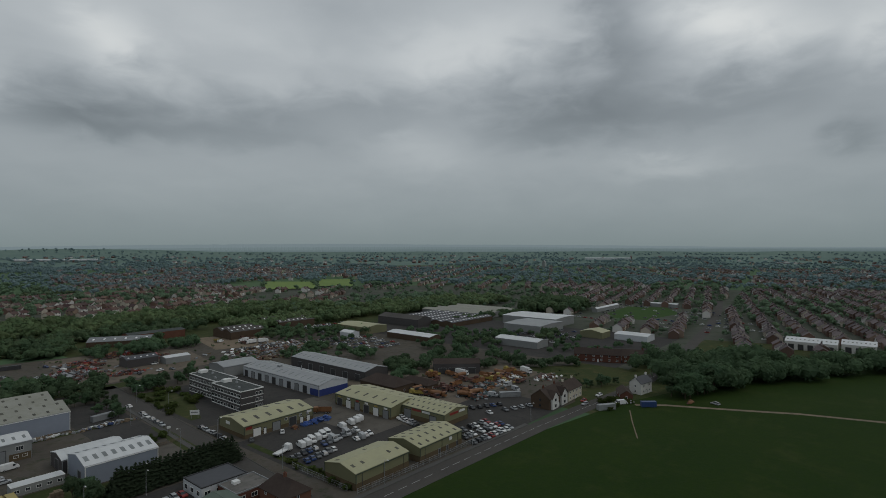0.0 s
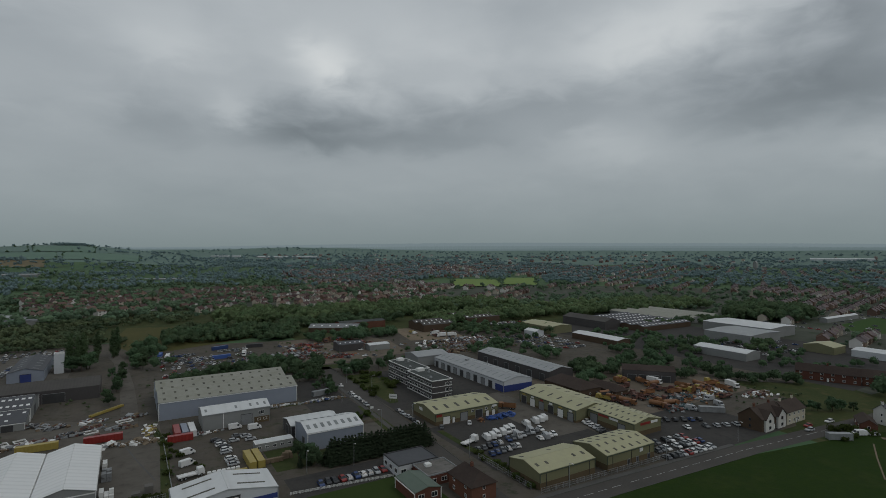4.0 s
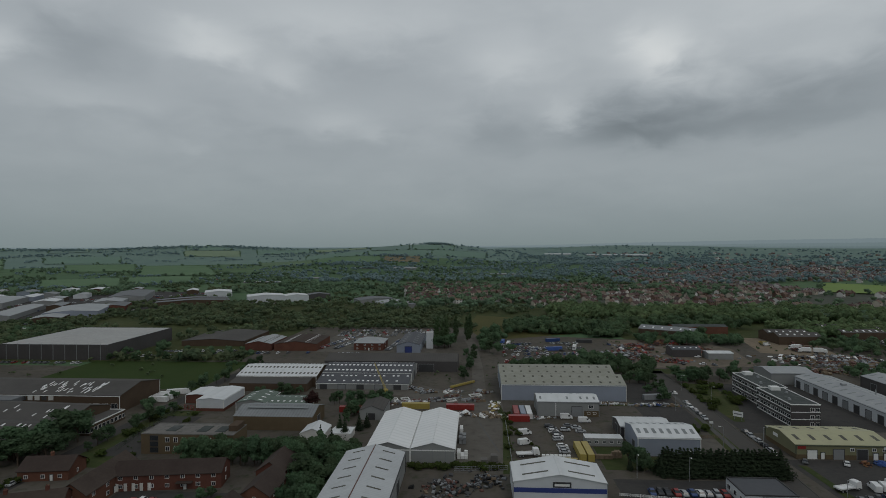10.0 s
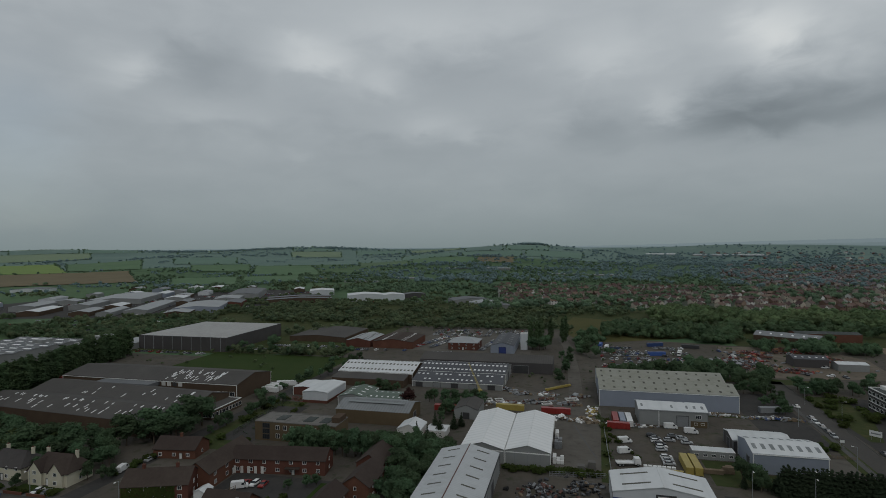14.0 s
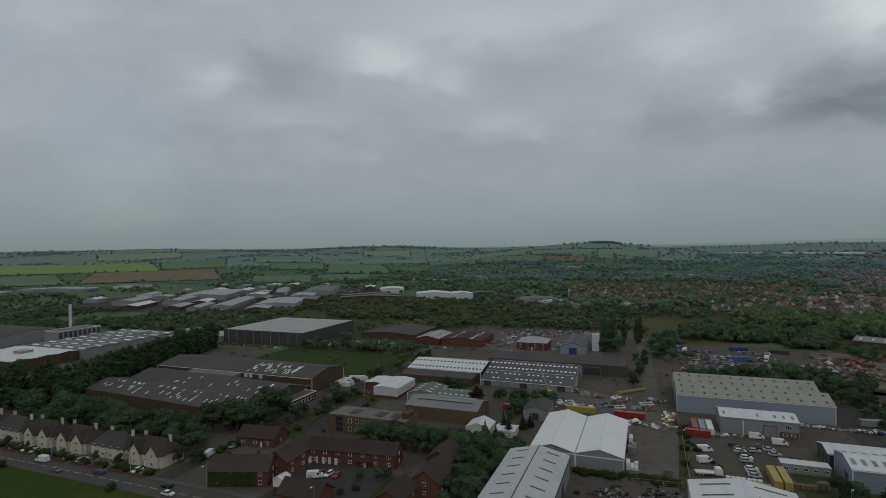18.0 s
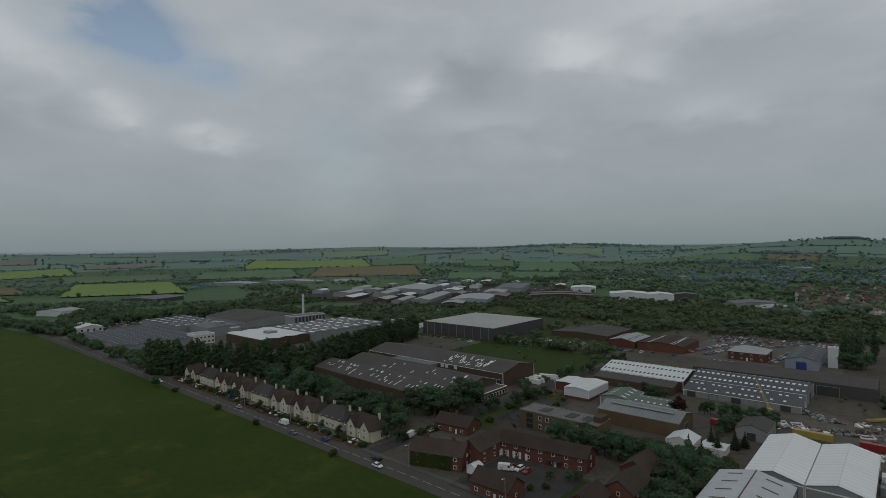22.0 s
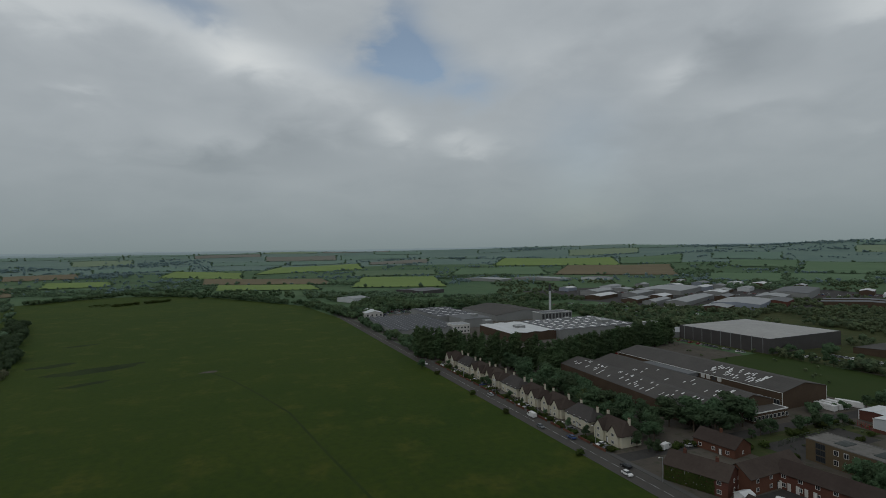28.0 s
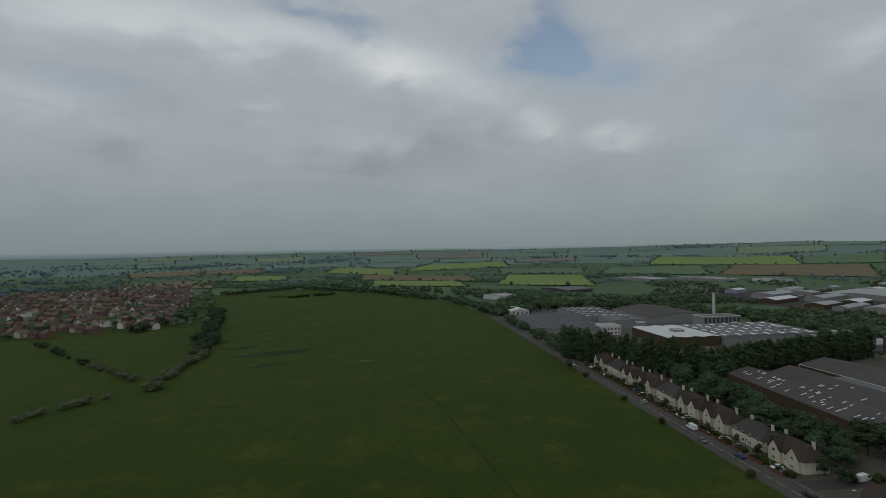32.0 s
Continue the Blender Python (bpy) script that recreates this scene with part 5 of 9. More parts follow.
sheet("paddock", [(285, 126), (330, 118), (325, 150), (292, 180)], ROUGH_GRASS, 0.05, "small rough paddock behind the cottages")
rect("grass_factory", -258, -150, 276, 345, LAWN, 0.03, "open mown grass beside the black warehouse")
rect("court", -112, -70, 128, 160, ASPHALT, 0.04, "tarmac court between brick houses")
rect("court_lawn", -80, -66, 132, 158, LAWN, 0.05, "small lawn in the brick court")
rect("verge_close", -147, -128, 176, 240, ROUGH_GRASS, 0.045, "rough verge beside the narrow road")
rect("office_car_park", -140, -124, 186, 232, ASPHALT, 0.05, "small car park with white bays")
rect("yard_north", -160, 0, 352, 500, YARD, 0.02, "worn yards north of the workshops")
rect("car_park_north", -122, -30, 380, 486, DIRTY_CONC, 0.03, "pale car park full of cars")
sheet("waste_ground", [(-345, 335), (-160, 350), (-160, 500), (20, 505), (130, 450), (300, 520), (300, 720), (-500, 720)], ROUGH_GRASS, 0.015, "scrubby waste ground")
rect("works_yard", -610, -345, 133, 345, DIRTY_CONC, 0.012, "stained concrete yards round the works")
sheet("second_estate_yard", [(-405, 600), (-500, 500), (-640, 470), (-820, 480), (-810, 650), (-560, 910), (-420, 880), (-370, 720)], ASPHALT, 0.02, "tarmac yards of the second trading estate")
sheet("dry_meadow", [(5, 440), (28, 440), (90, 470), (60, 560), (0, 590), (-12, 500)], DRY_GRASS, 0.03, "yellowed dry meadow")
sheet("scrap_yard", [(12, 340), (130, 330), (140, 420), (60, 430), (12, 430)], YARD, 0.03, "muddy vehicle scrap yard")
sheet("sand_yard", [(200, 388), (246, 372), (262, 440), (214, 452)], SAND, 0.04, "pale sandy reclamation yard")
rect("forecourt_town", 330, 470, 130, 400, ASPHALT, 0.03, "tarmac yards of the town edge")

# ---------------------------------------------------------------- trading units by the road
r, a, b = shed("trading_unit", "olive steel trading unit with pale roof and brick base", 111, 135, 127, 142.5, 5.3, 1.7, "x", wall=WALL_OLIVE, roof=ROOF_OLIVE, plinth=2.2, lights=(6, 1, 1.0, 1.6), skip=0.55, group="olive trading units")
for u in (-9.5, 0, 9.5):
    part("downpipe", box_bm(*side_box(a, b, "f", u, 0.1, 0.14, 5.1, 0.14)), DARK, r)
door(r, a, b, "b", 4, 3.6, 3.6)
r, a, b = shed("trading_unit", "olive steel trading unit with many rooflights", 140, 164, 126, 142, 5.3, 1.7, "x", wall=WALL_OLIVE, roof=ROOF_OLIVE, plinth=2.2, lights=(6, 2, 0.9, 1.7), group="olive trading units")
part("sign_board", box_bm(*side_box(a, b, "f", 5, 3.6, 1.6, 1.4, 0.12)), WHITE, r)
for u in (-1.5, 3, 9):
    door(r, a, b, "f", u, 1.0, 2.1, DARK, "side_door")
for u in (-9.5, 0, 9.5):
    part("downpipe", box_bm(*side_box(a, b, "f", u, 0.1, 0.14, 5.1, 0.14)), DARK, r)
r, a, b = shed("trading_unit_row", "long olive trading unit row with roller doors", 167, 189, 168, 206, 5.3, 1.8, "y", wall=WALL_OLIVE, roof=ROOF_OLIVE, plinth=1.0, lights=(6, 1, 1.0, 3.2), group="olive trading units")
for i in range(6):
    door(r, a, b, "l", -b + (i + 0.5) * 2 * b / 6, 3.4, 3.6, (GREY_PAINT, WHITE, DARK)[i % 3])
    part("sign_board", box_bm(*side_box(a, b, "l", -b + (i + 0.5) * 2 * b / 6, 4.0, 2.2, 0.8, 0.1)), (WHITE, P_YELLOW, WHITE, P_RED)[i % 4], r)
r, a, b = shed("trading_unit_row", "olive trading unit with signs and rooflights in rows", 174, 190.5, 143, 167.6, 5.3, 1.6, "y", wall=WALL_OLIVE, roof=ROOF_OLIVE, plinth=2.0, lights=(8, 2, 0.8, 1.4), group="olive trading units")
door(r, a, b, "l", 9, 4.0, 4.0, GREY_PAINT)
door(r, a, b, "l", -6, 3.6, 3.6, GREY_PAINT)
part("sign_board", box_bm(*side_box(a, b, "l", 3.6, 4.0, 5.4, 0.9, 0.12)), P_RED, r)
part("sign_board", box_bm(*side_box(a, b, "l", -2.0, 4.0, 4.4, 0.9, 0.12)), WHITE, r)
part("sign_board", box_bm(*side_box(a, b, "f", -1.5, 4.2, 6.0, 1.0, 0.12)), P_RED, r)
part("sign_board", box_bm(*side_box(a, b, "f", 4.0, 4.2, 4.0, 1.0, 0.12)), WHITE, r)
r, a, b = shed("trading_unit", "olive trading unit with white doors and a red sign", 113, 146, 196, 216, 5.0, 1.8, "x", wall=WALL_OLIVE, roof=ROOF_OLIVE, plinth=1.6, lights=(6, 1, 1.3, 3.6), group="olive trading units")
door(r, a, b, "f", -11, 3.4, 3.2, WHITE)
door(r, a, b, "f", -7.4, 1.2, 2.4, WHITE)
door(r, a, b, "f", -2, 3.6, 3.6, GREY_PAINT)
door(r, a, b, "f", 6, 3.6, 3.6, DARK)
for u in (10.5, 14):
    door(r, a, b, "f", u, 1.6, 2.4, WHITE)
for u in (2.6, 10, 13.5):
    window(r, a, b, "f", u, 3.0, 1.4, 1.1)
part("sign_board", box_bm(*side_box(a, b, "f", -14.6, 3.5, 2.8, 1.1, 0.12)), P_RED, r)
part("sign_board", box_bm(*side_box(a, b, "l", 3, 3.6, 3.0, 1.2, 0.12)), WHITE, r)
part("sign_board", box_bm(*side_box(a, b, "f", 14.5, 3.7, 2.4, 1.1, 0.12)), WHITE, r)

# office block: two three-storey wings stepped in plan
for x0, x1, y0, y1 in ((130, 142, 229, 256), (132.5, 144, 256.2, 285)):
    r, a, b = flat_block("office_block", "three-storey dark office block with white window bands", x0, x1, y0, y1, 9.6, CLAD_DARK, ROOF_FELT, category="office building", group="office wings")
    for k in range(3):
        window_row(r, a, b, "l", 9, 0.9 + 3.0 * k, 2.5, 1.5, frame_mat=WHITE, bars=1)
        part("white_band", box_bm(*side_box(a, b, "l", 0, 0.55 + 3.0 * k, 2 * b - 0.6, 0.3, 0.1)), WHITE, r)
        if y0 < 240:
            window_row(r, a, b, "f", 2, 0.9 + 3.0 * k, 1.6, 1.5, 1.5, 5.8)
            part("white_band", box_bm(*side_box(a, b, "f", 0, 0.45 + 3.0 * k, 2 * a - 0.4, 0.28, 0.1)), WHITE, r)
    part("plant_room", box_bm(-2, b - 5, 9.7, 2, b - 2, 11.2), WHITE, r)
    for u in (-0.5, 0.3):
        part("roof_vent", box_bm(u * a, u * b, 9.66, u * a + 1.1, u * b + 1.1, 10.5, taper=0.1), STEEL, r)

r, a, b = shed("long_workshop", "long white-roofed workshop with blue end wall", 170, 189, 223, 296, 5.6, 1.9, "y", wall=CLAD_WHITE, roof=ROOF_PALE, lights=(13, 1, 0.9, 3.6), light_mat=SKYLIGHT_GREY, trim=GREY_PAINT)
part("blue_end_panel", box_bm(*side_box(a, b, "f", 0, 0.05, 2 * a - 0.3, 3.4, 0.08)), CLAD_NAVY, r)
part("blue_side_panel", box_bm(*side_box(a, b, "l", -b + 4, 0.05, 7, 3.4, 0.09)), CLAD_NAVY, r)
for i in range(9):
    door(r, a, b, "l", -b + 12 + i * 7.2, 3.4, 3.8, GREY_PAINT if i % 2 else DARK)
part("roof_vent", box_bm(-2, 10, 6.8, 0, 12.5, 8.3, taper=0.1), STEEL, r)
part("flue", box_bm(3, -4, 6.6, 3.4, -3.6, 9.4), STEEL, r)
r, a, b = shed("long_warehouse", "long grey-roofed brown warehouse", 204, 222, 226, 296, 6.0, 2.0, "y", wall=CLAD_DARK, roof=ROOF_PALE, lights=(14, 1, 0.8, 3.0), light_mat=SKYLIGHT_GREY, trim=DARK)
for i in range(6):
    door(r, a, b, "l", -b + 6 + i * 11, 4, 4, DARK)
house("brown_office", "low brick office with a broad brown hipped roof", 203, 207, 90, 26, 15, 4.2, 3.4, BRICK_BROWN, ROOF_BROWN, hip=5, chimneys=(), front=5, storeys=1, category="office building")
house("brown_annexe", "low brick annexe with brown roof", 217, 196, 90, 20, 9, 3.0, 2.4, BRICK_BROWN, ROOF_BROWN, hip=3, chimneys=(), front=4, storeys=1, category="office building")
r, a, b = shed("storage_shed", "pale-roofed green-grey store shed", 160, 183, 300, 318, 6, 1.6, "x", wall=CLAD_GREY, roof=ROOF_PALE, trim=GREY_PAINT)
door(r, a, b, "f", 4, 4, 4)
r, a, b = shed("brown_shed", "dark brown timber shed with open front", 246, 274, 196, 212, 6.0, 1.8, "x", wall=CLAD_DARK, roof=ROOF_BROWN, rot=-47, trim=None)
for i in range(4):
    # dark slabs stand for the shade inside the open bays
    door(r, a, b, "f", -9 + i * 6, 4.6, 3.6, DARK, "open_bay")

# big blue-grey shed with twin ridges and the sheds before it
r, a, b = shed("big_warehouse", "large pale blue warehouse with lichened twin roof", 12, 72.5, 264, 308, 7.8, 2.8, "x", 2, wall=CLAD_BLUE, roof=ROOF_LICHEN, lights=(13, 2, 1.0, 1.6), light_mat=SKYLIGHT_DARK, trim=WHITE)
door(r, a, b, "l", -12, 5, 5, GREY_PAINT)
r, a, b = shed("workshop", "grey cladded workshop with white roof and a brick corner", 27, 54, 240, 254, 6.4, 1.6, "x", wall=CLAD_GREY, roof=ROOF_WHITE, lights=(9, 1, 0.9, 2.4), light_mat=SKYLIGHT_GREY, skip=0.4, trim=GREY_PAINT)
door(r, a, b, "f", 3.8, 4.4, 4.4, GREY_PAINT)
part("brick_corner", box_bm(*side_box(a, b, "f", 10.2, 0.0, 6.4, 2.6, 0.07)), BRICK_TAN, r)
for u in (9, 11.6):
    window(r, a, b, "f", u, 1.0, 1.5, 1.0)
window(r, a, b, "f", 10, 3.6, 2.2, 1.6, bars=2)
part("pipe_strip", box_bm(*side_box(a, b, "f", -5.5, 0, 0.3, 6.2, 0.12)), WHITE, r)
r, a, b = shed("white_shed", "pale blue-white shed with a low gabled roof", 58, 80, 196, 213, 6.6, 1.9, "x", wall=CLAD_BLUE, roof=ROOF_WHITE, lights=(8, 1, 1.2, 3.2), light_mat=SKYLIGHT_GREY, trim=WHITE)
door(r, a, b, "l", -3, 3.0, 3.8, DARK)
r, a, b = shed("lean_to_shed", "white-roofed dark shed behind the white one", 56.5, 76, 213.5, 226, 4.6, 1.3, "x", wall=CLAD_DARK, roof=ROOF_WHITE, trim=GREY_PAINT)
door(r, a, b, "l", 0, 3.4, 3.6, DARK)

# twin white store sheds
for x0, x1 in ((-39.5, -24), (-23.6, -8)):
    r, a, b = shed("white_store_shed", "white ribbed store shed with a low gabled front", x0, x1, 186, 227, 5.0, 2.1, "y", wall=CLAD_GREY, roof=ROOF_TENT, trim=WHITE, group="twin white sheds")
    for u in (-4.5, 0, 4.5):
        part("post", box_bm(*side_box(a, b, "f", u, 0.0, 0.2, 5.0, 0.1)), GREY_PAINT, r)
    part("front_fascia", box_bm(*side_box(a, b, "f", 0, 4.2, 2 * a - 0.4, 0.35, 0.12)), WHITE, r)
r, a, b = shed("grey_shed", "pale grey steel shed with slotted rooflights", -44.5, -24.5, 132, 178, 6.6, 2.4, "y", wall=CLAD_GREY, roof=ROOF_BRIGHT, lights=(7, 1, 0.7, 4.2), light_mat=SKYLIGHT_DARK, trim=DARK)
part("ridge_cap", box_bm(-0.16, -b, 9.1, 0.16, b, 9.24), P_RUST, r)
door(r, a, b, "r", 6, 5, 4.4, DARK)
door(r, a, b, "r", -6, 5, 4.4, DARK)
r, a, b = shed("sign_shed", "white steel shed with a dark band and a sign", 10.5, 38, 158.5, 172.5, 6.2, 2.3, "y", wall=CLAD_WHITE, roof=ROOF_WHITE, lights=(2, 1, 0.8, 8.0), light_mat=SKYLIGHT_DARK, trim=GREY_PAINT)
part("dark_band", box_bm(*side_box(a, b, "f", 0, 3.1, 2 * a - 0.3, 1.4, 0.06)), CLAD_NAVY, r)
part("sign_plate", box_bm(*side_box(a, b, "f", 0.6, 4.7, 5.4, 1.6, 0.14)), DARK, r)
part("sign_mark", box_bm(*side_box(a, b, "f", 0.6, 5.1, 4.4, 0.7, 0.18)), WHITE, r)
r, a, b = shed("small_grey_shed", "small weathered grey gabled shed", -52, -41, 231, 247, 4.2, 2.0, "y", wall=CLAD_GREY, roof=ROOF_ASB, trim=None)
door(r, a, b, "f", 0, 3, 3, DARK)
r, a, b = shed("low_white_shed", "low white-roofed lean-to shed", -70, -60, 205, 215, 2.8, 2.0, "y", wall=RENDER_WHITE, roof=ROOF_WHITE, trim=None)
shed("low_white_shed", "low flat white canopy shed", -58, -50, 206, 214, 2.6, 0.4, "x", wall=RENDER_WHITE, roof=ROOF_WHITE, trim=None)

# club house with flat roofs
r, a, b = flat_block("club_house", "low brick club with a flat black roof", 77, 92, 158, 170, 3.8, CLAD_WHITE, ROOF_DARK, category="club house", coping=DARK)
window_row(r, a, b, "f", 4, 1.0, 2.0, 1.6)
window_row(r, a, b, "l", 3, 1.0, 2.0, 1.6)
r, a, b = flat_block("club_wing", "brick wing with a patched grey flat roof", 82, 94, 147, 157.8, 3.4, BRICK, ROOF_STONE, category="club house", coping=GREY_PAINT)
window_row(r, a, b, "f", 3, 1.0, 2.0, 1.4)
part("roof_box", box_bm(-3, 1, 3.4, -1, 3, 4.3), WHITE, r)
r, a, b = shed("club_hall", "brick hall with a green roof", 73, 82, 139, 152, 3.4, 1.0, "y", wall=BRICK, roof=P_GREEN, trim=WHITE, category="club house")
window_row(r, a, b, "f", 2, 1.0, 2.0, 1.6)
window_row(r, a, b, "r", 3, 1.0, 1.8, 1.4)
house("brick_cottage", "brick house with a brown tiled roof beside the club", 92, 137, 90, 13, 9, 5.0, 3.2, BRICK, ROOF_BROWN, hip=2.5, front=2)

# workshops with rows of rooflights
r, a, b = shed("rooflight_workshop", "long workshop with a pale roof full of dark rooflights", -132.5, -88, 285, 316, 5.6, 3.0, "x", wall=BRICK_BROWN, roof=ROOF_WHITE, lights=(20, 2, 1.1, 1.9), light_mat=SKYLIGHT_DARK, trim=WHITE)
shed("brick_lean_to", "long low brick lean-to with a weathered roof", -132, -90, 275, 284.6, 4.0, 1.2, "x", shape="mono", wall=BRICK_BROWN, roof=ROOF_ASB, trim=None)
r, a, b = shed("dark_workshop", "dark slate-roofed workshop with rows of white rooflights", -86.5, -36.5, 293, 319, 6.0, 2.7, "x", wall=CLAD_GREY, roof=ROOF_DARK, lights=(21, 2, 1.3, 1.6), light_mat=SKYLIGHT_WHITE, trim=WHITE)
door(r, a, b, "r", 0, 5, 4.4, DARK)
r, a, b = shed("lower_workshop", "lower dark lean-to bay with white rooflights", -86.5, -36.8, 280.5, 292.6, 3.2, 2.5, "x", shape="mono", wall=CLAD_GREY, roof=ROOF_DARK, lights=(19, 2, 1.2, 1.3), light_mat=SKYLIGHT_WHITE, skip=0.2, trim=WHITE)
for i in range(5):
    door(r, a, b, "f", -21 + i * 10, 4, 2.6, (DARK, GREY_PAINT)[i % 2])
r, a, b = shed("long_grey_workshop", "long weathered grey workshop with an open doorway", -94, -12, 322, 347, 6.2, 2.4, "x", wall=CLAD_DARK, roof=ROOF_ASB, trim=None)
# a dark slab stands for the shade in the wide doorway
door(r, a, b, "f", 22, 9, 4.6, DARK, "open_bay")
r, a, b = shed("white_brick_unit", "white cladded unit on a red brick base", -131, -118, 240, 262, 5.4, 0.7, "y", wall=CLAD_WHITE, roof=ROOF_WHITE, plinth=1.4, plinth_mat=BRICK, trim=WHITE)
r, a, b = shed("white_brick_annexe", "low white roofed annexe on red brick", -143, -131.3, 252, 266, 4.0, 0.5, "y", wall=BRICK, roof=ROOF_WHITE, trim=WHITE)
r, a, b = shed("green_roof_shop", "low shed with a grey-green roof and rooflights", -112, -98, 240, 258, 4.2, 1.5, "y", wall=CLAD_GREY, roof=P_GREEN, lights=(4, 1, 0.9, 2.2), light_mat=SKYLIGHT_WHITE, trim=WHITE)
r, a, b = shed("low_roof_shop", "low workshop with a dull green roof", -97, -80, 238, 254, 4.0, 1.0, "x", wall=CLAD_GREY, roof=P_GREEN, lights=(6, 1, 0.9, 1.2), light_mat=SKYLIGHT_WHITE, trim=WHITE)
r, a, b = flat_block("flat_roof_office", "two-storey buff brick office with a stained flat roof", -124.5, -89.5, 189, 201, 7.4, BRICK_TAN, ROOF_STONE, category="office building", coping=ROOF_STONE, parapet=0.3)
for k in range(2):
    window_row(r, a, b, "f", 8, 1.2 + 3.3 * k, 1.6, 1.8, -9, 16.5, WHITE)
for k in range(3):
    window(r, a, b, "f", -12.5, 0.6 + 2.2 * k, 3.2, 1.9, DARK, 3)
for u in (-10, 2, 9):
    part("roof_light", box_bm(u, -3, 7.46, u + 4, 3, 7.7, taper=0.15), ROOF_FELT, r)
part("stair_tower", box_bm(14, -2, 7.3, 17.4, 4, 9.6), BRICK_BROWN, r)
r, a, b = shed("ridge_light_workshop", "brown brick workshop with a grey roof and long ridge light", -102, -68.5, 216, 234, 5.6, 2.4, "x", wall=BRICK_TAN, roof=ROOF_RIBBED, trim=None)
for sg in (-1, 1):
    part("ridge_light", box_bm(-13, -1.7 + sg * 1.9, 7.6, 13, 1.7 + sg * 1.9, 7.75), SKYLIGHT_GREY, r)
door(r, a, b, "r", 0, 4, 4, DARK)
r, a, b = shed("lean_yard_building", "low brown flat-roofed stores", -122, -104, 205, 214, 3.2, 0.4, "x", wall=BRICK_BROWN, roof=ROOF_ASB, trim=None)
for i in range(5):
    door(r, a, b, "f", -7 + i * 3.4, 2.2, 2.4, DARK)

# old factory with weathered cement roof
r, a, b = shed("old_factory", "sprawling old factory with a weathered grey roof", -268, -166, 184, 232, 6.0, 3.2, "x", 2, wall=BRICK_BROWN, roof=ROOF_ASB, rot=-4, trim=None, category="factory")
def broken_lights(root, n, x0, x1, c0, c1, z0, slope, seed, size=(1.4, 2.8)):
    rng = random.Random(seed)
    for _ in range(n):
        x, c = rng.uniform(x0, x1), rng.uniform(c0, c1)
        z = z0 + slope * c
        bm = bmesh.new()
        l = rng.uniform(*size)
        v = [bm.verts.new(p) for p in ((x, c, z), (x + 0.5, c, z), (x + 0.5, c + l, z + slope * l), (x, c + l, z + slope * l))]
        t = [bm.verts.new((p.co.x, p.co.y, p.co.z + 0.1)) for p in v]
        bm.faces.new(t)
        for i in range(4):
            bm.faces.new((v[i], v[(i + 1) % 4], t[(i + 1) % 4], t[i]))
        bmesh.ops.recalc_face_normals(bm, faces=bm.faces[:])
        part("rooflight", bm, SKYLIGHT_WHITE, root)
broken_lights(r, 26, -46, 48, -22.5, -18, 6.2 + 24 * 0.2667, 0.2667, 3)
broken_lights(r, 26, -46, 48, -14.6, -13.9, 6.2 + 24 * 0.2667, 0.2667, 8, (1.2, 1.8))
broken_lights(r, 16, -30, 48, 1, 10, 6.2, 0.2667, 4)
r, a, b = shed("old_factory_hall", "long factory hall with patched white rooflights", -274, -165, 235, 266, 8.0, 3.0, "x", 1, wall=BRICK_BROWN, roof=ROOF_ASB, trim=WHITE, category="factory")
broken_lights(r, 46, 10, 40, -14, -4.5, 8.2 + 15.5 * 0.1935, 0.1935, 5, (1.5, 4))
for i in range(9):
    part("white_panel", box_bm(*side_box(a, b, "f", -6 + i * 3.4, 5.6, 2.4, 2.3, 0.08)), (RENDER_WHITE, DARK, RENDER_WHITE)[i % 3], r)
part("clerestory", box_bm(-26, -b - 7, 5.6, 8, -b - 0.1, 7.6), ROOF_GREY, r)
window_row(r, a, b, "f", 8, 2.0, 3.0, 2.4, 20, 54)
r, a, b = flat_block("factory_office", "low brick office with white window posts", -166, -157.5, 206, 228, 4.0, BRICK_BROWN, ROOF_ASB, category="office building", coping=WHITE)
window_row(r, a, b, "r", 9, 1.0, 1.8, 1.8, frame_mat=WHITE, bars=0)
window_row(r, a, b, "f", 5, 1.0, 1.8, 1.8, frame_mat=WHITE, bars=0)

# black warehouse
r, a, b = flat_block("black_warehouse", "huge dark warehouse with a pale shallow hipped roof", -330, -252, 347, 424, 10.4, CLAD_DARK, ROOF_PALE, category="warehouse", parapet=0.25, coping=DARK)
bm = bmesh.new()
low = [bm.verts.new(p) for p in ((-a + 0.35, -b + 0.35, 10.47), (a - 0.35, -b + 0.35, 10.47), (a - 0.35, b - 0.35, 10.47), (-a + 0.35, b - 0.35, 10.47))]
top = [bm.verts.new((0, -6, 13.4)), bm.verts.new((0, 6, 13.4))]
for f in ((low[0], low[1], top[0]), (low[1], low[2], top[1], top[0]), (low[2], low[3], top[1]), (low[3], low[0], top[0], top[1])):
    bm.faces.new(f)
bmesh.ops.recalc_face_normals(bm, faces=bm.faces[:])
part("hipped_roof", bm, ROOF_WARM, r)
for i in range(9):
    part("wall_post", box_bm(*side_box(a, b, "f", -34 + i * 8.5, 0, 0.4, 11.2, 0.14)), GREY_PAINT, r)
r, a, b = shed("loading_canopy", "low pale-roofed loading canopy", -352, -331, 340, 368, 4.6, 0.8, "y", wall=CLAD_GREY, roof=ROOF_PALE, trim=None)

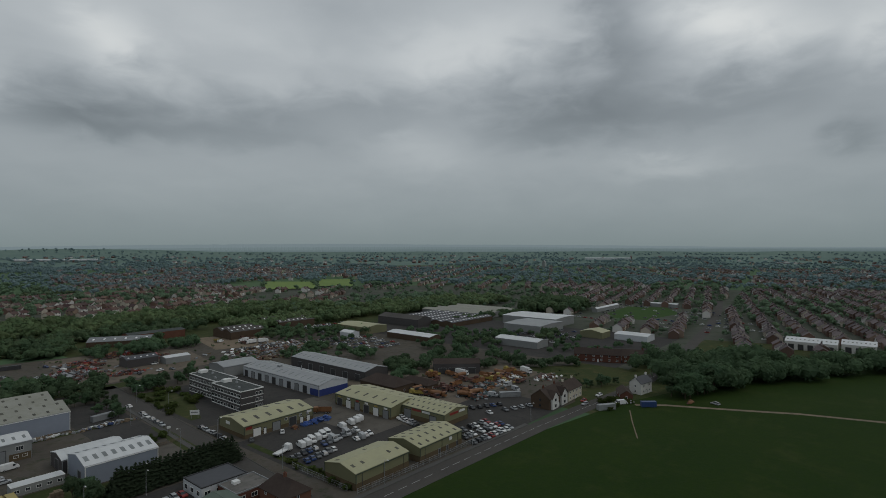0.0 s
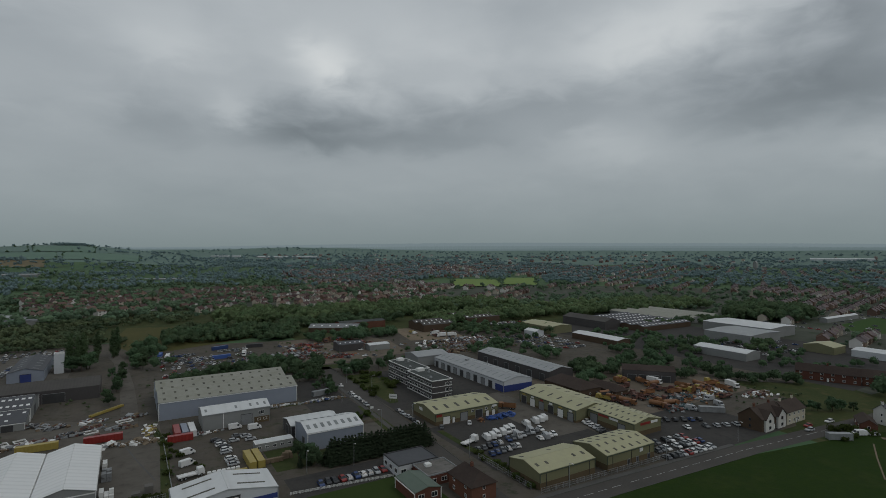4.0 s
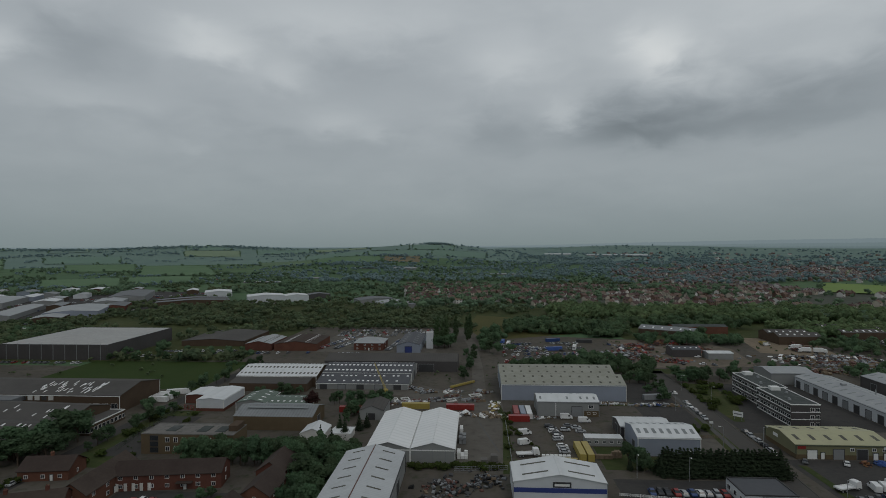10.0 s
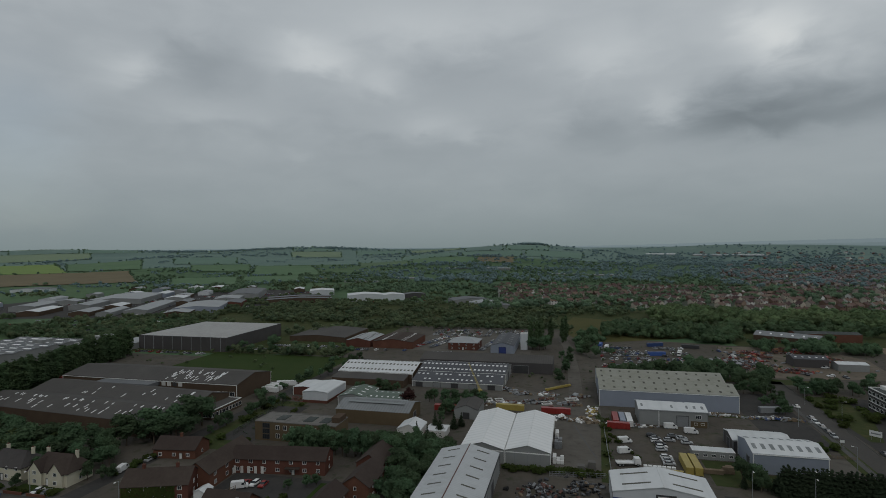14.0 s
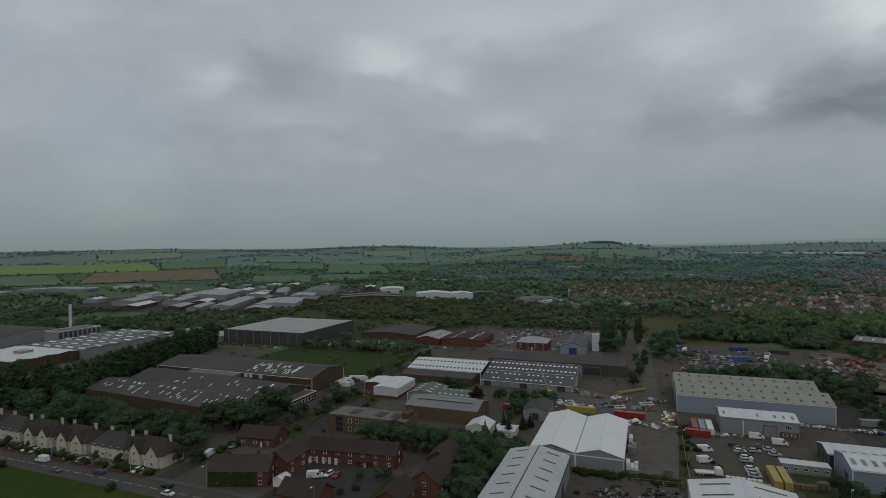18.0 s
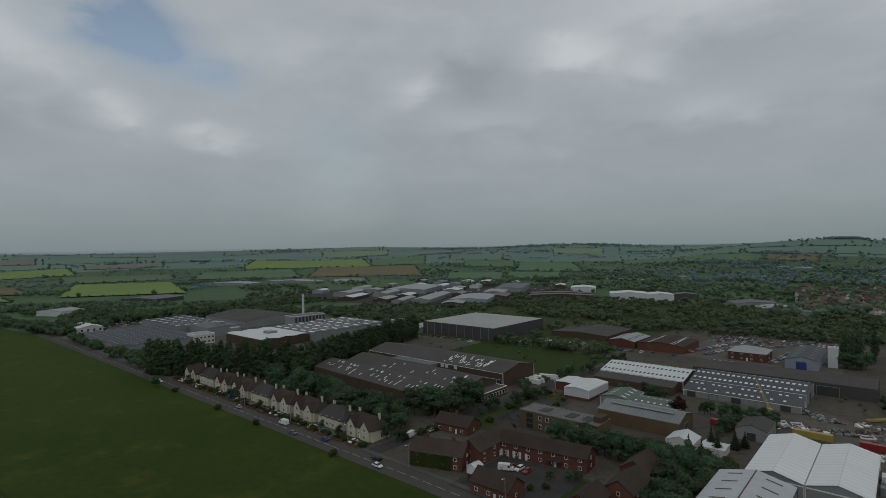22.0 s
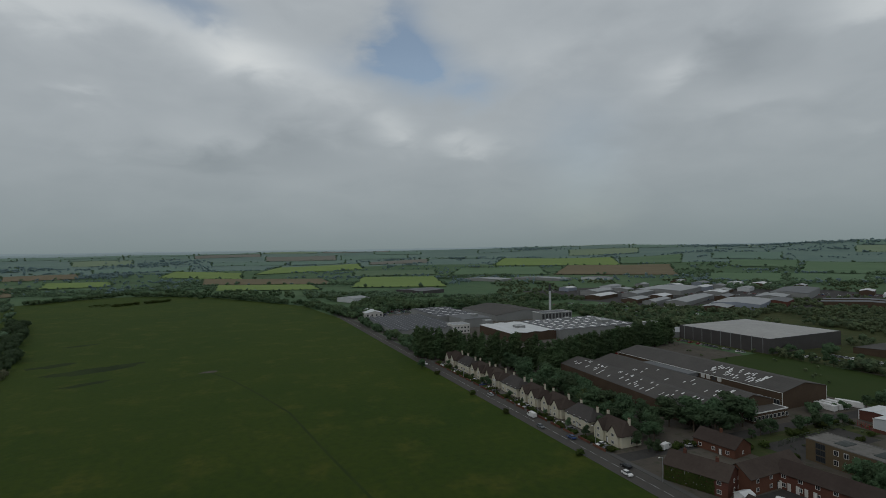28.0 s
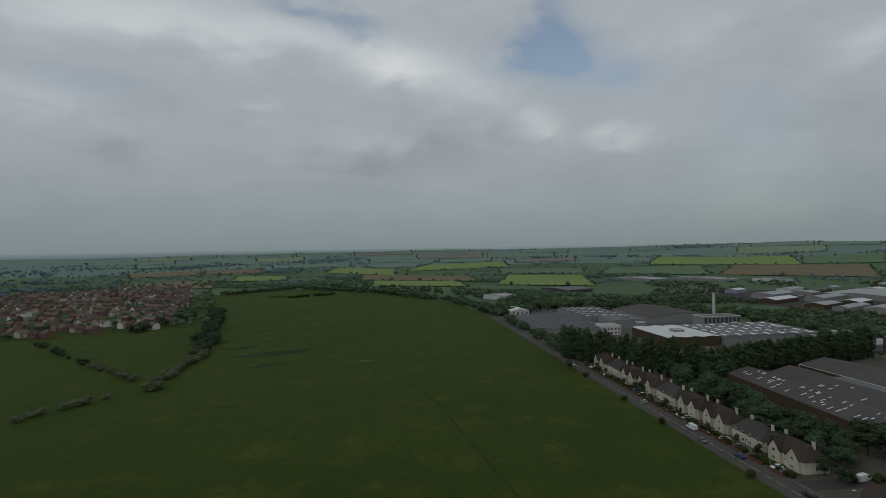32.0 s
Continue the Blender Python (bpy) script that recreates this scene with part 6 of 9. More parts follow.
# ---------------------------------------------------------------- houses
# cream semi-detached houses along the road
xs = [-167 - 19.2 * i for i in range(9)]
for i, x in enumerate(xs):
    if i % 3 == 1:
        house("semi_detached_house", "cream rendered pair of houses with a grey hipped roof", x, 142, 0, 16.5, 9.5, 4.6, 3.8, RENDER, ROOF_SLATE, hip=3.2, chimneys=((-4.5, 1.0), (7, 0.5)), front=4, group="cream houses")
    else:
        house("semi_detached_house", "cream rendered pair of gabled houses with brown tiles", x, 142, 0, 16.0, 9.5, 4.5, 4.2, RENDER, ROOF_BROWN, hip=2.6, chimneys=((-6, 0.8), (6, 0.8)), front=2, gables=2, group="cream houses")
    rect("front_garden", x - 8.6, x + 8.6, 129.8, 136.4, (LAWN, CONCRETE, YARD)[i % 3], 0.08, "small front garden", category="garden")
    for k in (-1, 1):
        bm = bmesh.new()
        add_box(bm, -3.6, -0.12, 0, 3.6, 0.12, 0.9)
        add_box(bm, -3.7, -0.17, 0.9, 3.7, 0.17, 1.0)
        w_ = finish("garden_wall", bm, BRICK)
        w_.location = (x + k * 4.6, 129.6, 0.02)
        tagged(w_, "low brick garden wall by the footway", "garden wall", "garden walls")

# brick flats round the court
r = house("ivy_house", "brick house with ivy on its front and a brown roof", -125, 139.5, 19, 19.5, 10, 5.2, 3.4, BRICK, ROOF_BROWN, chimneys=((-5, 0), (5, 0)), front=4)
ivy(r, -9.6, 6, -5, 0.3, 5.0, 1500)
house("brick_wing", "long brick wing with a brown tiled roof", -117.5, 158, 92, 25, 9, 5.2, 3.2, BRICK, ROOF_BROWN, chimneys=(), front=4, door_mat=WHITE)
r = house("brick_flats", "row of brick flats with white lower windows", -98.3, 165.5, 8, 33, 9, 5.0, 2.8, BRICK, ROOF_BROWN, chimneys=(), front=7)
for u in (-15.2, -12.6, -10.2, -7.8, -5.4):
    part("white_panel", box_bm(*side_box(17, 4.5, "f", u, 0.1, 1.0, 2.4, 0.06)), RENDER_WHITE, r)
part("porch_roof", box_bm(3, -6.2, 2.4, 8, -4.52, 2.65), ROOF_BROWN, r)
house("brick_house", "brick bungalow with a brown tiled roof", -143, 170, 8, 16, 10, 3.4, 3.0, BRICK, ROOF_BROWN, chimneys=((0, 0),), front=3, storeys=1)
house("brick_house", "low brick house with a brown roof by the road", -96.5, 133.5, 0, 14, 9, 3.6, 3.2, BRICK, ROOF_BROWN, chimneys=(), front=3, storeys=1)
house("brick_house", "brick house with a brown gabled roof beside a lawn", -66, 172, 90, 15, 9, 5.0, 3.0, BRICK, ROOF_BROWN, chimneys=(), front=2)
house("brick_house", "brick house with a plain brown gable", -64, 155, 90, 14, 9, 5.0, 3.0, BRICK, ROOF_BROWN, chimneys=(), front=2)
house("brick_house", "small brick house by the court entrance", -69, 139, 90, 12, 8, 5.0, 2.8, BRICK, ROOF_BROWN, chimneys=(), front=2)

# cottages and pub by the main road, white farmhouse
house("timbered_pub", "brick roadside pub with timbered gables and brown roof", 233, 125, 0, 18, 10, 5.2, 3.8, BRICK_BROWN, ROOF_BROWN, chimneys=((-6, 0), (5, 0)), front=4, gables=2, gable_mat=RENDER_WHITE, category="pub", frame_mat=DARK)
house("cream_cottage", "cream cottage row with a brown roof", 250, 124, 0, 15, 9, 5.4, 3.4, RENDER, ROOF_BROWN, chimneys=((-5, 0), (5, 0)), front=4)
house("white_farmhouse", "white rendered farmhouse with end chimneys", 283, 98, -10, 11, 6.5, 5.8, 2.8, RENDER_WHITE, ROOF_DARK, chimneys=((-5, 0), (5, 0)), front=2)
house("brick_outbuilding", "low brick outbuilding with a dark roof", 268, 101, 30, 12, 6, 2.8, 2.0, BRICK, ROOF_BROWN, chimneys=(), front=2, storeys=1, category="outbuilding")

# ---------------------------------------------------------------- yard clutter


def container(x, y, rot, material, label, length=12.2, z=0.05):
    root = empty("shipping_container", x, y, z, rot, label, "container", "containers")
    bm = bmesh.new()
    h, w, l = 2.6, 1.22, length / 2
    n = int(length / 0.6)
    side = []
    for i in range(n + 1):
        side.append((-l + length * i / n, w if i % 2 else w - 0.06))
    for sg in (-1, 1):
        lo = [bm.verts.new((u, sg * v, 0.12)) for u, v in side]
        hi = [bm.verts.new((u, sg * v, h)) for u, v in side]
        for i in range(n):
            bm.faces.new((lo[i], lo[i + 1], hi[i + 1], hi[i]))
    add_box(bm, -l, -w + 0.08, 0.1, l, w - 0.08, h - 0.02)
    part("body", bm, material, root)
    bm = bmesh.new()
    for a_ in (-l, l - 0.12):
        for b_ in (-w - 0.01, w - 0.11):
            add_box(bm, a_, b_, 0, a_ + 0.13, b_ + 0.13, h + 0.02)
    part("corner_frame", bm, material, root)
    for b_ in (-w / 2, w / 2):
        part("door", box_bm(l, b_ - w / 2 + 0.05, 0.15, l + 0.06, b_ + w / 2 - 0.05, h - 0.1), material, root)
    return root


def crate_stack(x, y, nx, ny, nz, size, material, label, rot=0.0, gap=0.12):
    root = empty("crate_stack", x, y, 0.05, rot, label, "crates")
    rng = random.Random(int(x * 3 + y))
    for i in range(nx):
        for j in range(ny):
            for k in range(nz if rng.random() < 0.7 else max(1, nz - 1)):
                p = (i * (size + gap), j * (size + gap), k * (size + 0.05))
                bm = bmesh.new()
                add_box(bm, p[0], p[1], p[2] + 0.12, p[0] + size, p[1] + size, p[2] + size)
                add_box(bm, p[0], p[1] + 0.1, p[2], p[0] + size, p[1] + size - 0.1, p[2] + 0.11)
                part("crate", bm, material, root)
    return root


def heap(name, label, x, y, rx, ry, n, mats, size=(0.4, 1.6), high=1.2, seed=0):
    """A heap of loose scrap, offcuts and blocks."""
    rng = random.Random(seed + int(x * 13 + y))
    bm = bmesh.new()
    for _ in range(n):
        px_, py_ = rng.gauss(0, rx * 0.5), rng.gauss(0, ry * 0.5)
        k = max(0.0, 1 - (px_ / rx) ** 2 - (py_ / ry) ** 2)
        s = [rng.uniform(*size) for _ in range(3)]
        vs = add_box(bm, -s[0] / 2, -s[1] / 2, -s[2] / 4, s[0] / 2, s[1] / 2, s[2] / 4, rng.randrange(len(mats)))
        m = pose(px_, py_, 0.15 + high * k * rng.random(), rng.uniform(-25, 25), rng.uniform(-25, 25), rng.uniform(0, 360))
        bmesh.ops.transform(bm, matrix=m, verts=vs)
    ob = finish(name, bm, None, mats=mats)
    ob.location = (x, y, 0.05)
    return tagged(ob, label, "scrap", kind="stuff")


def lamp_post(x, y, h=8.0, rot=0.0):
    root = empty("street_lamp", x, y, 0, rot, "tall grey street lamp on a post", "street lamp", "street lamps")
    bm = bmesh.new()
    tube(bm, (0, 0, 0), (0, 0, h), 0.11, 0.06, 8)
    part("pole", bm, STEEL, root)
    bm = bmesh.new()
    tube(bm, (0, 0, h - 0.05), (1.1, 0, h + 0.2), 0.05, 0.04, 6)
    part("arm", bm, STEEL, root)
    part("lantern", box_bm(1.0, -0.16, h + 0.12, 1.75, 0.16, h + 0.3, taper=0.05), WHITE, root)


def fence(x0, y0, x1, y1, h=2.0, step=3.0, material=STEEL, label="grey steel mesh fence"):
    d = Vector((x1 - x0, y1 - y0))
    l = d.length
    root = empty("fence", x0, y0, 0.02, math.degrees(math.atan2(d.y, d.x)), label, "fence")
    n = max(1, round(l / step))
    for i in range(n + 1):
        part("post", box_bm(l * i / n - 0.05, -0.05, 0, l * i / n + 0.05, 0.05, h), material, root)
    for z_ in (0.3, h * 0.55, h - 0.15):
        part("rail", box_bm(0, -0.03, z_, l, 0.03, z_ + 0.08), material, root)
    bm = bmesh.new()
    k = int(l / 0.45)
    for i in range(k):
        add_box(bm, l * i / k, -0.045, 0.1, l * i / k + 0.06, -0.035, h)
    tagged(part("palings", bm, material, root), kind="stuff")


def crane(x, y, rot):
    root = empty("mobile_crane", x, y, 0.05, rot, "yellow mobile crane with a lattice jib", "crane")
    part("carrier", box_bm(-4, -1.2, 0.7, 3, 1.2, 1.6), P_YELLOW, root)
    part("cab", box_bm(-1.5, -1.0, 1.6, 1.2, 1.0, 3.2, taper=0.12), P_YELLOW, root)
    bm = bmesh.new()
    for sy in (-0.4, 0.4):
        for sz in (0, 0.7):
            tube(bm, (0, sy, 2.6 + sz), (17, sy * 0.4, 13 + sz * 0.5), 0.09, 0.06, 5)
    for i in range(14):
        t, t2 = i / 14, (i + 1) / 14
        tube(bm, (17 * t, 0.4 - 0.24 * t, 2.6 + 10.4 * t), (17 * t2, -0.4 + 0.24 * t2, 3.2 + 10.3 * t2), 0.05, 0.05, 4)
    part("jib", bm, P_YELLOW, root)
    wheels(root, (-3, -1.6, 2), 1.05, BIG_WHEEL, 0.5)


def signboard(x, y, rot, w, h, z_, material, label, mark=None):
    root = empty("sign_board", x, y, 0.02, rot, label, "sign")
    for u in (-w * 0.35, w * 0.35):
        part("post", box_bm(u - 0.07, -0.07, 0, u + 0.07, 0.07, z_ + h), GREY_PAINT, root)
    part("panel", box_bm(-w / 2, -0.14, z_, w / 2, -0.07, z_ + h), material, root)
    if mark:
        part("lettering_bar", box_bm(-w * 0.38, -0.16, z_ + h * 0.4, w * 0.38, -0.141, z_ + h * 0.62), mark, root)


# storage yard
for x, m, l in ((37.2, P_YELLOW, "yellow shipping container in the storage yard"), (40.0, P_YELLOW, "yellow shipping container in the storage yard")):
    container(x, 196, 90, m, l, 13)
r, a, b = flat_block("portable_cabin", "long pale portable cabin", 41, 55, 205, 209.6, 3.0, CLAD_GREY, ROOF_WHITE, category="cabin", parapet=0.12)
window_row(r, a, b, "f", 5, 1.0, 1.4, 1.0)
for x, m, l in ((17.4, P_RED, "red shipping container beside the workshop"), (20.2, CLAD_BLUE, "pale blue shipping container beside the workshop"), (23.0, P_WHITE, "white shipping container beside the workshop")):
    container(x, 241, 90, m, l)
container(18, 232.5, 0, P_RED, "low red open container with scrap", 9)
for i in range(7):
    crate_stack(23 + i * 1.5, 191.6, 1, 1, 1, 1.2, WHITE, "white caged liquid tank on a pallet")
crate_stack(30, 188.8, 4, 1, 1, 1.2, P_YELLOW, "yellow crates in a short row")
crate_stack(42, 192, 4, 1, 1, 1.4, TIMBER, "stack of timber pallets in the yard")
crate_stack(48, 193, 3, 2, 2, 1.1, TIMBER, "timber crates stacked in the yard")
crate_stack(1.0, 183.5, 1, 1, 1, 2.4, CONCRETE, "large pale square block")
crate_stack(4.6, 187.3, 1, 1, 1, 2.4, CONCRETE, "large pale square block")
crate_stack(-7.2, 204, 2, 4, 2, 1.3, GREY_PAINT, "grey wrapped pallets beside the white shed")
crate_stack(-7.2, 214, 1, 4, 2, 1.3, WHITE, "white wrapped pallets beside the white shed")
crate_stack(-7.4, 189.5, 3, 3, 2, 1.2, WHITE, "white caged tanks stacked beside the shed")
park(WHITE_VAN, 39, 236.5, 0)
park(WHITE_VAN, 19, 216, 20)
for x, y in ((30, 225), (31, 222), (31, 219), (32, 216), (32, 213), (31.5, 210), (38, 226), (41, 224), (32, 203), (32, 200), (32, 197), (42, 219.5), (36, 221)):
    park(CARS[1:4] + CARS[6:8] + CARS[2:4], x, y, 5, 6)
park(LORRIES[6:], 17, 193.5, 10)
heap("scrap_heap", "loose scrap and offcuts by the fence", 24, 236.6, 10, 1.2, 70, [P_RUST, GREY_PAINT, WHITE, TIMBER], (0.4, 1.4), 1.0)
heap("rubble_row", "row of bags, pipes and boards on the verge", 62, 258.6, 10, 1.2, 90, [WHITE, STEEL, TIMBER, GREY_PAINT], (0.4, 1.8), 1.0)
heap("rubble_row", "row of bags, pipes and boards on the verge", 84, 257.6, 12, 1.4, 90, [WHITE, STEEL, TIMBER, GREY_PAINT, P_BLUE], (0.4, 1.8), 1.2)
container(86, 268, 10, GREY_PAINT, "grey container in the lorry yard", 9)
# machinery yard
heap("machine_scrap", "old machines and cut steel in a yard", -9, 166, 8, 7, 110, [DARK, DARK, P_RUST, RUBBER, P_GREY, GREY_PAINT], (0.4, 1.7), 1.1)
heap("machine_scrap", "old machines and cut steel in a yard", 3, 172, 6, 7, 90, [DARK, DARK, RUBBER, TIMBER, P_GREY], (0.4, 1.7), 1.1, 2)
heap("machine_scrap", "old machines and cut steel in a yard", -14, 152, 6, 9, 90, [P_GREY, RUBBER, DARK, P_RUST, TIMBER], (0.4, 1.8), 1.1, 4)
# steel stockyard
park(LORRIES[1:2], -6, 250, 180, 2)
container(-8, 247.4, 0, P_RED, "long red trailer body in the steel yard", 13)
container(-29, 248.6, 0, P_YELLOW, "long yellow trailer body behind the sheds", 13)
container(-57.5, 242, 0, P_RED, "red shipping container under the trees", 12.2)
crane(-47, 270, 120)
bm = bmesh.new()
for sy in (-0.5, 0.5):
    add_box(bm, -9, sy - 0.2, 0.3, 9, sy + 0.2, 1.2)
for i in range(12):
    add_box(bm, -8.8 + i * 1.55, -0.5, 0.5, -8.5 + i * 1.55, 0.5, 0.9)
ob = finish("steel_girder", bm, P_YELLOW)
ob.matrix_world = pose(-8, 291, 0.05, 0, 0, 46)
tagged(ob, "long yellow steel girder lying in the yard", "girder")
for k, (x, y) in enumerate(((-30, 258), (-20, 262), (-12, 268), (-40, 256), (-2, 262), (-26, 276), (-14, 278), (-34, 282), (2, 276), (-6, 240))):
    heap("steel_stack", "stacked steel sections and timber bearers", x, y, 4.5, 2.0, 46, [P_RUST, STEEL, GREY_PAINT, TIMBER, WHITE if k % 3 == 0 else DARK], (0.3, 2.8), 0.9, k)
for x, y, w in ((-42, 262, 5), (-36, 263, 4), (-1, 271, 6), (-13, 262, 5)):
    bm = bmesh.new()
    for q in ((-w / 2, -2, w / 2, -1.7), (-w / 2, 1.7, w / 2, 2), (-w / 2, -1.68, -w / 2 + 0.3, 1.68), (w / 2 - 0.3, -1.68, w / 2, 1.68)):
        add_box(bm, q[0], q[1], 0, q[2], q[3], 0.5)
    ob = finish("welded_stillage", bm, WHITE)
    ob.matrix_world = pose(x, y, 0.08, 0, 0, 20)
    tagged(ob, "pale welded steel frame on the ground", "steel frame")
heap("timber_pile", "pile of pale timber and boards", 4, 239, 5, 2.4, 80, [TIMBER, SAND, WHITE], (0.4, 2.4), 1.3)
heap("timber_pile", "pile of pale timber and boards", 8, 252, 2.4, 6, 80, [TIMBER, SAND, WHITE, P_YELLOW], (0.4, 2.0), 1.0)
ribbon("drain_line", [(0, 234), (3, 219), (8, 197)], 0.35, DARK, 0.05, "dark drain channel across the yard", category="drain")
# units car park
for i in range(4):
    heap("blue_frames", "heap of bright blue steel frames", 139 + i * 3.6, 191.5, 1.8, 2.2, 34, [P_BRIGHTBLUE, P_BRIGHTBLUE, P_BLUE], (0.3, 1.6), 1.6, i)
heap("orange_frames", "small heap of orange steel parts", 133.5, 191.5, 1.6, 1.6, 22, [P_ORANGE, P_RUST], (0.3, 1.2), 1.0)
park(LORRIES[:1], 155, 199, 130)
park(WHITE_VAN, 151, 214, 130)
park(WHITE_VAN, 139, 222, 120)
park(CARS, 127, 191, 60)
park(CARS, 114, 192.5, 60)
park(LORRIES[6:7], 113, 171, 15)
signboard(113, 238, -40, 4.0, 2.2, 1.6, WHITE, "large white estate sign on two posts", GREY_PAINT)
signboard(97, 227, -20, 1.4, 1.0, 2.0, WHITE, "small white road sign")
for x, y in ((112, 262), (92, 205), (106.5, 205), (106.5, 160), (91, 250), (106.5, 285)):
    lamp_post(x, y, 8, 180 if x < 100 else 0)
for x, y in ((52, 177), (70, 181), (68, 175), (120, 123.5), (165, 121.5), (205, 119), (-131, 129.5), (-165, 130), (-205, 130), (-245, 130), (-285, 130), (-90, 128.5), (-50, 128), (-10, 127), (30, 126)):
    lamp_post(x, y, 8, 270)
fence(43, 164, 76, 160, 1.0, 3.0, WHITE, "low white rail beside the lawn")
fence(109, 129, 109, 158, 2.0, 3.0)
fence(110, 125.2, 166, 123, 1.8, 3.0)
fence(-136, 191, -140, 242, 2.2, 3.0, GREEN_TRIM, "dark green palisade fence")
fence(-138, 242, -131, 240, 2.4, 2.0, P_RED, "red painted palisade gate")
fence(12, 186, 12, 228, 1.8, 3.0)
fence(-8, 179, 10, 181, 1.8, 3.0)
fence(82, 189, 96, 189, 1.8, 3.0)
fence(82, 215, 96, 215, 1.2, 3.0, TIMBER, "low post and rail fence")
fence(-111, 129.5, -104, 147, 1.8, 2.0, TIMBER, "timber garden fence with posts")
# plant yard by the pub
container(211, 190, -15, DARK, "dark open container in the plant yard", 12)
container(232, 147, -40, STEEL, "grey flat trailer beside the car park", 11)
heap("plant_scrap", "rusting plant and machine parts", 262, 168, 12, 7, 150, [P_RUST, P_ORANGE, GREY_PAINT, P_YELLOW, WHITE], (0.5, 2.4), 1.8)
heap("plant_scrap", "rusting plant and machine parts", 236, 168, 16, 8, 170, [P_RUST, P_ORANGE, GREY_PAINT, P_TEAL, DARK], (0.5, 2.4), 1.6, 3)
heap("plant_scrap", "rusting plant and machine parts", 280, 152, 10, 5, 90, [P_RUST, GREY_PAINT, WHITE, TIMBER], (0.5, 2.2), 1.2, 4)
heap("plant_scrap", "rusting plant and machine parts", 222, 158, 8, 4, 80, [P_RUST, P_TEAL, GREY_PAINT], (0.5, 2.2), 1.4, 5)
# by the farmhouse
container(259, 86, -50, P_BLUE, "dark blue container beside the track", 7)
park(WHITE_VAN, 254, 98, 150)
park(CARS[:1], 259, 95, 150)
container(242, 100, -35, STEEL, "pale grey trailer in long grass", 9)
park(CARS[1:2], 283, 62, 70)
heap("rusty_plough", "rusty farm machine in the grass", 279, 72, 3.0, 1.0, 26, [P_RUST, P_ORANGE], (0.4, 1.6), 0.9)
ribbon("field_ditch", [(248, 91), (232, 84), (213, 75)], 0.5, SAND, 0.03, "thin pale worn line across the grass", category="path")
# factory side
for y in (254, 258, 262):
    container(-158, y, 0, P_WHITE, "white trailer beside the factory", 9)
container(-156, 268, 20, P_WHITE, "white lorry trailer beside the factory", 11)
r, a, b = flat_block("red_trailer", "long red lorry trailer", -299, -285, 246, 249, 3.6, P_RED, P_RED, category="trailer", parapet=0.06, coping=P_RED)
r, a, b = flat_block("red_trailer", "long red lorry trailer", -303, -289, 268, 271, 3.6, P_RED, P_RED, category="trailer", parapet=0.06, coping=P_RED)
# scrap yards north
heap("scrap_cars", "heaped crushed cars and scrap", 100, 372, 20, 14, 260, [P_RUST, P_RUST, GREY_PAINT, DARK, STEEL], (0.8, 3.0), 2.4)
heap("scrap_cars", "heaped crushed cars and scrap", 70, 362, 14, 10, 200, [P_RUST, P_RUST, GREY_PAINT, DARK, STEEL], (0.8, 3.0), 2.2, 2)
heap("scrap_cars", "heaped crushed cars and scrap", 232, 366, 30, 12, 380, [P_RUST, WHITE, GREY_PAINT, DARK, DARK, STEEL, TIMBER], (0.8, 3.2), 2.0, 3)
heap("scrap_cars", "heaped crushed cars and scrap", 240, 350, 30, 12, 300, [STEEL, GREY_PAINT, P_RUST, TIMBER, DARK], (0.8, 3.2), 1.8, 4)
heap("rubble_bank", "banks of rubble and reclaimed timber", 200, 330, 24, 6, 200, [SAND, TIMBER, GREY_PAINT, P_RUST], (0.8, 3.0), 1.6, 5)
r, a, b = shed("scrap_shed", "dark scrap-yard shed with small rooflights", 133, 152, 371, 384, 5, 1.5, "x", wall=CLAD_DARK, roof=ROOF_DARK, lights=(5, 1, 1.0, 1.2), light_mat=SKYLIGHT_WHITE, trim=None)
r, a, b = shed("scrap_canopy", "small white-roofed canopy in the scrap yard", 154, 170, 364, 374, 4, 0.8, "x", wall=CLAD_GREY, roof=ROOF_WHITE, trim=None)
container(56, 392, 10, P_BRIGHTBLUE, "bright blue container in the scrap yard", 12)
container(20, 420, 80, P_BRIGHTBLUE, "bright blue lorry body by the lane", 10)
container(24, 412, 80, P_WHITE, "white lorry body by the lane", 10)
for k, (x, y, rx_, ry_) in enumerate(((118, 408, 12, 8), (148, 424, 14, 8), (112, 386, 9, 7), (158, 396, 10, 8), (128, 356, 10, 4))):
    heap("scrap_cars", "heaped rusty scrap and crushed cars", x, y, rx_, ry_, 130, [P_RUST, P_RUST, P_ORANGE, GREY_PAINT, DARK, P_RED], (0.8, 2.8), 2.0, 20 + k)
container(60, 428, 20, P_BLUE, "dark blue container at the scrap yard edge", 12)
container(84, 424, -10, DARK, "black container at the scrap yard edge", 12)
# loose bits about the gardens
for x, y in ((-60, 212), (-47, 236)):
    heap("yard_bits", "loose boxes and sacks by the shed", x, y, 3, 3, 30, [WHITE, GREY_PAINT, TIMBER], (0.3, 1.0), 0.6)
r, a, b = shed("conservatory", "small white garden conservatory", -113, -109, 139, 143, 2.4, 0.9, "y", wall=SKYLIGHT_WHITE, roof=ROOF_WHITE, trim=None, category="conservatory")

SCRUB_LEAF = mat("scrub_leaf", (0.0625, 0.0975, 0.0575), (0.1625, 0.1938, 0.1), 0.9, 0.3, 0.03, island=0.26, leaf=True)

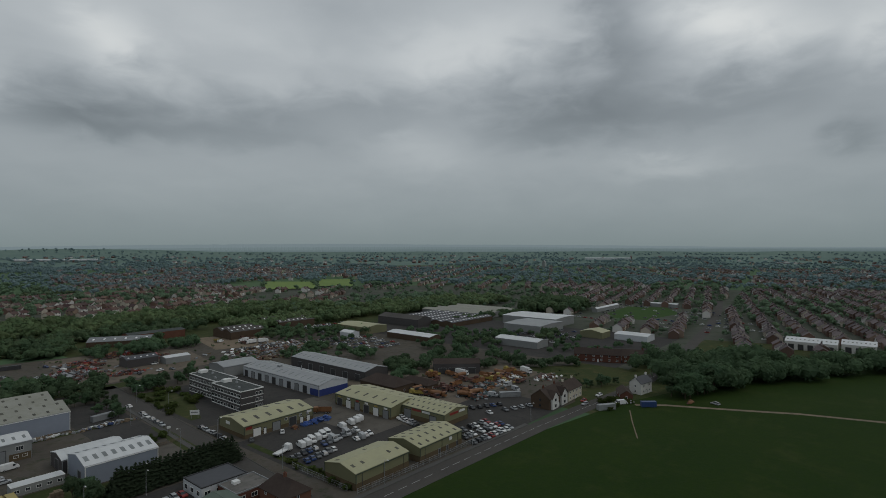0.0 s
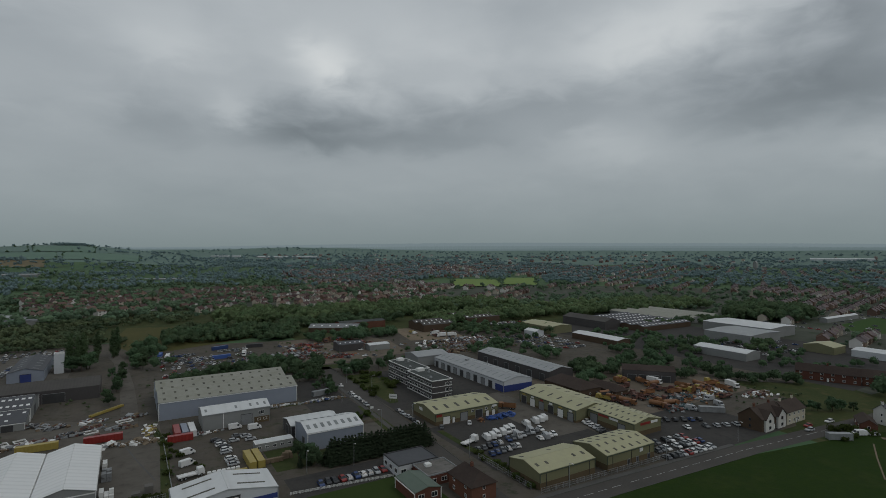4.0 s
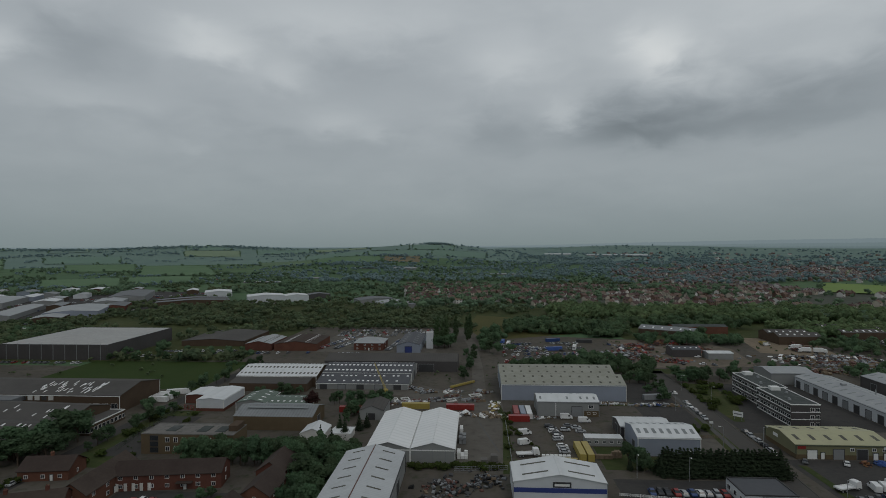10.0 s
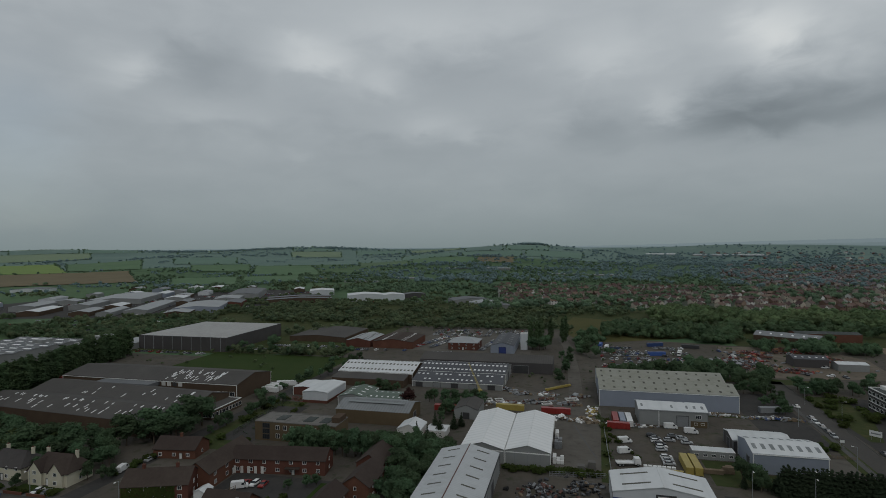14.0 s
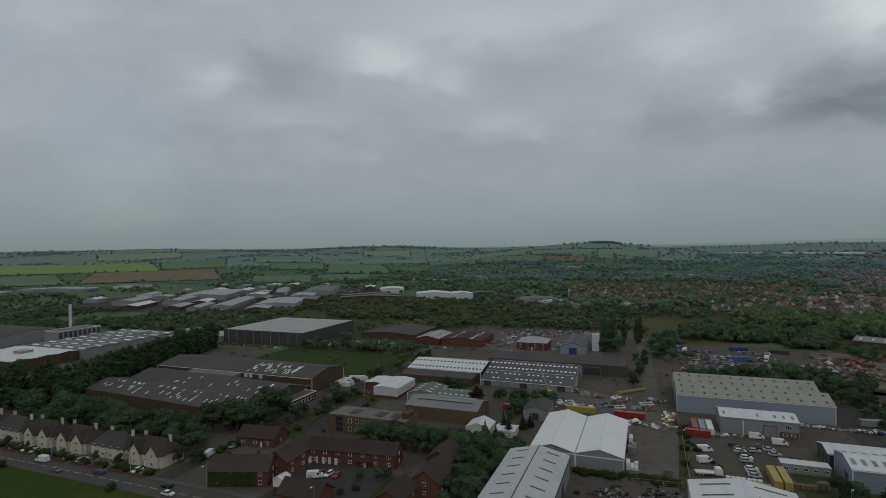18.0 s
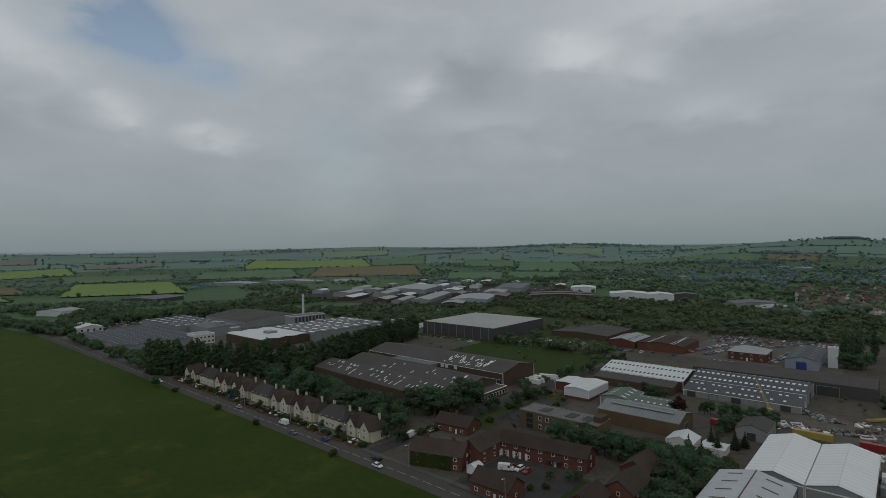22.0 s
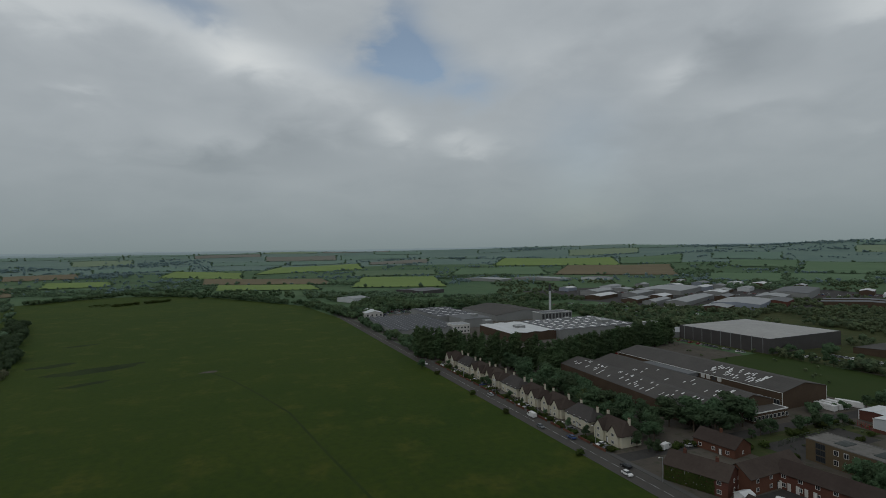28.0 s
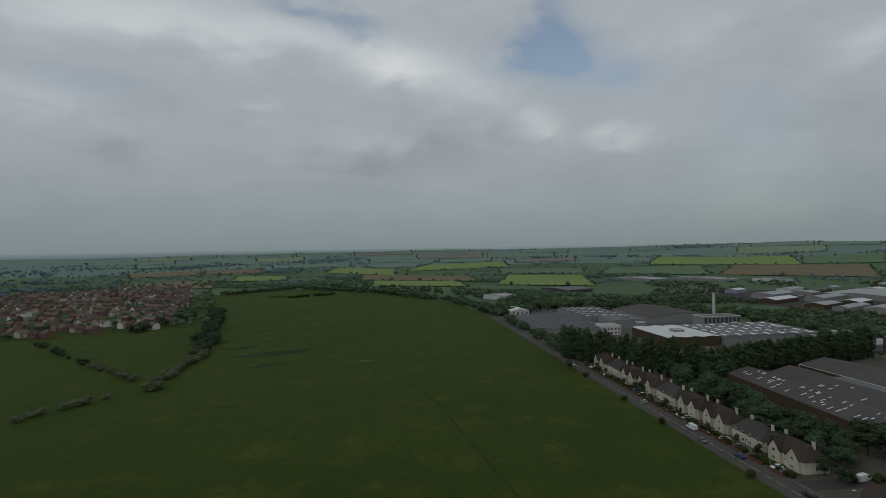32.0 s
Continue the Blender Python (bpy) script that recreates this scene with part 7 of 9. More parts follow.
# ---------------------------------------------------------------- trees and hedges near by
# poplar screen beside the houses
for i in range(30):
    t = i / 29
    plant(POPLARS, -358 + 82 * t + tree_rng.uniform(-1.5, 1.5), 126 + 57 * t ** 1.15 + tree_rng.uniform(-1.5, 1.5), tree_rng.uniform(19, 23), 1.45, "poplar screen")
for i in range(44):
    t = i / 43
    plant(POPLARS, -274 - 44 * t + tree_rng.uniform(-2, 2), 186 + 136 * t, tree_rng.uniform(18, 21), 1.7, "poplar screen")
# trees before the old factory
belt(OAKS, -240, 161, -178, 160, 14, 24, 9, 13, 1.2)
belt(OAKS, -290, 160, -245, 168, 14, 12, 9, 13, 1.1)
belt(WILLOWS, -206, 158, -190, 160, 8, 3, 8, 11)
belt(OAKS, -176, 168, -158, 158, 8, 6, 7, 10)
plant(OAKS, -154, 180, 11, 1.4)
belt(OAKS, -158, 140, -150, 148, 6, 3, 5, 8)
belt(BUSHES, -155, 150, -135, 185, 8, 10, 2, 4)
# hedge of tall conifers behind the court
belt(OAKS, -104, 182, -54, 182, 5, 42, 8.5, 10, 0.85, "tall court hedge")
belt(OAKS, -70, 192, -46, 178, 14, 16, 6, 10)
belt(OAKS, -52, 140, -50, 176, 8, 14, 6, 9)
belt(CONIFERS, -62, 196, -48, 226, 8, 6, 6, 9)
belt(OAKS, -60, 226, -50, 250, 8, 8, 5, 8)
belt(OAKS, -72, 252, -40, 256, 6, 9, 6, 8)
plant(COPPERS, -78, 246, 9, 1.2)
belt(BUSHES, -108, 132, -84, 142, 10, 8, 1.5, 3)
belt(OAKS, -300, 150, -180, 149, 5, 16, 3, 5, 1.2)
belt(BUSHES, -330, 131.5, -165, 131.5, 2, 22, 1.2, 2.2)
belt(OAKS, -150, 186, -144, 240, 8, 9, 4, 7)
belt(BUSHES, -128, 186, -128, 236, 4, 8, 1.5, 3)
belt(BUSHES, 110, 128, 112, 150, 4, 6, 1.5, 3)
belt(OAKS, -86, 150, -82, 158, 5, 3, 3, 5)
belt(OAKS, -58, 150, -56, 178, 4, 6, 4, 7)
belt(BUSHES, 84, 218, 96, 228, 6, 8, 2, 3)
belt(OAKS, -112, 262, -92, 270, 8, 6, 4, 7)
belt(OAKS, -150, 270, -140, 340, 8, 12, 4, 8)
belt(OAKS, -250, 344, -170, 346, 8, 12, 4, 8)
belt(BUSHES, -23, 181.5, 9, 183, 2.5, 24, 1.6, 2.8, 1.2, "yard hedge")
belt(BUSHES, 108.5, 250, 112, 296, 3, 12, 1.5, 3)
belt(OAKS, 92, 300, 97, 322, 5, 6, 5, 8, 1.2)
# hedge by the club
for i in range(30):
    plant(CONIFERS, 62 + i * 1.28, 181 + tree_rng.uniform(-0.5, 0.5), tree_rng.uniform(8.2, 9.0), 2.0, "conifer hedge")
belt(OAKS, 55, 188, 57, 178, 3, 3, 6, 8)
belt(CONIFERS, 50, 184, 60, 176, 4, 3, 4, 6)
belt(BUSHES, 12, 232, 22, 196, 3, 7, 1.2, 2.4)
# trees round the grey shed and the office
belt(OAKS, 78, 300, 96, 296, 8, 5, 5, 8)
belt(OAKS, 90, 262, 96, 290, 5, 7, 3.5, 5.5)
belt(OAKS, 112, 300, 150, 318, 14, 14, 5, 8)
belt(OAKS, -8, 300, -4, 380, 6, 8, 6, 10)
belt(OAKS, 8, 380, 14, 440, 10, 10, 7, 11)
for x, y in ((-31, 413), (-27, 409), (-24, 411), (-17, 424), (-8, 432), (-6, 438)):
    plant(POPLARS, x, y, tree_rng.uniform(19, 23), 0.95)
belt(OAKS, -34, 398, -18, 398, 8, 6, 9, 12, 1.2)
# plant yard, cottages, treeline by the field
belt(OAKS, 262, 130, 292, 112, 8, 8, 4, 7)
belt(BUSHES, 250, 106, 262, 98, 4, 5, 2, 4)
belt(OAKS, 282, 82, 315, 70, 10, 16, 9, 14, 1.25)
belt(BUSHES, 240, 100, 262, 92, 5, 5, 2, 3.5)
# small growth along the road verge
for x in (-215, -160, -250, -300):
    plant(BUSHES, x, 119.4, 3.0)
belt(OAKS, -268, 135, -258, 138, 6, 3, 4, 6)
belt(OAKS, -318, 117, -322, 118, 2, 2, 6, 7)
# hedges dividing the meadows
belt(HAWTHORNS, -262, -170, -302, -145, 3, 7, 3, 5, 1.3, "field hedge")
belt(HAWTHORNS, -312, -128, -322, -126, 3, 4, 4, 6, 1.3, "field hedge")
belt(HAWTHORNS, -330, -132, -420, -131, 6, 22, 4, 6, 1.2, "field hedge")
belt(HAWTHORNS, -339, -146, -388, -196, 4, 12, 3, 5, 1.2, "field hedge")
belt(BUSHES, -900, -150, -960, -80, 14, 16, 4, 6, 1.3)

# ---------------------------------------------------------------- woods and scrub farther off
grove("field_treeline", "tall dense treeline beside the meadow", LEAF_OAK, [(312, 70, 380, 34, 14, 30, 10, 15), (300, 92, 400, 60, 30, 44, 11, 17), (376, 38, 520, -60, 24, 50, 11, 16), (330, 120, 380, 96, 20, 14, 9, 13)], 260, 0.85)
grove("roadside_trees", "trees along the main road", LEAF_OAK, [(-440, 133, -600, 136, 8, 14, 6, 10), (-330, 133, -420, 136, 8, 12, 7, 11)], 180, 0.9)
grove("field_hedge_far", "overgrown hedge between the meadows", LEAF_OAK, [(-400, -133, -470, -142, 8, 14, 5, 8), (-450, -140, -705, -206, 16, 56, 7, 12), (-388, -196, -498, -297, 6, 22, 3, 6), (-540, -240, -680, -226, 18, 34, 6, 10)], 160, 0.9)
grove("yard_edge_trees", "trees round the plant yard and scrap yard", LEAF_OAK, [(230, 240, 300, 180, 16, 26, 6, 10), (290, 180, 330, 150, 12, 10, 6, 9), (60, 330, 110, 330, 20, 16, 8, 12), (20, 330, 60, 338, 10, 10, 6, 10)], 180, 0.9)
wr = random.Random(21)
spots = []
spots += strip_spots(wr, 24, 486, 240, 520, 60, 250, 6, 12)
spots += strip_spots(wr, 90, 452, 200, 480, 26, 90, 6, 10)
spots = [s_ for s_ in spots if not (128 < s_[0] < 190 and 440 < s_[1] < 500)]
wood("woodland_belt", "dark belt of woodland behind the yards", WOODLAND, spots, 64, 1.25)
spots = strip_spots(wr, 80, 590, 420, 560, 90, 420, 9, 16)
spots += strip_spots(wr, 260, 470, 420, 470, 60, 160, 8, 13)
spots += strip_spots(wr, 420, 470, 640, 440, 90, 260, 9, 15)
wood("willow_belt", "pale green belt of willows and poplars", WILLOW_WOOD, spots, 64, 1.25)
spots = []
for _ in range(2300):
    x, y = wr.uniform(-480, 60), wr.uniform(505, 720)
    if noise.noise((x * 0.016, y * 0.016, 4.0)) > -0.25 and not (x > -15 and y < 600 and x < 40):
        spots.append((x, y, wr.uniform(2.5, 7.5)))
spots += strip_spots(wr, -250, 430, -160, 500, 30, 60, 4, 9)
spots += strip_spots(wr, -260, 345, -160, 352, 16, 40, 4, 9)
spots += strip_spots(wr, -160, 490, 0, 500, 14, 60, 3, 6)
spots += strip_spots(wr, -350, 330, -420, 420, 40, 60, 5, 9)
spots += strip_spots(wr, -420, 400, -330, 470, 30, 60, 5, 9)
wood("scrub", "patchy green scrub on waste ground", SCRUB_LEAF, spots, 26, 1.5)
spots = strip_spots(wr, 560, 300, 640, 330, 70, 120, 12, 20)
spots += strip_spots(wr, 430, 330, 540, 330, 20, 40, 6, 10)
spots += strip_spots(wr, 250, 420, 330, 360, 40, 60, 5, 9)
spots += strip_spots(wr, 330, 270, 420, 210, 40, 50, 5, 9)
wood("town_edge_wood", "dense dark wood at the edge of the town", WOODLAND, spots, 64, 1.25)
spots = []
spots += strip_spots(wr, -600, 140, -760, 230, 60, 120, 7, 13)
spots += strip_spots(wr, -660, 200, -620, 330, 60, 110, 8, 14)
spots += strip_spots(wr, -600, 330, -480, 400, 60, 110, 6, 11)
spots += strip_spots(wr, -430, 360, -360, 420, 40, 60, 5, 9)
spots += strip_spots(wr, -480, 400, -380, 480, 40, 80, 4, 8)
spots += strip_spots(wr, -720, 330, -640, 460, 60, 90, 5, 10)
spots += strip_spots(wr, -440, 132, -345, 136, 10, 24, 6, 10)
wood("works_wood", "trees round the far works", WOODLAND, spots, 50, 1.25)
# hedge and trees on the far edge of the meadow
edge = [(-1000, -280), (-1120, -175), (-1007, -23), (-760, 110), (-586, 140)]
spots = []
for p, q in zip(edge, edge[1:]):
    spots += strip_spots(wr, *p, *q, 18, 110, 5, 10)
spots += strip_spots(wr, -1120, -120, -820, 200, 120, 120, 6, 12)
wood("meadow_edge_hedge", "hedge and trees along the far edge of the meadow", WOODLAND, spots, 60, 1.2)


def far_trees():
    """Hedgerows and copses from 1 km to the horizon."""
    spots = []
    for _ in range(1050):
        a, d = wr.uniform(-100, 135), 1150 * (2.65 ** wr.random())
        x, y = polar(a, d)
        an, n = wr.uniform(0, 3.14), wr.randint(6, 16)
        l = wr.uniform(60, 260)
        open_land = 20 < a < 118 and d < 2600
        if open_land and wr.random() < 0.35:
            continue
        for i in range(n):
            k = (i / n - 0.5) * l
            h = wr.uniform(7, 14) * (0.7 if open_land else 1.0)
            X, Y = x + k * math.cos(an) + wr.uniform(-14, 14), y + k * math.sin(an) + wr.uniform(-14, 14)
            if math.hypot(X, Y) < 4800:
                spots.append((X, Y, h))
    return spots

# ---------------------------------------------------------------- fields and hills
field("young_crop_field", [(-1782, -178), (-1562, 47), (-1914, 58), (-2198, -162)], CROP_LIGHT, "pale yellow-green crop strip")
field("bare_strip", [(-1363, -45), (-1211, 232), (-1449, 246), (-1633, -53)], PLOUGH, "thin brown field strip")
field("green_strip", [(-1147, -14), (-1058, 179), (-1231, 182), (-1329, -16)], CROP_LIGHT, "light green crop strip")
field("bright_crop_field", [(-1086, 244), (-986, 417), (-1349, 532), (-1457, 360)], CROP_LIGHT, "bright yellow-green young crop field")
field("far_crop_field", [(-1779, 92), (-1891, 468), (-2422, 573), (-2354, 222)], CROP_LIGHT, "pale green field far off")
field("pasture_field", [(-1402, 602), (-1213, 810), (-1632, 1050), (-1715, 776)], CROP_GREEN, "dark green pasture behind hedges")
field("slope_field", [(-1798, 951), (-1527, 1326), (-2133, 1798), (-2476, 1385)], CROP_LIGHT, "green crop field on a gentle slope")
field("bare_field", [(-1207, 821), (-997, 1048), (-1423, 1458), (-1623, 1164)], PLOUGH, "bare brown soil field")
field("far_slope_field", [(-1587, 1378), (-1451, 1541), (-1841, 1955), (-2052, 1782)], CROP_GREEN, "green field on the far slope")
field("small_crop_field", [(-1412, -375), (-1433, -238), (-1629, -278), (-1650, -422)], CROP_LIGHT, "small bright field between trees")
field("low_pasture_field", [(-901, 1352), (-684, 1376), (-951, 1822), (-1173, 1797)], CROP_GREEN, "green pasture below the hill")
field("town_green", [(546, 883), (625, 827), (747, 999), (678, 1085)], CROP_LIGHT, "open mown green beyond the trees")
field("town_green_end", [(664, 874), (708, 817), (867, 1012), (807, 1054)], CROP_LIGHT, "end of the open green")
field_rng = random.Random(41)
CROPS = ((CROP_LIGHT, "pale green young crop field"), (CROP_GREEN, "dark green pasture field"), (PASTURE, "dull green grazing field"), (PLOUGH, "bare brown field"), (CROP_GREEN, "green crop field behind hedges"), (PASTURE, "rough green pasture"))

# fields with haze in their colour, used from 2100 m outwards
HAZED_CROPS = ((CROP_PALE_HAZED, "pale field on a far slope"), (CROP_GREEN_HAZED, "green field on a far slope"), (CROP_GREEN_HAZED, "green field on a far slope"), (FARM_HAZED, "dull pasture on a far slope"), (SOIL_HAZED, "bare field on a far slope"), (CROP_GREEN_HAZED, "green field on a far slope"))


def patchwork(a0, a1, d0, d1, step, deep):
    """Fields side by side between two bearings and two distances, leaving out what is already tilled."""
    d = d0
    while d < d1:
        a = a0 + field_rng.uniform(0, step)
        reach = deep * field_rng.uniform(0.8, 1.2)
        while a < a1:
            w_ = step * field_rng.uniform(0.7, 1.3)
            q = [(a, d), (a + w_ * 0.93, d + field_rng.uniform(-40, 40)), (a + w_ * 0.93, d + reach * 0.92), (a, d + reach * field_rng.uniform(0.85, 1.0))]
            pts = [polar(*p) for p in q]
            mid = polar(a + w_ / 2, d + reach / 2)
            probe = pts + [mid] + [((p[0] + mid[0]) / 2, (p[1] + mid[1]) / 2) for p in pts]
            if field_rng.random() < 0.72 and not any(in_field(*p) for p in probe):
                m_, l_ = field_rng.choice(CROPS if d < 2100 else HAZED_CROPS)
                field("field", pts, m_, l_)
            a += w_
        d += reach


def in_field(x, y):
    """Whether a place lies on one of the open crop fields."""
    for pts in FIELD_AREAS:
        inside = False
        for (ax, ay), (bx, by) in zip(pts, pts[1:] + pts[:1]):
            if (ay > y) != (by > y) and x < (bx - ax) * (y - ay) / (by - ay) + ax:
                inside = not inside
        if inside:
            return True
    return False


patchwork(26, 108, 1250, 2600, 7.5, 360)
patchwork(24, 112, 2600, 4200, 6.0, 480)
patchwork(-4, 18, 1950, 3000, 5.5, 330)
hedge_rng = random.Random(3)
hill_wood = []
for a_, d_, w_, n_ in ((4.2, 2900, 60, 150), (24, 3300, 260, 150), (33, 3400, 300, 180), (40, 3600, 240, 140), (-8, 2500, 260, 160), (-14, 2200, 300, 160), (14, 1900, 120, 70), (9, 2200, 60, 50), (58, 3900, 300, 140), (95, 3000, 300, 140), (108, 2600, 260, 160), (100, 1900, 140, 90)):
    x, y = polar(a_, d_)
    for _ in range(n_):
        hill_wood.append((x + hedge_rng.gauss(0, w_ * 0.6), y + hedge_rng.gauss(0, w_ * 0.3), hedge_rng.uniform(9, 15)))
wood("hill_woods", "dark woods crowning the far hills", WOOD_HAZED, [s_ for s_ in hill_wood if math.hypot(s_[0], s_[1]) < 4800], 18, 2.0)
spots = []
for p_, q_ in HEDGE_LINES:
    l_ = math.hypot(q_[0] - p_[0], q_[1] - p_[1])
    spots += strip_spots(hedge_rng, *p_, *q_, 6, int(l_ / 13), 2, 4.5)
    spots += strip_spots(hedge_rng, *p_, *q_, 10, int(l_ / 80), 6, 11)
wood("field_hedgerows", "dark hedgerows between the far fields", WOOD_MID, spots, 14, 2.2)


def ridge(dist, low, base, wave, seed, glow, bumps):
    """One ridge of the far distance, its haze put in as emission; bumps: (bearing, width, height)."""
    verts, faces = [], []
    n = 2600
    for i in range(n + 1):
        deg = -180 + 360 * i / n
        a = radians(deg)
        h = base + wave * noise.noise((deg * 0.05, seed, 0.0)) + wave * 0.4 * noise.noise((deg * 0.22, seed, 3.0)) + 2.2 * noise.noise((deg * 1.3, seed, 6.0)) + 2.2 * noise.noise((deg * 4.0, seed, 7.0)) + 3.0 * noise.noise((deg * 11.0, seed, 8.0))
        for b0, bw, bh in bumps:
            h += bh * math.exp(-((deg - b0) / bw) ** 2)
        x, y = -dist * math.sin(a), dist * math.cos(a)
        verts += [(x * 0.985, y * 0.985, low), (x, y, h), (x * 1.004, y * 1.004, h - 2)]
    for i in range(n):
        for k in range(2):
            p = i * 3 + k
            faces.append((p, p + 3, p + 4, p + 1))
    m = bpy.data.materials.new("haze_glow_ridge")
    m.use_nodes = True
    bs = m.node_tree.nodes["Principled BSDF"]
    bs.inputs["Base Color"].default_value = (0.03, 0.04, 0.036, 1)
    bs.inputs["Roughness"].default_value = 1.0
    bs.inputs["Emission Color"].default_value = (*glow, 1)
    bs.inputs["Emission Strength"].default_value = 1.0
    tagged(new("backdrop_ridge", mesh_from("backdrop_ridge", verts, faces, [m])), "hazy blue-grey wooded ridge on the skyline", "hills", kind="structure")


# farther ridges glow paler, so the haze sits in their emission
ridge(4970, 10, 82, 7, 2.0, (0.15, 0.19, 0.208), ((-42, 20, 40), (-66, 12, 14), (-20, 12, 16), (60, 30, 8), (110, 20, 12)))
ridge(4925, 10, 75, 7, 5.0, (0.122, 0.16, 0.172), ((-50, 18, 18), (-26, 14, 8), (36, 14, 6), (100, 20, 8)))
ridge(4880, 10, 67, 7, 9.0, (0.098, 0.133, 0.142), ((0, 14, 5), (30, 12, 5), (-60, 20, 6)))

# ---------------------------------------------------------------- the town
hr = random.Random(33)
sheet("town_ground", [(330, 122), (478, 112), (520, -40), (640, -160), (1180, -120), (1120, 420), (860, 820), (420, 1110), (-60, 1180), (-120, 700), (300, 620), (470, 450)], TOWN_GROUND, 0.004, "streets, gardens and yards of the town")


def taken(x, y):
    """Ground in the town that holds no houses."""
    return (540 < x < 710 and 165 < y < 275) or (380 < x < 560 and 225 < y < 440) or (546 < x < 900 and 800 < y < 1100 and x + y > 1400 and x * 0.6 + y < 1560) or (462 < x < 518 and -6 < y < 64) or (x < 470 and 96 < y < 440) or (abs(y - 118 - (x - 476) * 0.13) < 9)


def houses_mesh(name, label, spots, wall=None, roof=None):
    """Far houses, each a walled block with a pitched roof and a chimney. spots: (x, y, angle, length, width, eaves)."""
    verts, faces, mi = [], [], []
    for x, y, an, l, w, he in spots:
        z = ground_z(x, y) - 0.3
        c, s = math.cos(an), math.sin(an)

        def at(u, v, h):
            return (x + u * c - v * s, y + u * s + v * c, z + h)

        a, b = l / 2, w / 2
        i = len(verts)
        verts += [at(-a, -b, 0), at(a, -b, 0), at(a, b, 0), at(-a, b, 0), at(-a, -b, he), at(a, -b, he), at(a, b, he), at(-a, b, he), at(-a, 0, he + w * 0.33), at(a, 0, he + w * 0.33)]
        for f in ((0, 1, 5, 4), (2, 3, 7, 6), (1, 2, 6, 9, 5), (3, 0, 4, 8, 7)):
            faces.append(tuple(i + k for k in f))
            mi.append(0)
        i = len(verts)
        o = 0.35
        e = he - 0.2
        verts += [at(-a - o, -b - o, e), at(a + o, -b - o, e), at(a + o, b + o, e), at(-a - o, b + o, e), at(-a - o, 0, he + w * 0.33 + 0.12), at(a + o, 0, he + w * 0.33 + 0.12)]
        for f in ((0, 1, 5, 4), (2, 3, 4, 5)):
            faces.append(tuple(i + k for k in f))
            mi.append(1)
        for sgn in (-1, 1):
            for u in (-a * 0.5, a * 0.5):
                for h in (0.9, he - 1.6):
                    i = len(verts)
                    vv = sgn * (b + 0.04)
                    verts += [at(u - 0.8, vv, h), at(u + 0.8, vv, h), at(u + 0.8, vv, h + 1.2), at(u - 0.8, vv, h + 1.2)]
                    faces.append((i, i + 1, i + 2, i + 3))
                    mi.append(2)
        i = len(verts)
        u = a * 0.7
        for zz in (he + 0.3, he + w * 0.33 + 1.2):
            verts += [at(u - 0.5, -0.5, zz), at(u + 0.5, -0.5, zz), at(u + 0.5, 0.5, zz), at(u - 0.5, 0.5, zz)]
        for f in ((0, 1, 5, 4), (1, 2, 6, 5), (2, 3, 7, 6), (3, 0, 4, 7), (4, 5, 6, 7)):
            faces.append(tuple(i + k for k in f))
            mi.append(1)
    tagged(new(name, mesh_from(name, verts, faces, [wall or HOUSE_FAR, roof or ROOF_FAR, GLASS], mi)), label, "houses", kind="stuff")


def streets(a0, a1, d0, d1, turn, gap, pitch, keep=0.85, size=(9, 8, 5.2), cross=0.2):
    """Rows of houses inside a sector seen from the camera, on a street grid turned by turn degrees."""
    out = []
    t = radians(turn)
    n = int(d1 / gap) + 1
    m = int(d1 / pitch) + 1
    for i in range(-n, n):
        for j in range(-m, m):
            u, v = j * pitch + hr.uniform(-1, 1), i * gap + hr.uniform(-2, 2)
            x, y = u * math.cos(t) - v * math.sin(t), u * math.sin(t) + v * math.cos(t)
            d = math.hypot(x, y)
            if not d0 < d < d1:
                continue
            a = math.degrees(math.atan2(-x, y))
            if not a0 < a < a1 or hr.random() > keep:
                continue
            if noise.noise((x * 0.006, y * 0.006, 9.0)) < -0.3 and 800 < d < 2000 and a < 100 or taken(x, y):
                continue
            k = hr.uniform(0.85, 1.15)
            out.append((x, y, t + (0 if hr.random() > cross else math.pi / 2), size[0] * k, size[1], size[2] * hr.uniform(0.9, 1.1)))
    return out


houses_mesh("semis_by_the_trees", "rows of cream and red semi-detached houses", streets(-40, 8, 690, 1050, 35, 40, 13, 0.85), HOUSE_CREAM, ROOF_SEMI)
houses_mesh("terraces", "close rows of brick terraces in the town", streets(-95, -61, 440, 1100, 13, 24, 7, 0.97, cross=0.0))
houses_mesh("town_houses", "brick houses of the town spreading into the distance", streets(-95, -20, 1000, 2000, 28, 44, 15, 0.8))
houses_mesh("far_town", "far houses of the town", streets(-100, -12, 2000, 3400, 20, 150, 60, 0.4, (16, 11, 6)))
houses_mesh("brick_suburb", "dense red brick suburb", streets(-30, -14, 1150, 1700, 50, 34, 14, 0.9))
houses_mesh("new_estate", "estate of brick and white houses beyond the meadow", streets(108.6, 126, 605, 1300, 62, 36, 10, 0.72), HOUSE_FAR, ROOF_SEMI)
town_trees, far_town_trees = [], []
for _ in range(5600):
    a, d = hr.uniform(-100, 10), 640 * (3.4 ** hr.random())
    x, y = polar(a, d)
    lush = noise.noise((x * 0.005, y * 0.005, 7.0))
    if taken(x, y) or lush < -0.3 + 0.25 * hr.random() and hr.random() < 0.7:
        continue
    (town_trees if d < 1350 else far_town_trees).append((x, y, hr.uniform(6, 11) * (1.25 if lush > 0.1 else 0.9)))
for _ in range(900):
    x, y = polar(hr.uniform(106.5, 128), hr.uniform(615, 1500))
    if noise.noise((x * 0.012, y * 0.012, 1.0)) > -0.15:
        town_trees.append((x, y, hr.uniform(5, 10)))
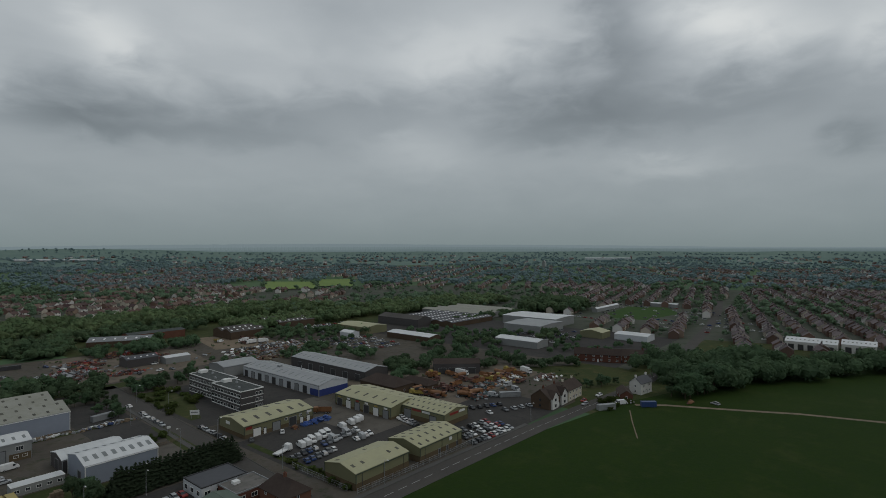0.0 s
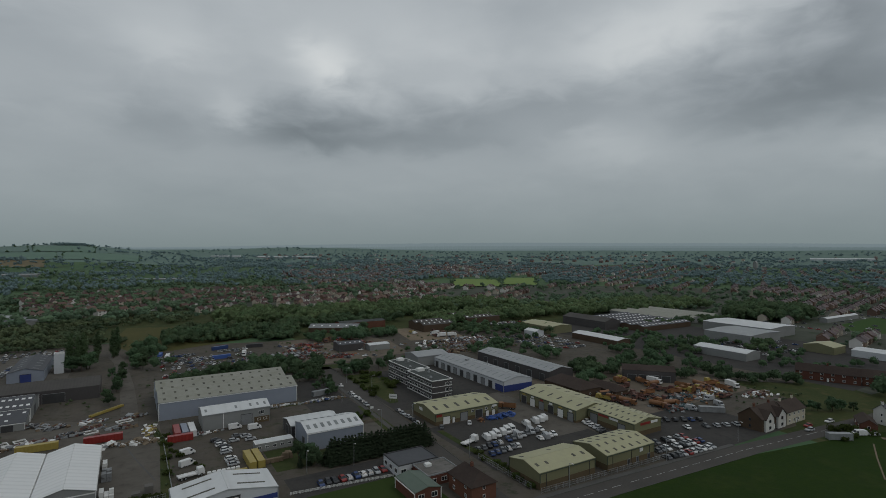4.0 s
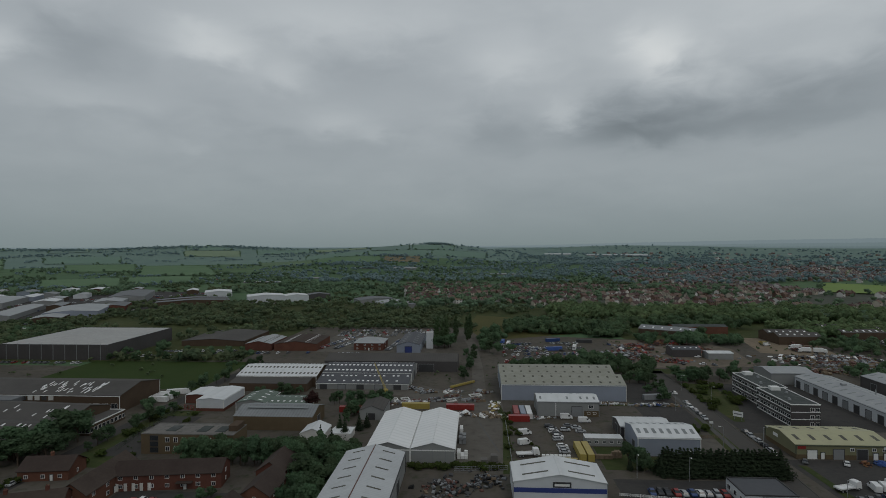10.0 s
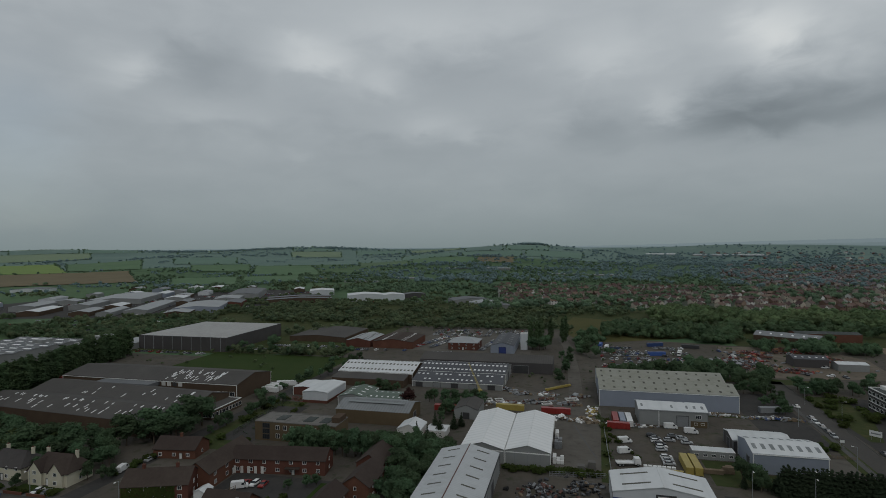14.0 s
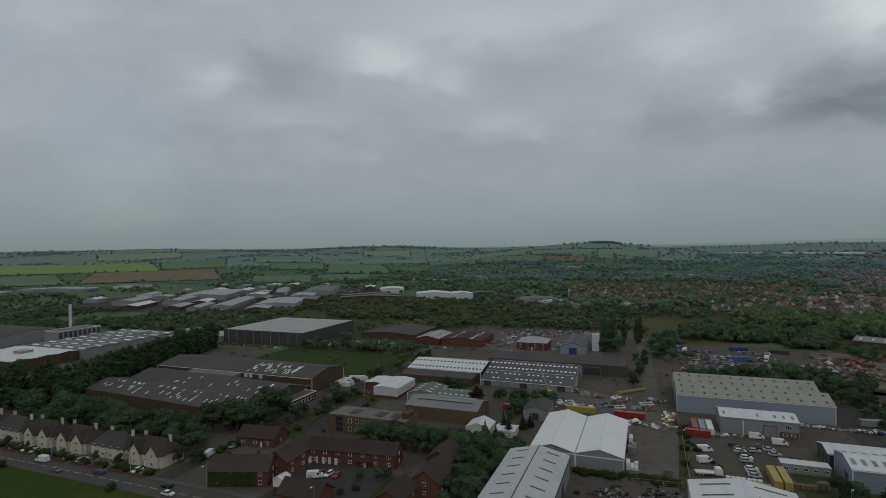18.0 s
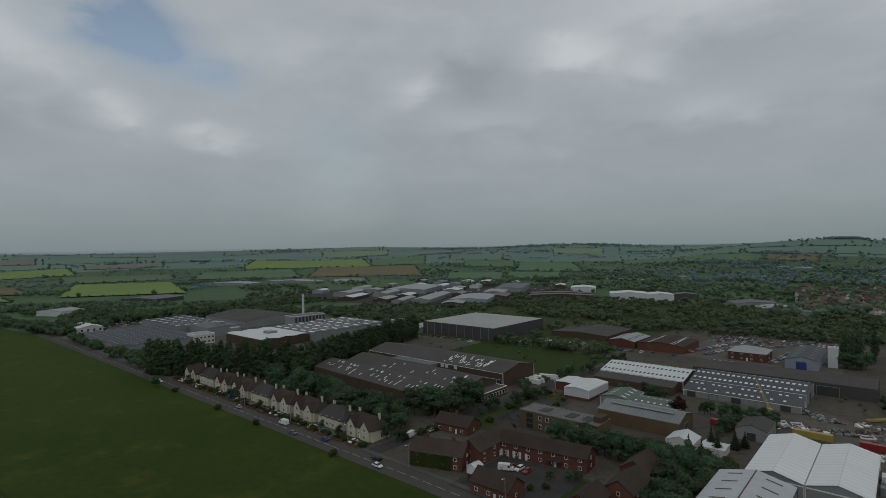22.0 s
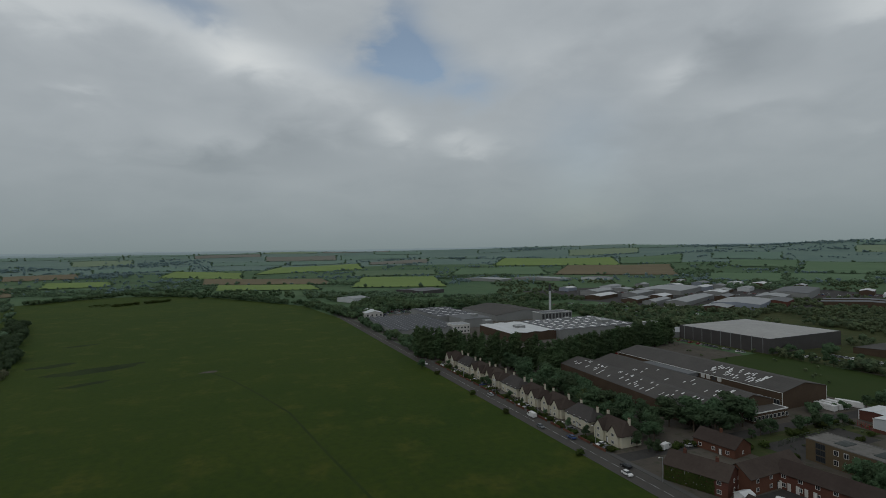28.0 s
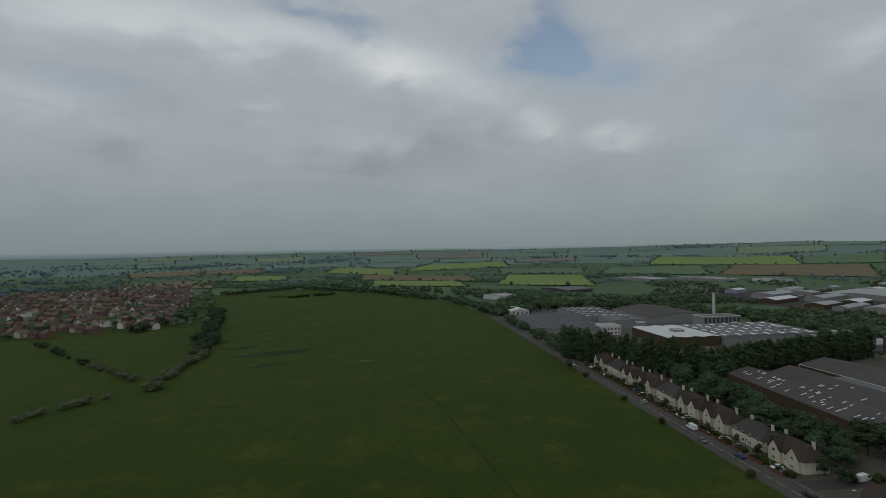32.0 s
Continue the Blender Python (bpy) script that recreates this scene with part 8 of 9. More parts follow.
for _ in range(520):
    x, y = polar(hr.uniform(-96, -60), hr.uniform(470, 1000))
    if not taken(x, y):
        town_trees.append((x, y, hr.uniform(3.5, 8)))
for _ in range(2600):
    x, y = polar(hr.uniform(-102, -4), 2000 * 2.1 ** hr.random())
    if noise.noise((x * 0.0022, y * 0.0022, 4.0)) > -0.12:
        far_town_trees.append((x, y, hr.uniform(9, 16)))
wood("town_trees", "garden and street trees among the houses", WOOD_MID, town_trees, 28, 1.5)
wood("far_town_trees", "hazy trees of the farther town", WOOD_HAZED, far_town_trees, 20, 1.8)


# ---------------------------------------------------------------- industry at the town edge and far off
def far_shed(x0, x1, y0, y1, he, rise, axis, wall, roof, label, rot=0.0, lights=None, lm=SKYLIGHT_WHITE, shape="gable", spans=1, z=0.0):
    return shed("warehouse", label, x0, x1, y0, y1, he, rise, axis, spans, wall, roof, rot=rot, lights=lights, light_mat=lm, trim=None, category="warehouse", shape=shape, z=z)


far_shed(354, 371, 200, 238, 5, 1.4, "y", CLAD_GREY, ROOF_WHITE, "grey shed with a white roof")
far_shed(322, 338, 280, 328, 4.6, 1.4, "y", BRICK_BROWN, ROOF_WHITE, "low brown shed with a white roof")
far_shed(320, 345, 352, 392, 6, 1.6, "y", WALL_OLIVE, ROOF_OLIVE, "olive clad unit with pale roof")
far_shed(300, 310, 350, 364, 4, 1.5, "y", CLAD_WHITE, ROOF_WHITE, "small white gabled store unit")
far_shed(416, 460, 232, 270, 7, 0.8, "y", CLAD_GREY, ROOF_PALE, "grey flat-topped car showroom hall")
far_shed(460, 500, 240, 300, 8, 0.8, "y", CLAD_GREY, ROOF_WHITE, "pale showroom hall with white roof")
far_shed(428, 445, 180, 200, 5, 2.0, "x", WALL_OLIVE, ROOF_OLIVE, "small shed with an olive roof")
far_shed(434, 452, 145, 172, 4.6, 1.0, "y", CLAD_WHITE, ROOF_WHITE, "low white car showroom hall")
far_shed(400, 468, 318, 400, 4.4, 1.6, "x", BRICK_BROWN, ROOF_DARK, "north-light factory with rows of rooflights", spans=6, lights=(14, 1, 2.0, 2.0))
far_shed(470, 540, 330, 420, 5, 1.6, "y", CLAD_GREY, ROOF_LICHEN, "long factory roofs in parallel", spans=4)
far_shed(380, 400, 345, 400, 7, 3.0, "y", CLAD_DARK, ROOF_ASB, "dark gabled factory with weathered roof", spans=1)
far_shed(290, 330, 440, 480, 6, 2.2, "x", BRICK_BROWN, ROOF_ASB, "old grey-roofed works with rooflights", spans=3, lights=(8, 1, 1.6, 2.2))
far_shed(230, 262, 420, 450, 6, 2.4, "x", BRICK_BROWN, ROOF_ASB, "old works with a weathered roof", spans=2, lights=(6, 1, 1.4, 2.0))
far_shed(170, 215, 470, 485, 6, 1.2, "x", BRICK, ROOF_FELT, "long brick works with a flat dark roof")
far_shed(142, 186, 458, 478, 4.4, 2.4, "x", BRICK_BROWN, ROOF_RIBBED, "low works with a grey roof among the trees", rot=-30, lights=(6, 1, 1.4, 3.0))
house("brick_terrace", "long brick terrace with a brown roof", 344, 148, -68, 30, 9, 5.0, 3.4, BRICK, ROOF_BROWN, front=6)
house("brick_terrace", "long brick terrace with a brown roof", 356, 122, -68, 26, 9, 5.0, 3.4, BRICK, ROOF_BROWN, front=6)
far_shed(474, 498, 24, 56, 6, 2.0, "y", RENDER_WHITE, ROOF_WHITE, "white depot with rows of openings", lights=(12, 1, 1.0, 1.6), lm=SKYLIGHT_DARK)
far_shed(482, 506, 2, 22, 6, 2.0, "y", RENDER_WHITE, ROOF_WHITE, "white depot with rows of openings", lights=(8, 1, 1.0, 1.6), lm=SKYLIGHT_DARK)
for y_ in (28, 34, 40, 46, 52, 6, 12, 18):
    x_ = 474 if y_ > 23 else 482
    # dark slab in place of the shade behind an open doorway
    ob = finish("depot_doorway", box_bm(x_ - 0.12, y_ - 1.8, 0.05, x_ - 0.04, y_ + 1.8, 4.2), DARK)
    tagged(ob, "dark panel for the shade in a depot doorway", "doorway")


def far_block(x, y, rot, l, w, h, material, label):
    """A long low building far off, with a shallow roof."""
    shed("warehouse", label, x - l / 2, x + l / 2, y - w / 4, y + w / 4, h * 0.55, h * 0.15, "x", 1, CLAD_WHITE if material is ROOF_WHITE else CLAD_GREY, material, rot=rot, trim=None, category="warehouse", z=ground_z(x, y) - 0.5)


far_block(2757, 1129, -62, 235, 40, 16, ROOF_WHITE, "long white warehouse far across the town")
far_block(2226, 687, -61, 65, 40, 10, ROOF_WHITE, "long white warehouse far across the town")
far_block(1566, 293, -57, 49, 40, 8, ROOF_PALE, "long white warehouse far across the town")
far_block(1708, 213, -58, 58, 40, 7, ROOF_PALE, "long white warehouse far across the town")
far_block(1524, 111, -57, 62, 40, 7, ROOF_PALE, "long white warehouse far across the town")
far_block(1437, 358, -56, 34, 40, 6, ROOF_PALE, "long white warehouse far across the town")
far_block(1699, 37, -59, 90, 40, 7, ROOF_WHITE, "long white warehouse far across the town")
far_block(2490, 291, -65, 80, 40, 8, ROOF_PALE, "long white warehouse far across the town")
far_block(2368, 1183, -59, 54, 40, 11, ROOF_PALE, "long white warehouse far across the town")
far_block(620, 2775, -39, 116, 40, 9, ROOF_PALE, "long white warehouse far across the town")
far_block(783, 2717, -40, 180, 40, 12, ROOF_PALE, "long white warehouse far across the town")
far_block(397, 1390, -49, 43, 40, 6, ROOF_PALE, "long white warehouse far across the town")
far_block(786, 1462, -49, 97, 40, 9, ROOF_PALE, "pale terrace roofs on the rise")
far_block(434, 2877, -23, 141, 40, 12, ROOF_WHITE, "long white warehouse far across the town")
far_block(728, 2836, -25, 315, 40, 12, ROOF_WHITE, "long white warehouse far across the town")
far_block(409, 1495, -24, 33, 40, 5, ROOF_PALE, "long white warehouse far across the town")
far_block(37, 1431, -22, 213, 40, 5, ROOF_PALE, "long white warehouse far across the town")
far_block(-220, 1635, -20, 78, 40, 12, ROOF_PALE, "pale glasshouse roofs far off")
far_block(-356, 1684, -19, 70, 40, 7, ROOF_PALE, "pale glasshouse roofs far off")
far_block(-465, 1131, 5, 80, 40, 5, ROOF_PALE, "long white warehouse far across the town")
far_block(-391, 1260, 5, 72, 40, 6, ROOF_PALE, "long white warehouse far across the town")
far_block(-596, 1198, 6, 58, 40, 6, BRICK, "long white warehouse far across the town")
far_block(1688, 925, 20, 24, 20, 41, CLAD_GREY, "grey tower block far across the town")
# sports ground
sheet("sports_pitch", [(570, 192), (650, 180), (706, 211), (690, 255), (598, 247), (566, 224)], PITCH, 0.06, "bright green sports ground")
far_shed(604, 672, 260, 267, 4, 1.2, "x", CLAD_GREY, ROOF_WHITE, "low stand with a white roof")
far_shed(712, 720, 200, 244, 4, 1.2, "y", CLAD_GREY, ROOF_WHITE, "low stand with a white roof")

# works with the chimney
far_shed(-432, -374, 214, 256, 7, 0.7, "x", BRICK_BROWN, ROOF_WHITE, "works hall with a bright roof", spans=3)
far_shed(-432, -370, 257, 340, 7, 1.2, "x", CLAD_GREY, ROOF_GREY, "works hall with ribbed grey roofs", spans=7, lights=(5, 1, 7.0, 1.6))
far_shed(-545, -440, 138, 200, 5.4, 1.6, "x", CLAD_GREY, ROOF_DARK, "north-light works with white rooflights", spans=7, lights=(16, 1, 1.4, 1.2), lm=SKYLIGHT_GREY)
far_shed(-590, -505, 203, 246, 7, 0.9, "y", CLAD_GREY, ROOF_DARK, "grey works block with low roofs", spans=3, lights=(5, 1, 5.0, 2.0))
far_shed(-503, -465, 214, 244, 8, 0.7, "x", CLAD_GREY, ROOF_GREY, "grey works hall with a low roof")
far_shed(-575, -490, 262, 330, 6, 4.4, "x", CLAD_GREY, ROOF_ASB, "large barn-like hall with grey roof")
r, a, b = flat_block("works_office", "two-storey white rendered works office", -452, -436, 190, 206, 8, RENDER_WHITE, ROOF_PALE, category="office building")
for k in range(2):
    window_row(r, a, b, "f", 5, 1.2 + 3.4 * k, 1.8, 1.6)
    window_row(r, a, b, "r", 5, 1.2 + 3.4 * k, 1.8, 1.6)
r, a, b = shed("white_office", "low white office by the road", -612, -580, 146, 166, 6, 2.0, "x", wall=RENDER_WHITE, roof=ROOF_WHITE, trim=None, category="office building")
window_row(r, a, b, "f", 7, 2.4, 1.8, 2.2, frame_mat=GREY_PAINT)
window_row(r, a, b, "r", 4, 2.4, 1.8, 2.2, frame_mat=GREY_PAINT)
r, a, b = flat_block("boiler_house", "pale grey boiler house with tall openings", -466, -449, 291, 327, 11, CLAD_GREY, ROOF_GREY, category="boiler house")
for i in range(9):
    # dark slabs imitate the shade in the tall openings
    part("opening", box_bm(*side_box(a, b, "r", -16 + i * 4, 5, 2.4, 5, 0.06)), DARK, r)
bm = bmesh.new()
tube(bm, (0, 0, 0), (0, 0, 31), 1.4, 1.1, 16)
ch = empty("works_chimney", -470, 315, 0, 0, "slim white chimney with a black top", "chimney")
part("shaft", bm, CLAD_WHITE, ch)
bm = bmesh.new()
tube(bm, (0, 0, 31.0), (0, 0, 38), 1.2, 1.1, 16)
part("chimney_top", bm, DARK, ch)
for x, y, w, h in ((-480, 232, 6, 11), (-400, 236, 8, 9.5), (-420, 300, 5, 10), (-392, 320, 9, 10), (-440, 226, 7, 10)):
    flat_block("roof_plant", "grey plant room standing on the works roof", x - w / 2, x + w / 2, y - w / 2, y + w / 2, h, CLAD_GREY, ROOF_PALE, category="plant room", parapet=0.1)
flat_block("pipe_bridge", "pale pipework and tanks beside the works", -360, -340, 318, 326, 8, CLAD_WHITE, ROOF_PALE, category="pipework")
flat_block("silo_block", "pale grey silo block beside the works", -352, -342, 328, 338, 12, CLAD_GREY, ROOF_PALE, category="silo")
container(-520, 232, 20, P_BRIGHTBLUE, "bright blue container by the works hall", 14)
# second trading estate

def unit(cx, cy, w, l, he, wall, roof, lights=None):
    far_shed(cx - w / 2, cx + w / 2, cy - l / 2, cy + l / 2, he, 2.0, "y", wall, roof, "pale-roofed unit of the second trading estate", rot=26, lights=lights, lm=SKYLIGHT_GREY, z=ground_z(cx, cy))


unit(-460, 588, 52, 80, 7, CLAD_BLUE, ROOF_PALE)
unit(-535, 584, 26, 122, 5, CLAD_GREY, ROOF_PALE)
unit(-494, 690, 34, 66, 7, CLAD_GREY, ROOF_PALE)
unit(-452, 640, 26, 50, 6, BRICK, ROOF_GREY)
unit(-515, 765, 46, 120, 9, CLAD_GREY, ROOF_GREY)
unit(-380, 690, 90, 20, 6, BRICK_BROWN, ROOF_GREY)
unit(-396, 720, 90, 20, 6, BRICK_BROWN, ROOF_GREY)
unit(-663, 677, 70, 110, 7, CLAD_GREY, ROOF_PALE)
unit(-571, 522, 22, 46, 5, BRICK_BROWN, ROOF_PALE)
unit(-541, 530, 16, 60, 5, CLAD_GREY, ROOF_PALE)
unit(-588, 582, 22, 40, 5, BRICK_BROWN, ROOF_WHITE)
unit(-640, 520, 24, 60, 5, BRICK_BROWN, ROOF_WHITE)
unit(-700, 560, 30, 60, 6, CLAD_GREY, ROOF_PALE)
unit(-640, 590, 24, 70, 6, CLAD_GREY, ROOF_PALE)
unit(-300, 738, 50, 36, 9, CLAD_WHITE, ROOF_WHITE)
unit(-262, 752, 34, 30, 8, CLAD_WHITE, ROOF_WHITE)
unit(-240, 790, 34, 20, 6, CLAD_DARK, ROOF_GREY)
unit(-415, 830, 40, 46, 7, CLAD_WHITE, ROOF_WHITE)
unit(-140, 720, 50, 34, 6, CLAD_GREY, ROOF_GREY)
unit(-110, 690, 40, 30, 5, CLAD_WHITE, ROOF_PALE)
unit(-90, 650, 40, 22, 5, CLAD_GREY, ROOF_GREY)
unit(-1120, 575, 110, 50, 5, CLAD_GREY, ROOF_PALE)
unit(-1060, 690, 130, 40, 5, CLAD_GREY, ROOF_PALE)
unit(-1000, 800, 60, 40, 5, CLAD_WHITE, ROOF_GREY)
unit(-880, 320, 60, 60, 6, CLAD_DARK, ROOF_GREY)
unit(-790, 180, 40, 30, 6, CLAD_WHITE, ROOF_PALE)
estate_rng = random.Random(19)
placed = [(-460, 588), (-535, 584), (-494, 690), (-452, 640), (-515, 765), (-380, 690), (-396, 720), (-663, 677), (-571, 522), (-541, 530), (-588, 582), (-640, 520), (-700, 560), (-640, 590), (-300, 738), (-415, 830)]
for _ in range(160):
    x, y = estate_rng.uniform(-820, -430), estate_rng.uniform(470, 900)
    if len(placed) < 38 and y > -0.55 * x + 130 and y < -0.9 * x + 480 and min(math.hypot(x - px_, y - py_) for px_, py_ in placed) > 48:
        placed.append((x, y))
        unit(x, y, estate_rng.uniform(16, 30), estate_rng.uniform(26, 52), estate_rng.uniform(4.5, 6.5), estate_rng.choice((BRICK_BROWN, CLAD_GREY, CLAD_WHITE, CLAD_BLUE)), estate_rng.choice((ROOF_WHITE, ROOF_WHITE, ROOF_PALE, ROOF_RIBBED)))
# units north of the workshops
far_shed(-150, -118, 384, 420, 5, 2.0, "y", BRICK, ROOF_BROWN, "brick works with a brown roof", lights=(8, 1, 1.2, 2.4))
far_shed(-172, -152, 384, 416, 5, 2.0, "y", BRICK, ROOF_PALE, "brick works with pale roof strips", lights=(8, 1, 1.2, 3.0), lm=SKYLIGHT_DARK)
house("brick_office", "square brick office with a pale hipped roof", -80, 397, 0, 22, 20, 5.4, 3.0, BRICK, ROOF_PALE, hip=8, chimneys=(), front=4, category="office building")
r, a, b = shed("blue_workshop", "pale blue workshop with a dark roof and big door", -58, -41, 380, 428, 5.6, 2.2, "y", wall=CLAD_BLUE, roof=ROOF_DARK, lights=(6, 1, 1.0, 3.0), light_mat=SKYLIGHT_GREY, trim=None)
door(r, a, b, "f", 0, 5, 4.4, CLAD_NAVY)
far_shed(-230, -180, 400, 450, 4, 1.6, "y", BRICK_BROWN, ROOF_ASB, "low brick depot with grey roof")
r, a, b = flat_block("white_tank_tower", "slim white tower beside poplar trees", -38, -33, 396, 401, 12, CLAD_WHITE, ROOF_PALE, category="tower")

# ---------------------------------------------------------------- vehicles
car_row(112, 164, 152, 170, 15, 75, vans=0.15)
car_row(114, 158, 150, 162, 14, 75, vans=0.1)
car_row(118, 171, 160, 179, 14, 75, WHITE_VAN, 0.25)
car_row(166, 123, 192, 121, 10, 80)
car_row(168, 129, 194, 127, 10, 80)
car_row(170, 135, 192, 133, 9, 80)
car_row(166, 146, 172, 168, 8, 0)
car_row(200, 140, 226, 130, 6, 60, gaps=0.3)
car_row(198, 152, 218, 142, 6, 60, gaps=0.3)
car_row(52, 166, 76, 166, 10, 90, CARS[3:6] + CARS[:2])
car_row(107.4, 195, 108.6, 225, 6, 90, gaps=0.1)
car_row(99, 236, 101, 282, 8, 90, gaps=0.3)
car_row(-105, 152, -96, 152, 3, 90, gaps=0)
car_row(-70, 150, -66, 162, 3, 0, gaps=0.3)
park(WHITE_VAN, -104, 149, 30)
park(WHITE_VAN, 46, 232, 0)
park(WHITE_VAN, -8 + 26, 205, 20)
park(WHITE_VAN, -152, 152, 100)
park(WHITE_VAN, -206, 127.4, 180, 1)
car_row(-150, 160, -149, 172, 3, 90, gaps=0)
for x, y, k in ((-176, 127, 180), (-192, 123, 0), (-145, 127, 180), (-140, 123, 0), (-245, 127, 180), (-330, 123, 0), (86, 150, 270), (94, 140, 270), (60, 118, 0), (248, 114, 175), (243, 111, 175), (262, 112, 175)):
    park(CARS, x, y, k, 2)
for i in range(9):
    car_row(xs[i] - 8, 132.5, xs[i] + 8, 132.5, 4, 90, gaps=0.5)
spots = row_spots(-118, 392, -104, 442, 18, 0) + row_spots(-106, 392, -94, 440, 16, 0, 0.3) + row_spots(-66, 386, -62, 432, 14, 0, 0.2)
for k in range(4):
    spots += row_spots(-120, 450 + 9 * k, -36, 452 + 9 * k, 26, 90, 0.3)
for k in range(6):
    spots += row_spots(18, 350 + 11 * k, 52, 358 + 11 * k, 12, 70, 0.45)
far_cars("north_yard_cars", "rows of parked cars in the northern yards", spots)
lorry_yard(204, 284, 162, 206, 40, LORRIES[:2] + LORRIES[4:5] + LORRIES[:2] + LORRIES[2:4])
lorry_yard(216, 262, 150, 186, 10, LORRIES[:2] + LORRIES[4:5] + VANS[1:])
lorry_yard(60, 150, 340, 420, 40, LORRIES[1:2] + LORRIES[2:3] + CARS + VANS)
lorry_yard(206, 250, 386, 430, 10, LORRIES[1:4] + VANS)
spots = []
for k in range(6):
    spots += row_spots(262, 300 + 12 * k, 312, 295 + 12 * k, 18, 85, 0.45)
    spots += row_spots(385, 205 + 14 * k, 455, 200 + 14 * k, 22, 85, 0.3)
for k in range(5):
    spots += row_spots(300, 395 + 10 * k, 370, 385 + 10 * k, 22, 85, 0.3)
    spots += row_spots(-640 + 10 * k, 170, -660 + 10 * k, 240, 22, 5, 0.2)
for k in range(8):
    spots += row_spots(-600, 400 + 30 * k, -420, 420 + 30 * k, 24, 85, 0.5)
spots += row_spots(-330, 336, -262, 336, 18, 90, 0.4)
for k in range(9):
    spots += row_spots(-790 + 34 * k, 520 + 38 * k, -690 + 34 * k, 570 + 38 * k, 18, 26, 0.45)
for k in range(10):
    spots += row_spots(500 + 24 * k, 40 + 12 * k, 560 + 30 * k, 300 + 12 * k, 34, 75, 0.5)
for k in range(4):
    spots += row_spots(18, 352 + 20 * k, 78, 360 + 20 * k, 20, 60 + 20 * k, 0.35)
spots += row_spots(-262, 352, -180, 372, 16, 70, 0.4) + row_spots(-230, 376, -176, 380, 14, 80, 0.3)
spots += row_spots(-170, 372, -120, 376, 14, 85, 0.3) + row_spots(-100, 372, -84, 374, 5, 85, 0.2)
for k in range(7):
    spots += row_spots(-310 + 30 * k, 705, -290 + 30 * k, 770, 8, 10, 0.4)
far_cars("distant_cars", "far rows of parked cars in many colours", spots)

# ---------------------------------------------------------------- growth among the yards
bpy.context.view_layer.update()


def footprints():
    """Ground taken by buildings, containers and vehicles: boxes in plan."""
    out = []
    for ob in scene.objects:
        if ob.parent is None and ob.type == "EMPTY" and ob.location.z > -100 and ob.get("category", "") not in ("tree", "bush", "street lamp", "fence"):
            xs_, ys_ = [], []
            for c in ob.children:
                if c.type == "MESH":
                    for v in c.bound_box:
                        w = c.matrix_world @ Vector(v)
                        xs_.append(w.x)
                        ys_.append(w.y)
            if xs_ and (max(xs_) - min(xs_)) * (max(ys_) - min(ys_)) > 26:
                out.append((min(xs_), max(xs_), min(ys_), max(ys_)))
    return out


FEET = footprints()
WAYS = [(MAIN, 7.5), (SIDE, 7.0), ([(0, 245), (1, 290), (0, 336), (-4, 414), (-8, 440)], 5.0), ([(-152, 129), (-151, 172), (-149, 230), (-146, 290), (-140, 345)], 5.5)]


def is_free(x, y, room=2.0):
    for x0, x1, y0, y1 in FEET:
        if x0 - room < x < x1 + room and y0 - room < y < y1 + room:
            return False
    for line, w in WAYS:
        for (ax, ay), (bx, by) in zip(line, line[1:]):
            dx_, dy_ = bx - ax, by - ay
            k = max(0.0, min(1.0, ((x - ax) * dx_ + (y - ay) * dy_) / (dx_ * dx_ + dy_ * dy_)))
            if math.hypot(x - ax - k * dx_, y - ay - k * dy_) < w:
                return False
    return True


grow_rng = random.Random(77)


def single_trees(models, x0, x1, y0, y1, n, h0, h1, wide=1.0):
    for _ in range(n):
        x, y = grow_rng.uniform(x0, x1), grow_rng.uniform(y0, y1)
        if is_free(x, y):
            plant(models, x, y, grow_rng.uniform(h0, h1), wide * grow_rng.uniform(0.9, 1.3))


def thicket(name, label, leaf, areas, cards=110, size=1.0):
    """Trees and bushes too many to count. areas: (x0, x1, y0, y1, number, lowest, highest)."""
    spots_ = []
    for x0, x1, y0, y1, n, h0, h1 in areas:
        for _ in range(n):
            x, y = grow_rng.uniform(x0, x1), grow_rng.uniform(y0, y1)
            if is_free(x, y, h1 * 0.25):
                spots_.append((x, y, grow_rng.uniform(h0, h1)))
    wood(name, label, leaf, spots_, cards, size)


# gardens of the cream houses
for x in xs:
    for k in (-7.5, -3, 3.5, 8):
        plant(BUSHES, x + k + grow_rng.uniform(-1, 1), 131 + grow_rng.uniform(0, 1.2), grow_rng.uniform(1.5, 3.0), 1.2)
    plant(OAKS, x + grow_rng.uniform(-9, 9), 133.5, grow_rng.uniform(3, 5), 0.9)
    plant(OAKS, x + 9.6, 145 + grow_rng.uniform(-3, 4), grow_rng.uniform(4, 7.5), 1.0)
single_trees(OAKS, -320, -160, 150, 158, 20, 5, 9, 1.2)
# large trees by the old factory and the narrow road
for x, y, h in ((-157, 199, 14), (-158, 191, 16), (-160, 184, 14), (-166, 180, 13), (-170, 172, 13), (-161, 176, 11)):
    plant(OAKS, x, y, h, 1.25)
single_trees(OAKS, -160, -128, 128, 136, 4, 4, 6, 1.2)
single_trees(BUSHES, -147, -141, 176, 250, 14, 1.5, 3.5, 1.3)
single_trees(OAKS, -100, -84, 240, 262, 4, 5, 8, 1.2)
single_trees(OAKS, -62, -42, 180, 196, 10, 6, 9, 1.2)
single_trees(OAKS, -64, -44, 140, 178, 12, 6, 9, 1.2)
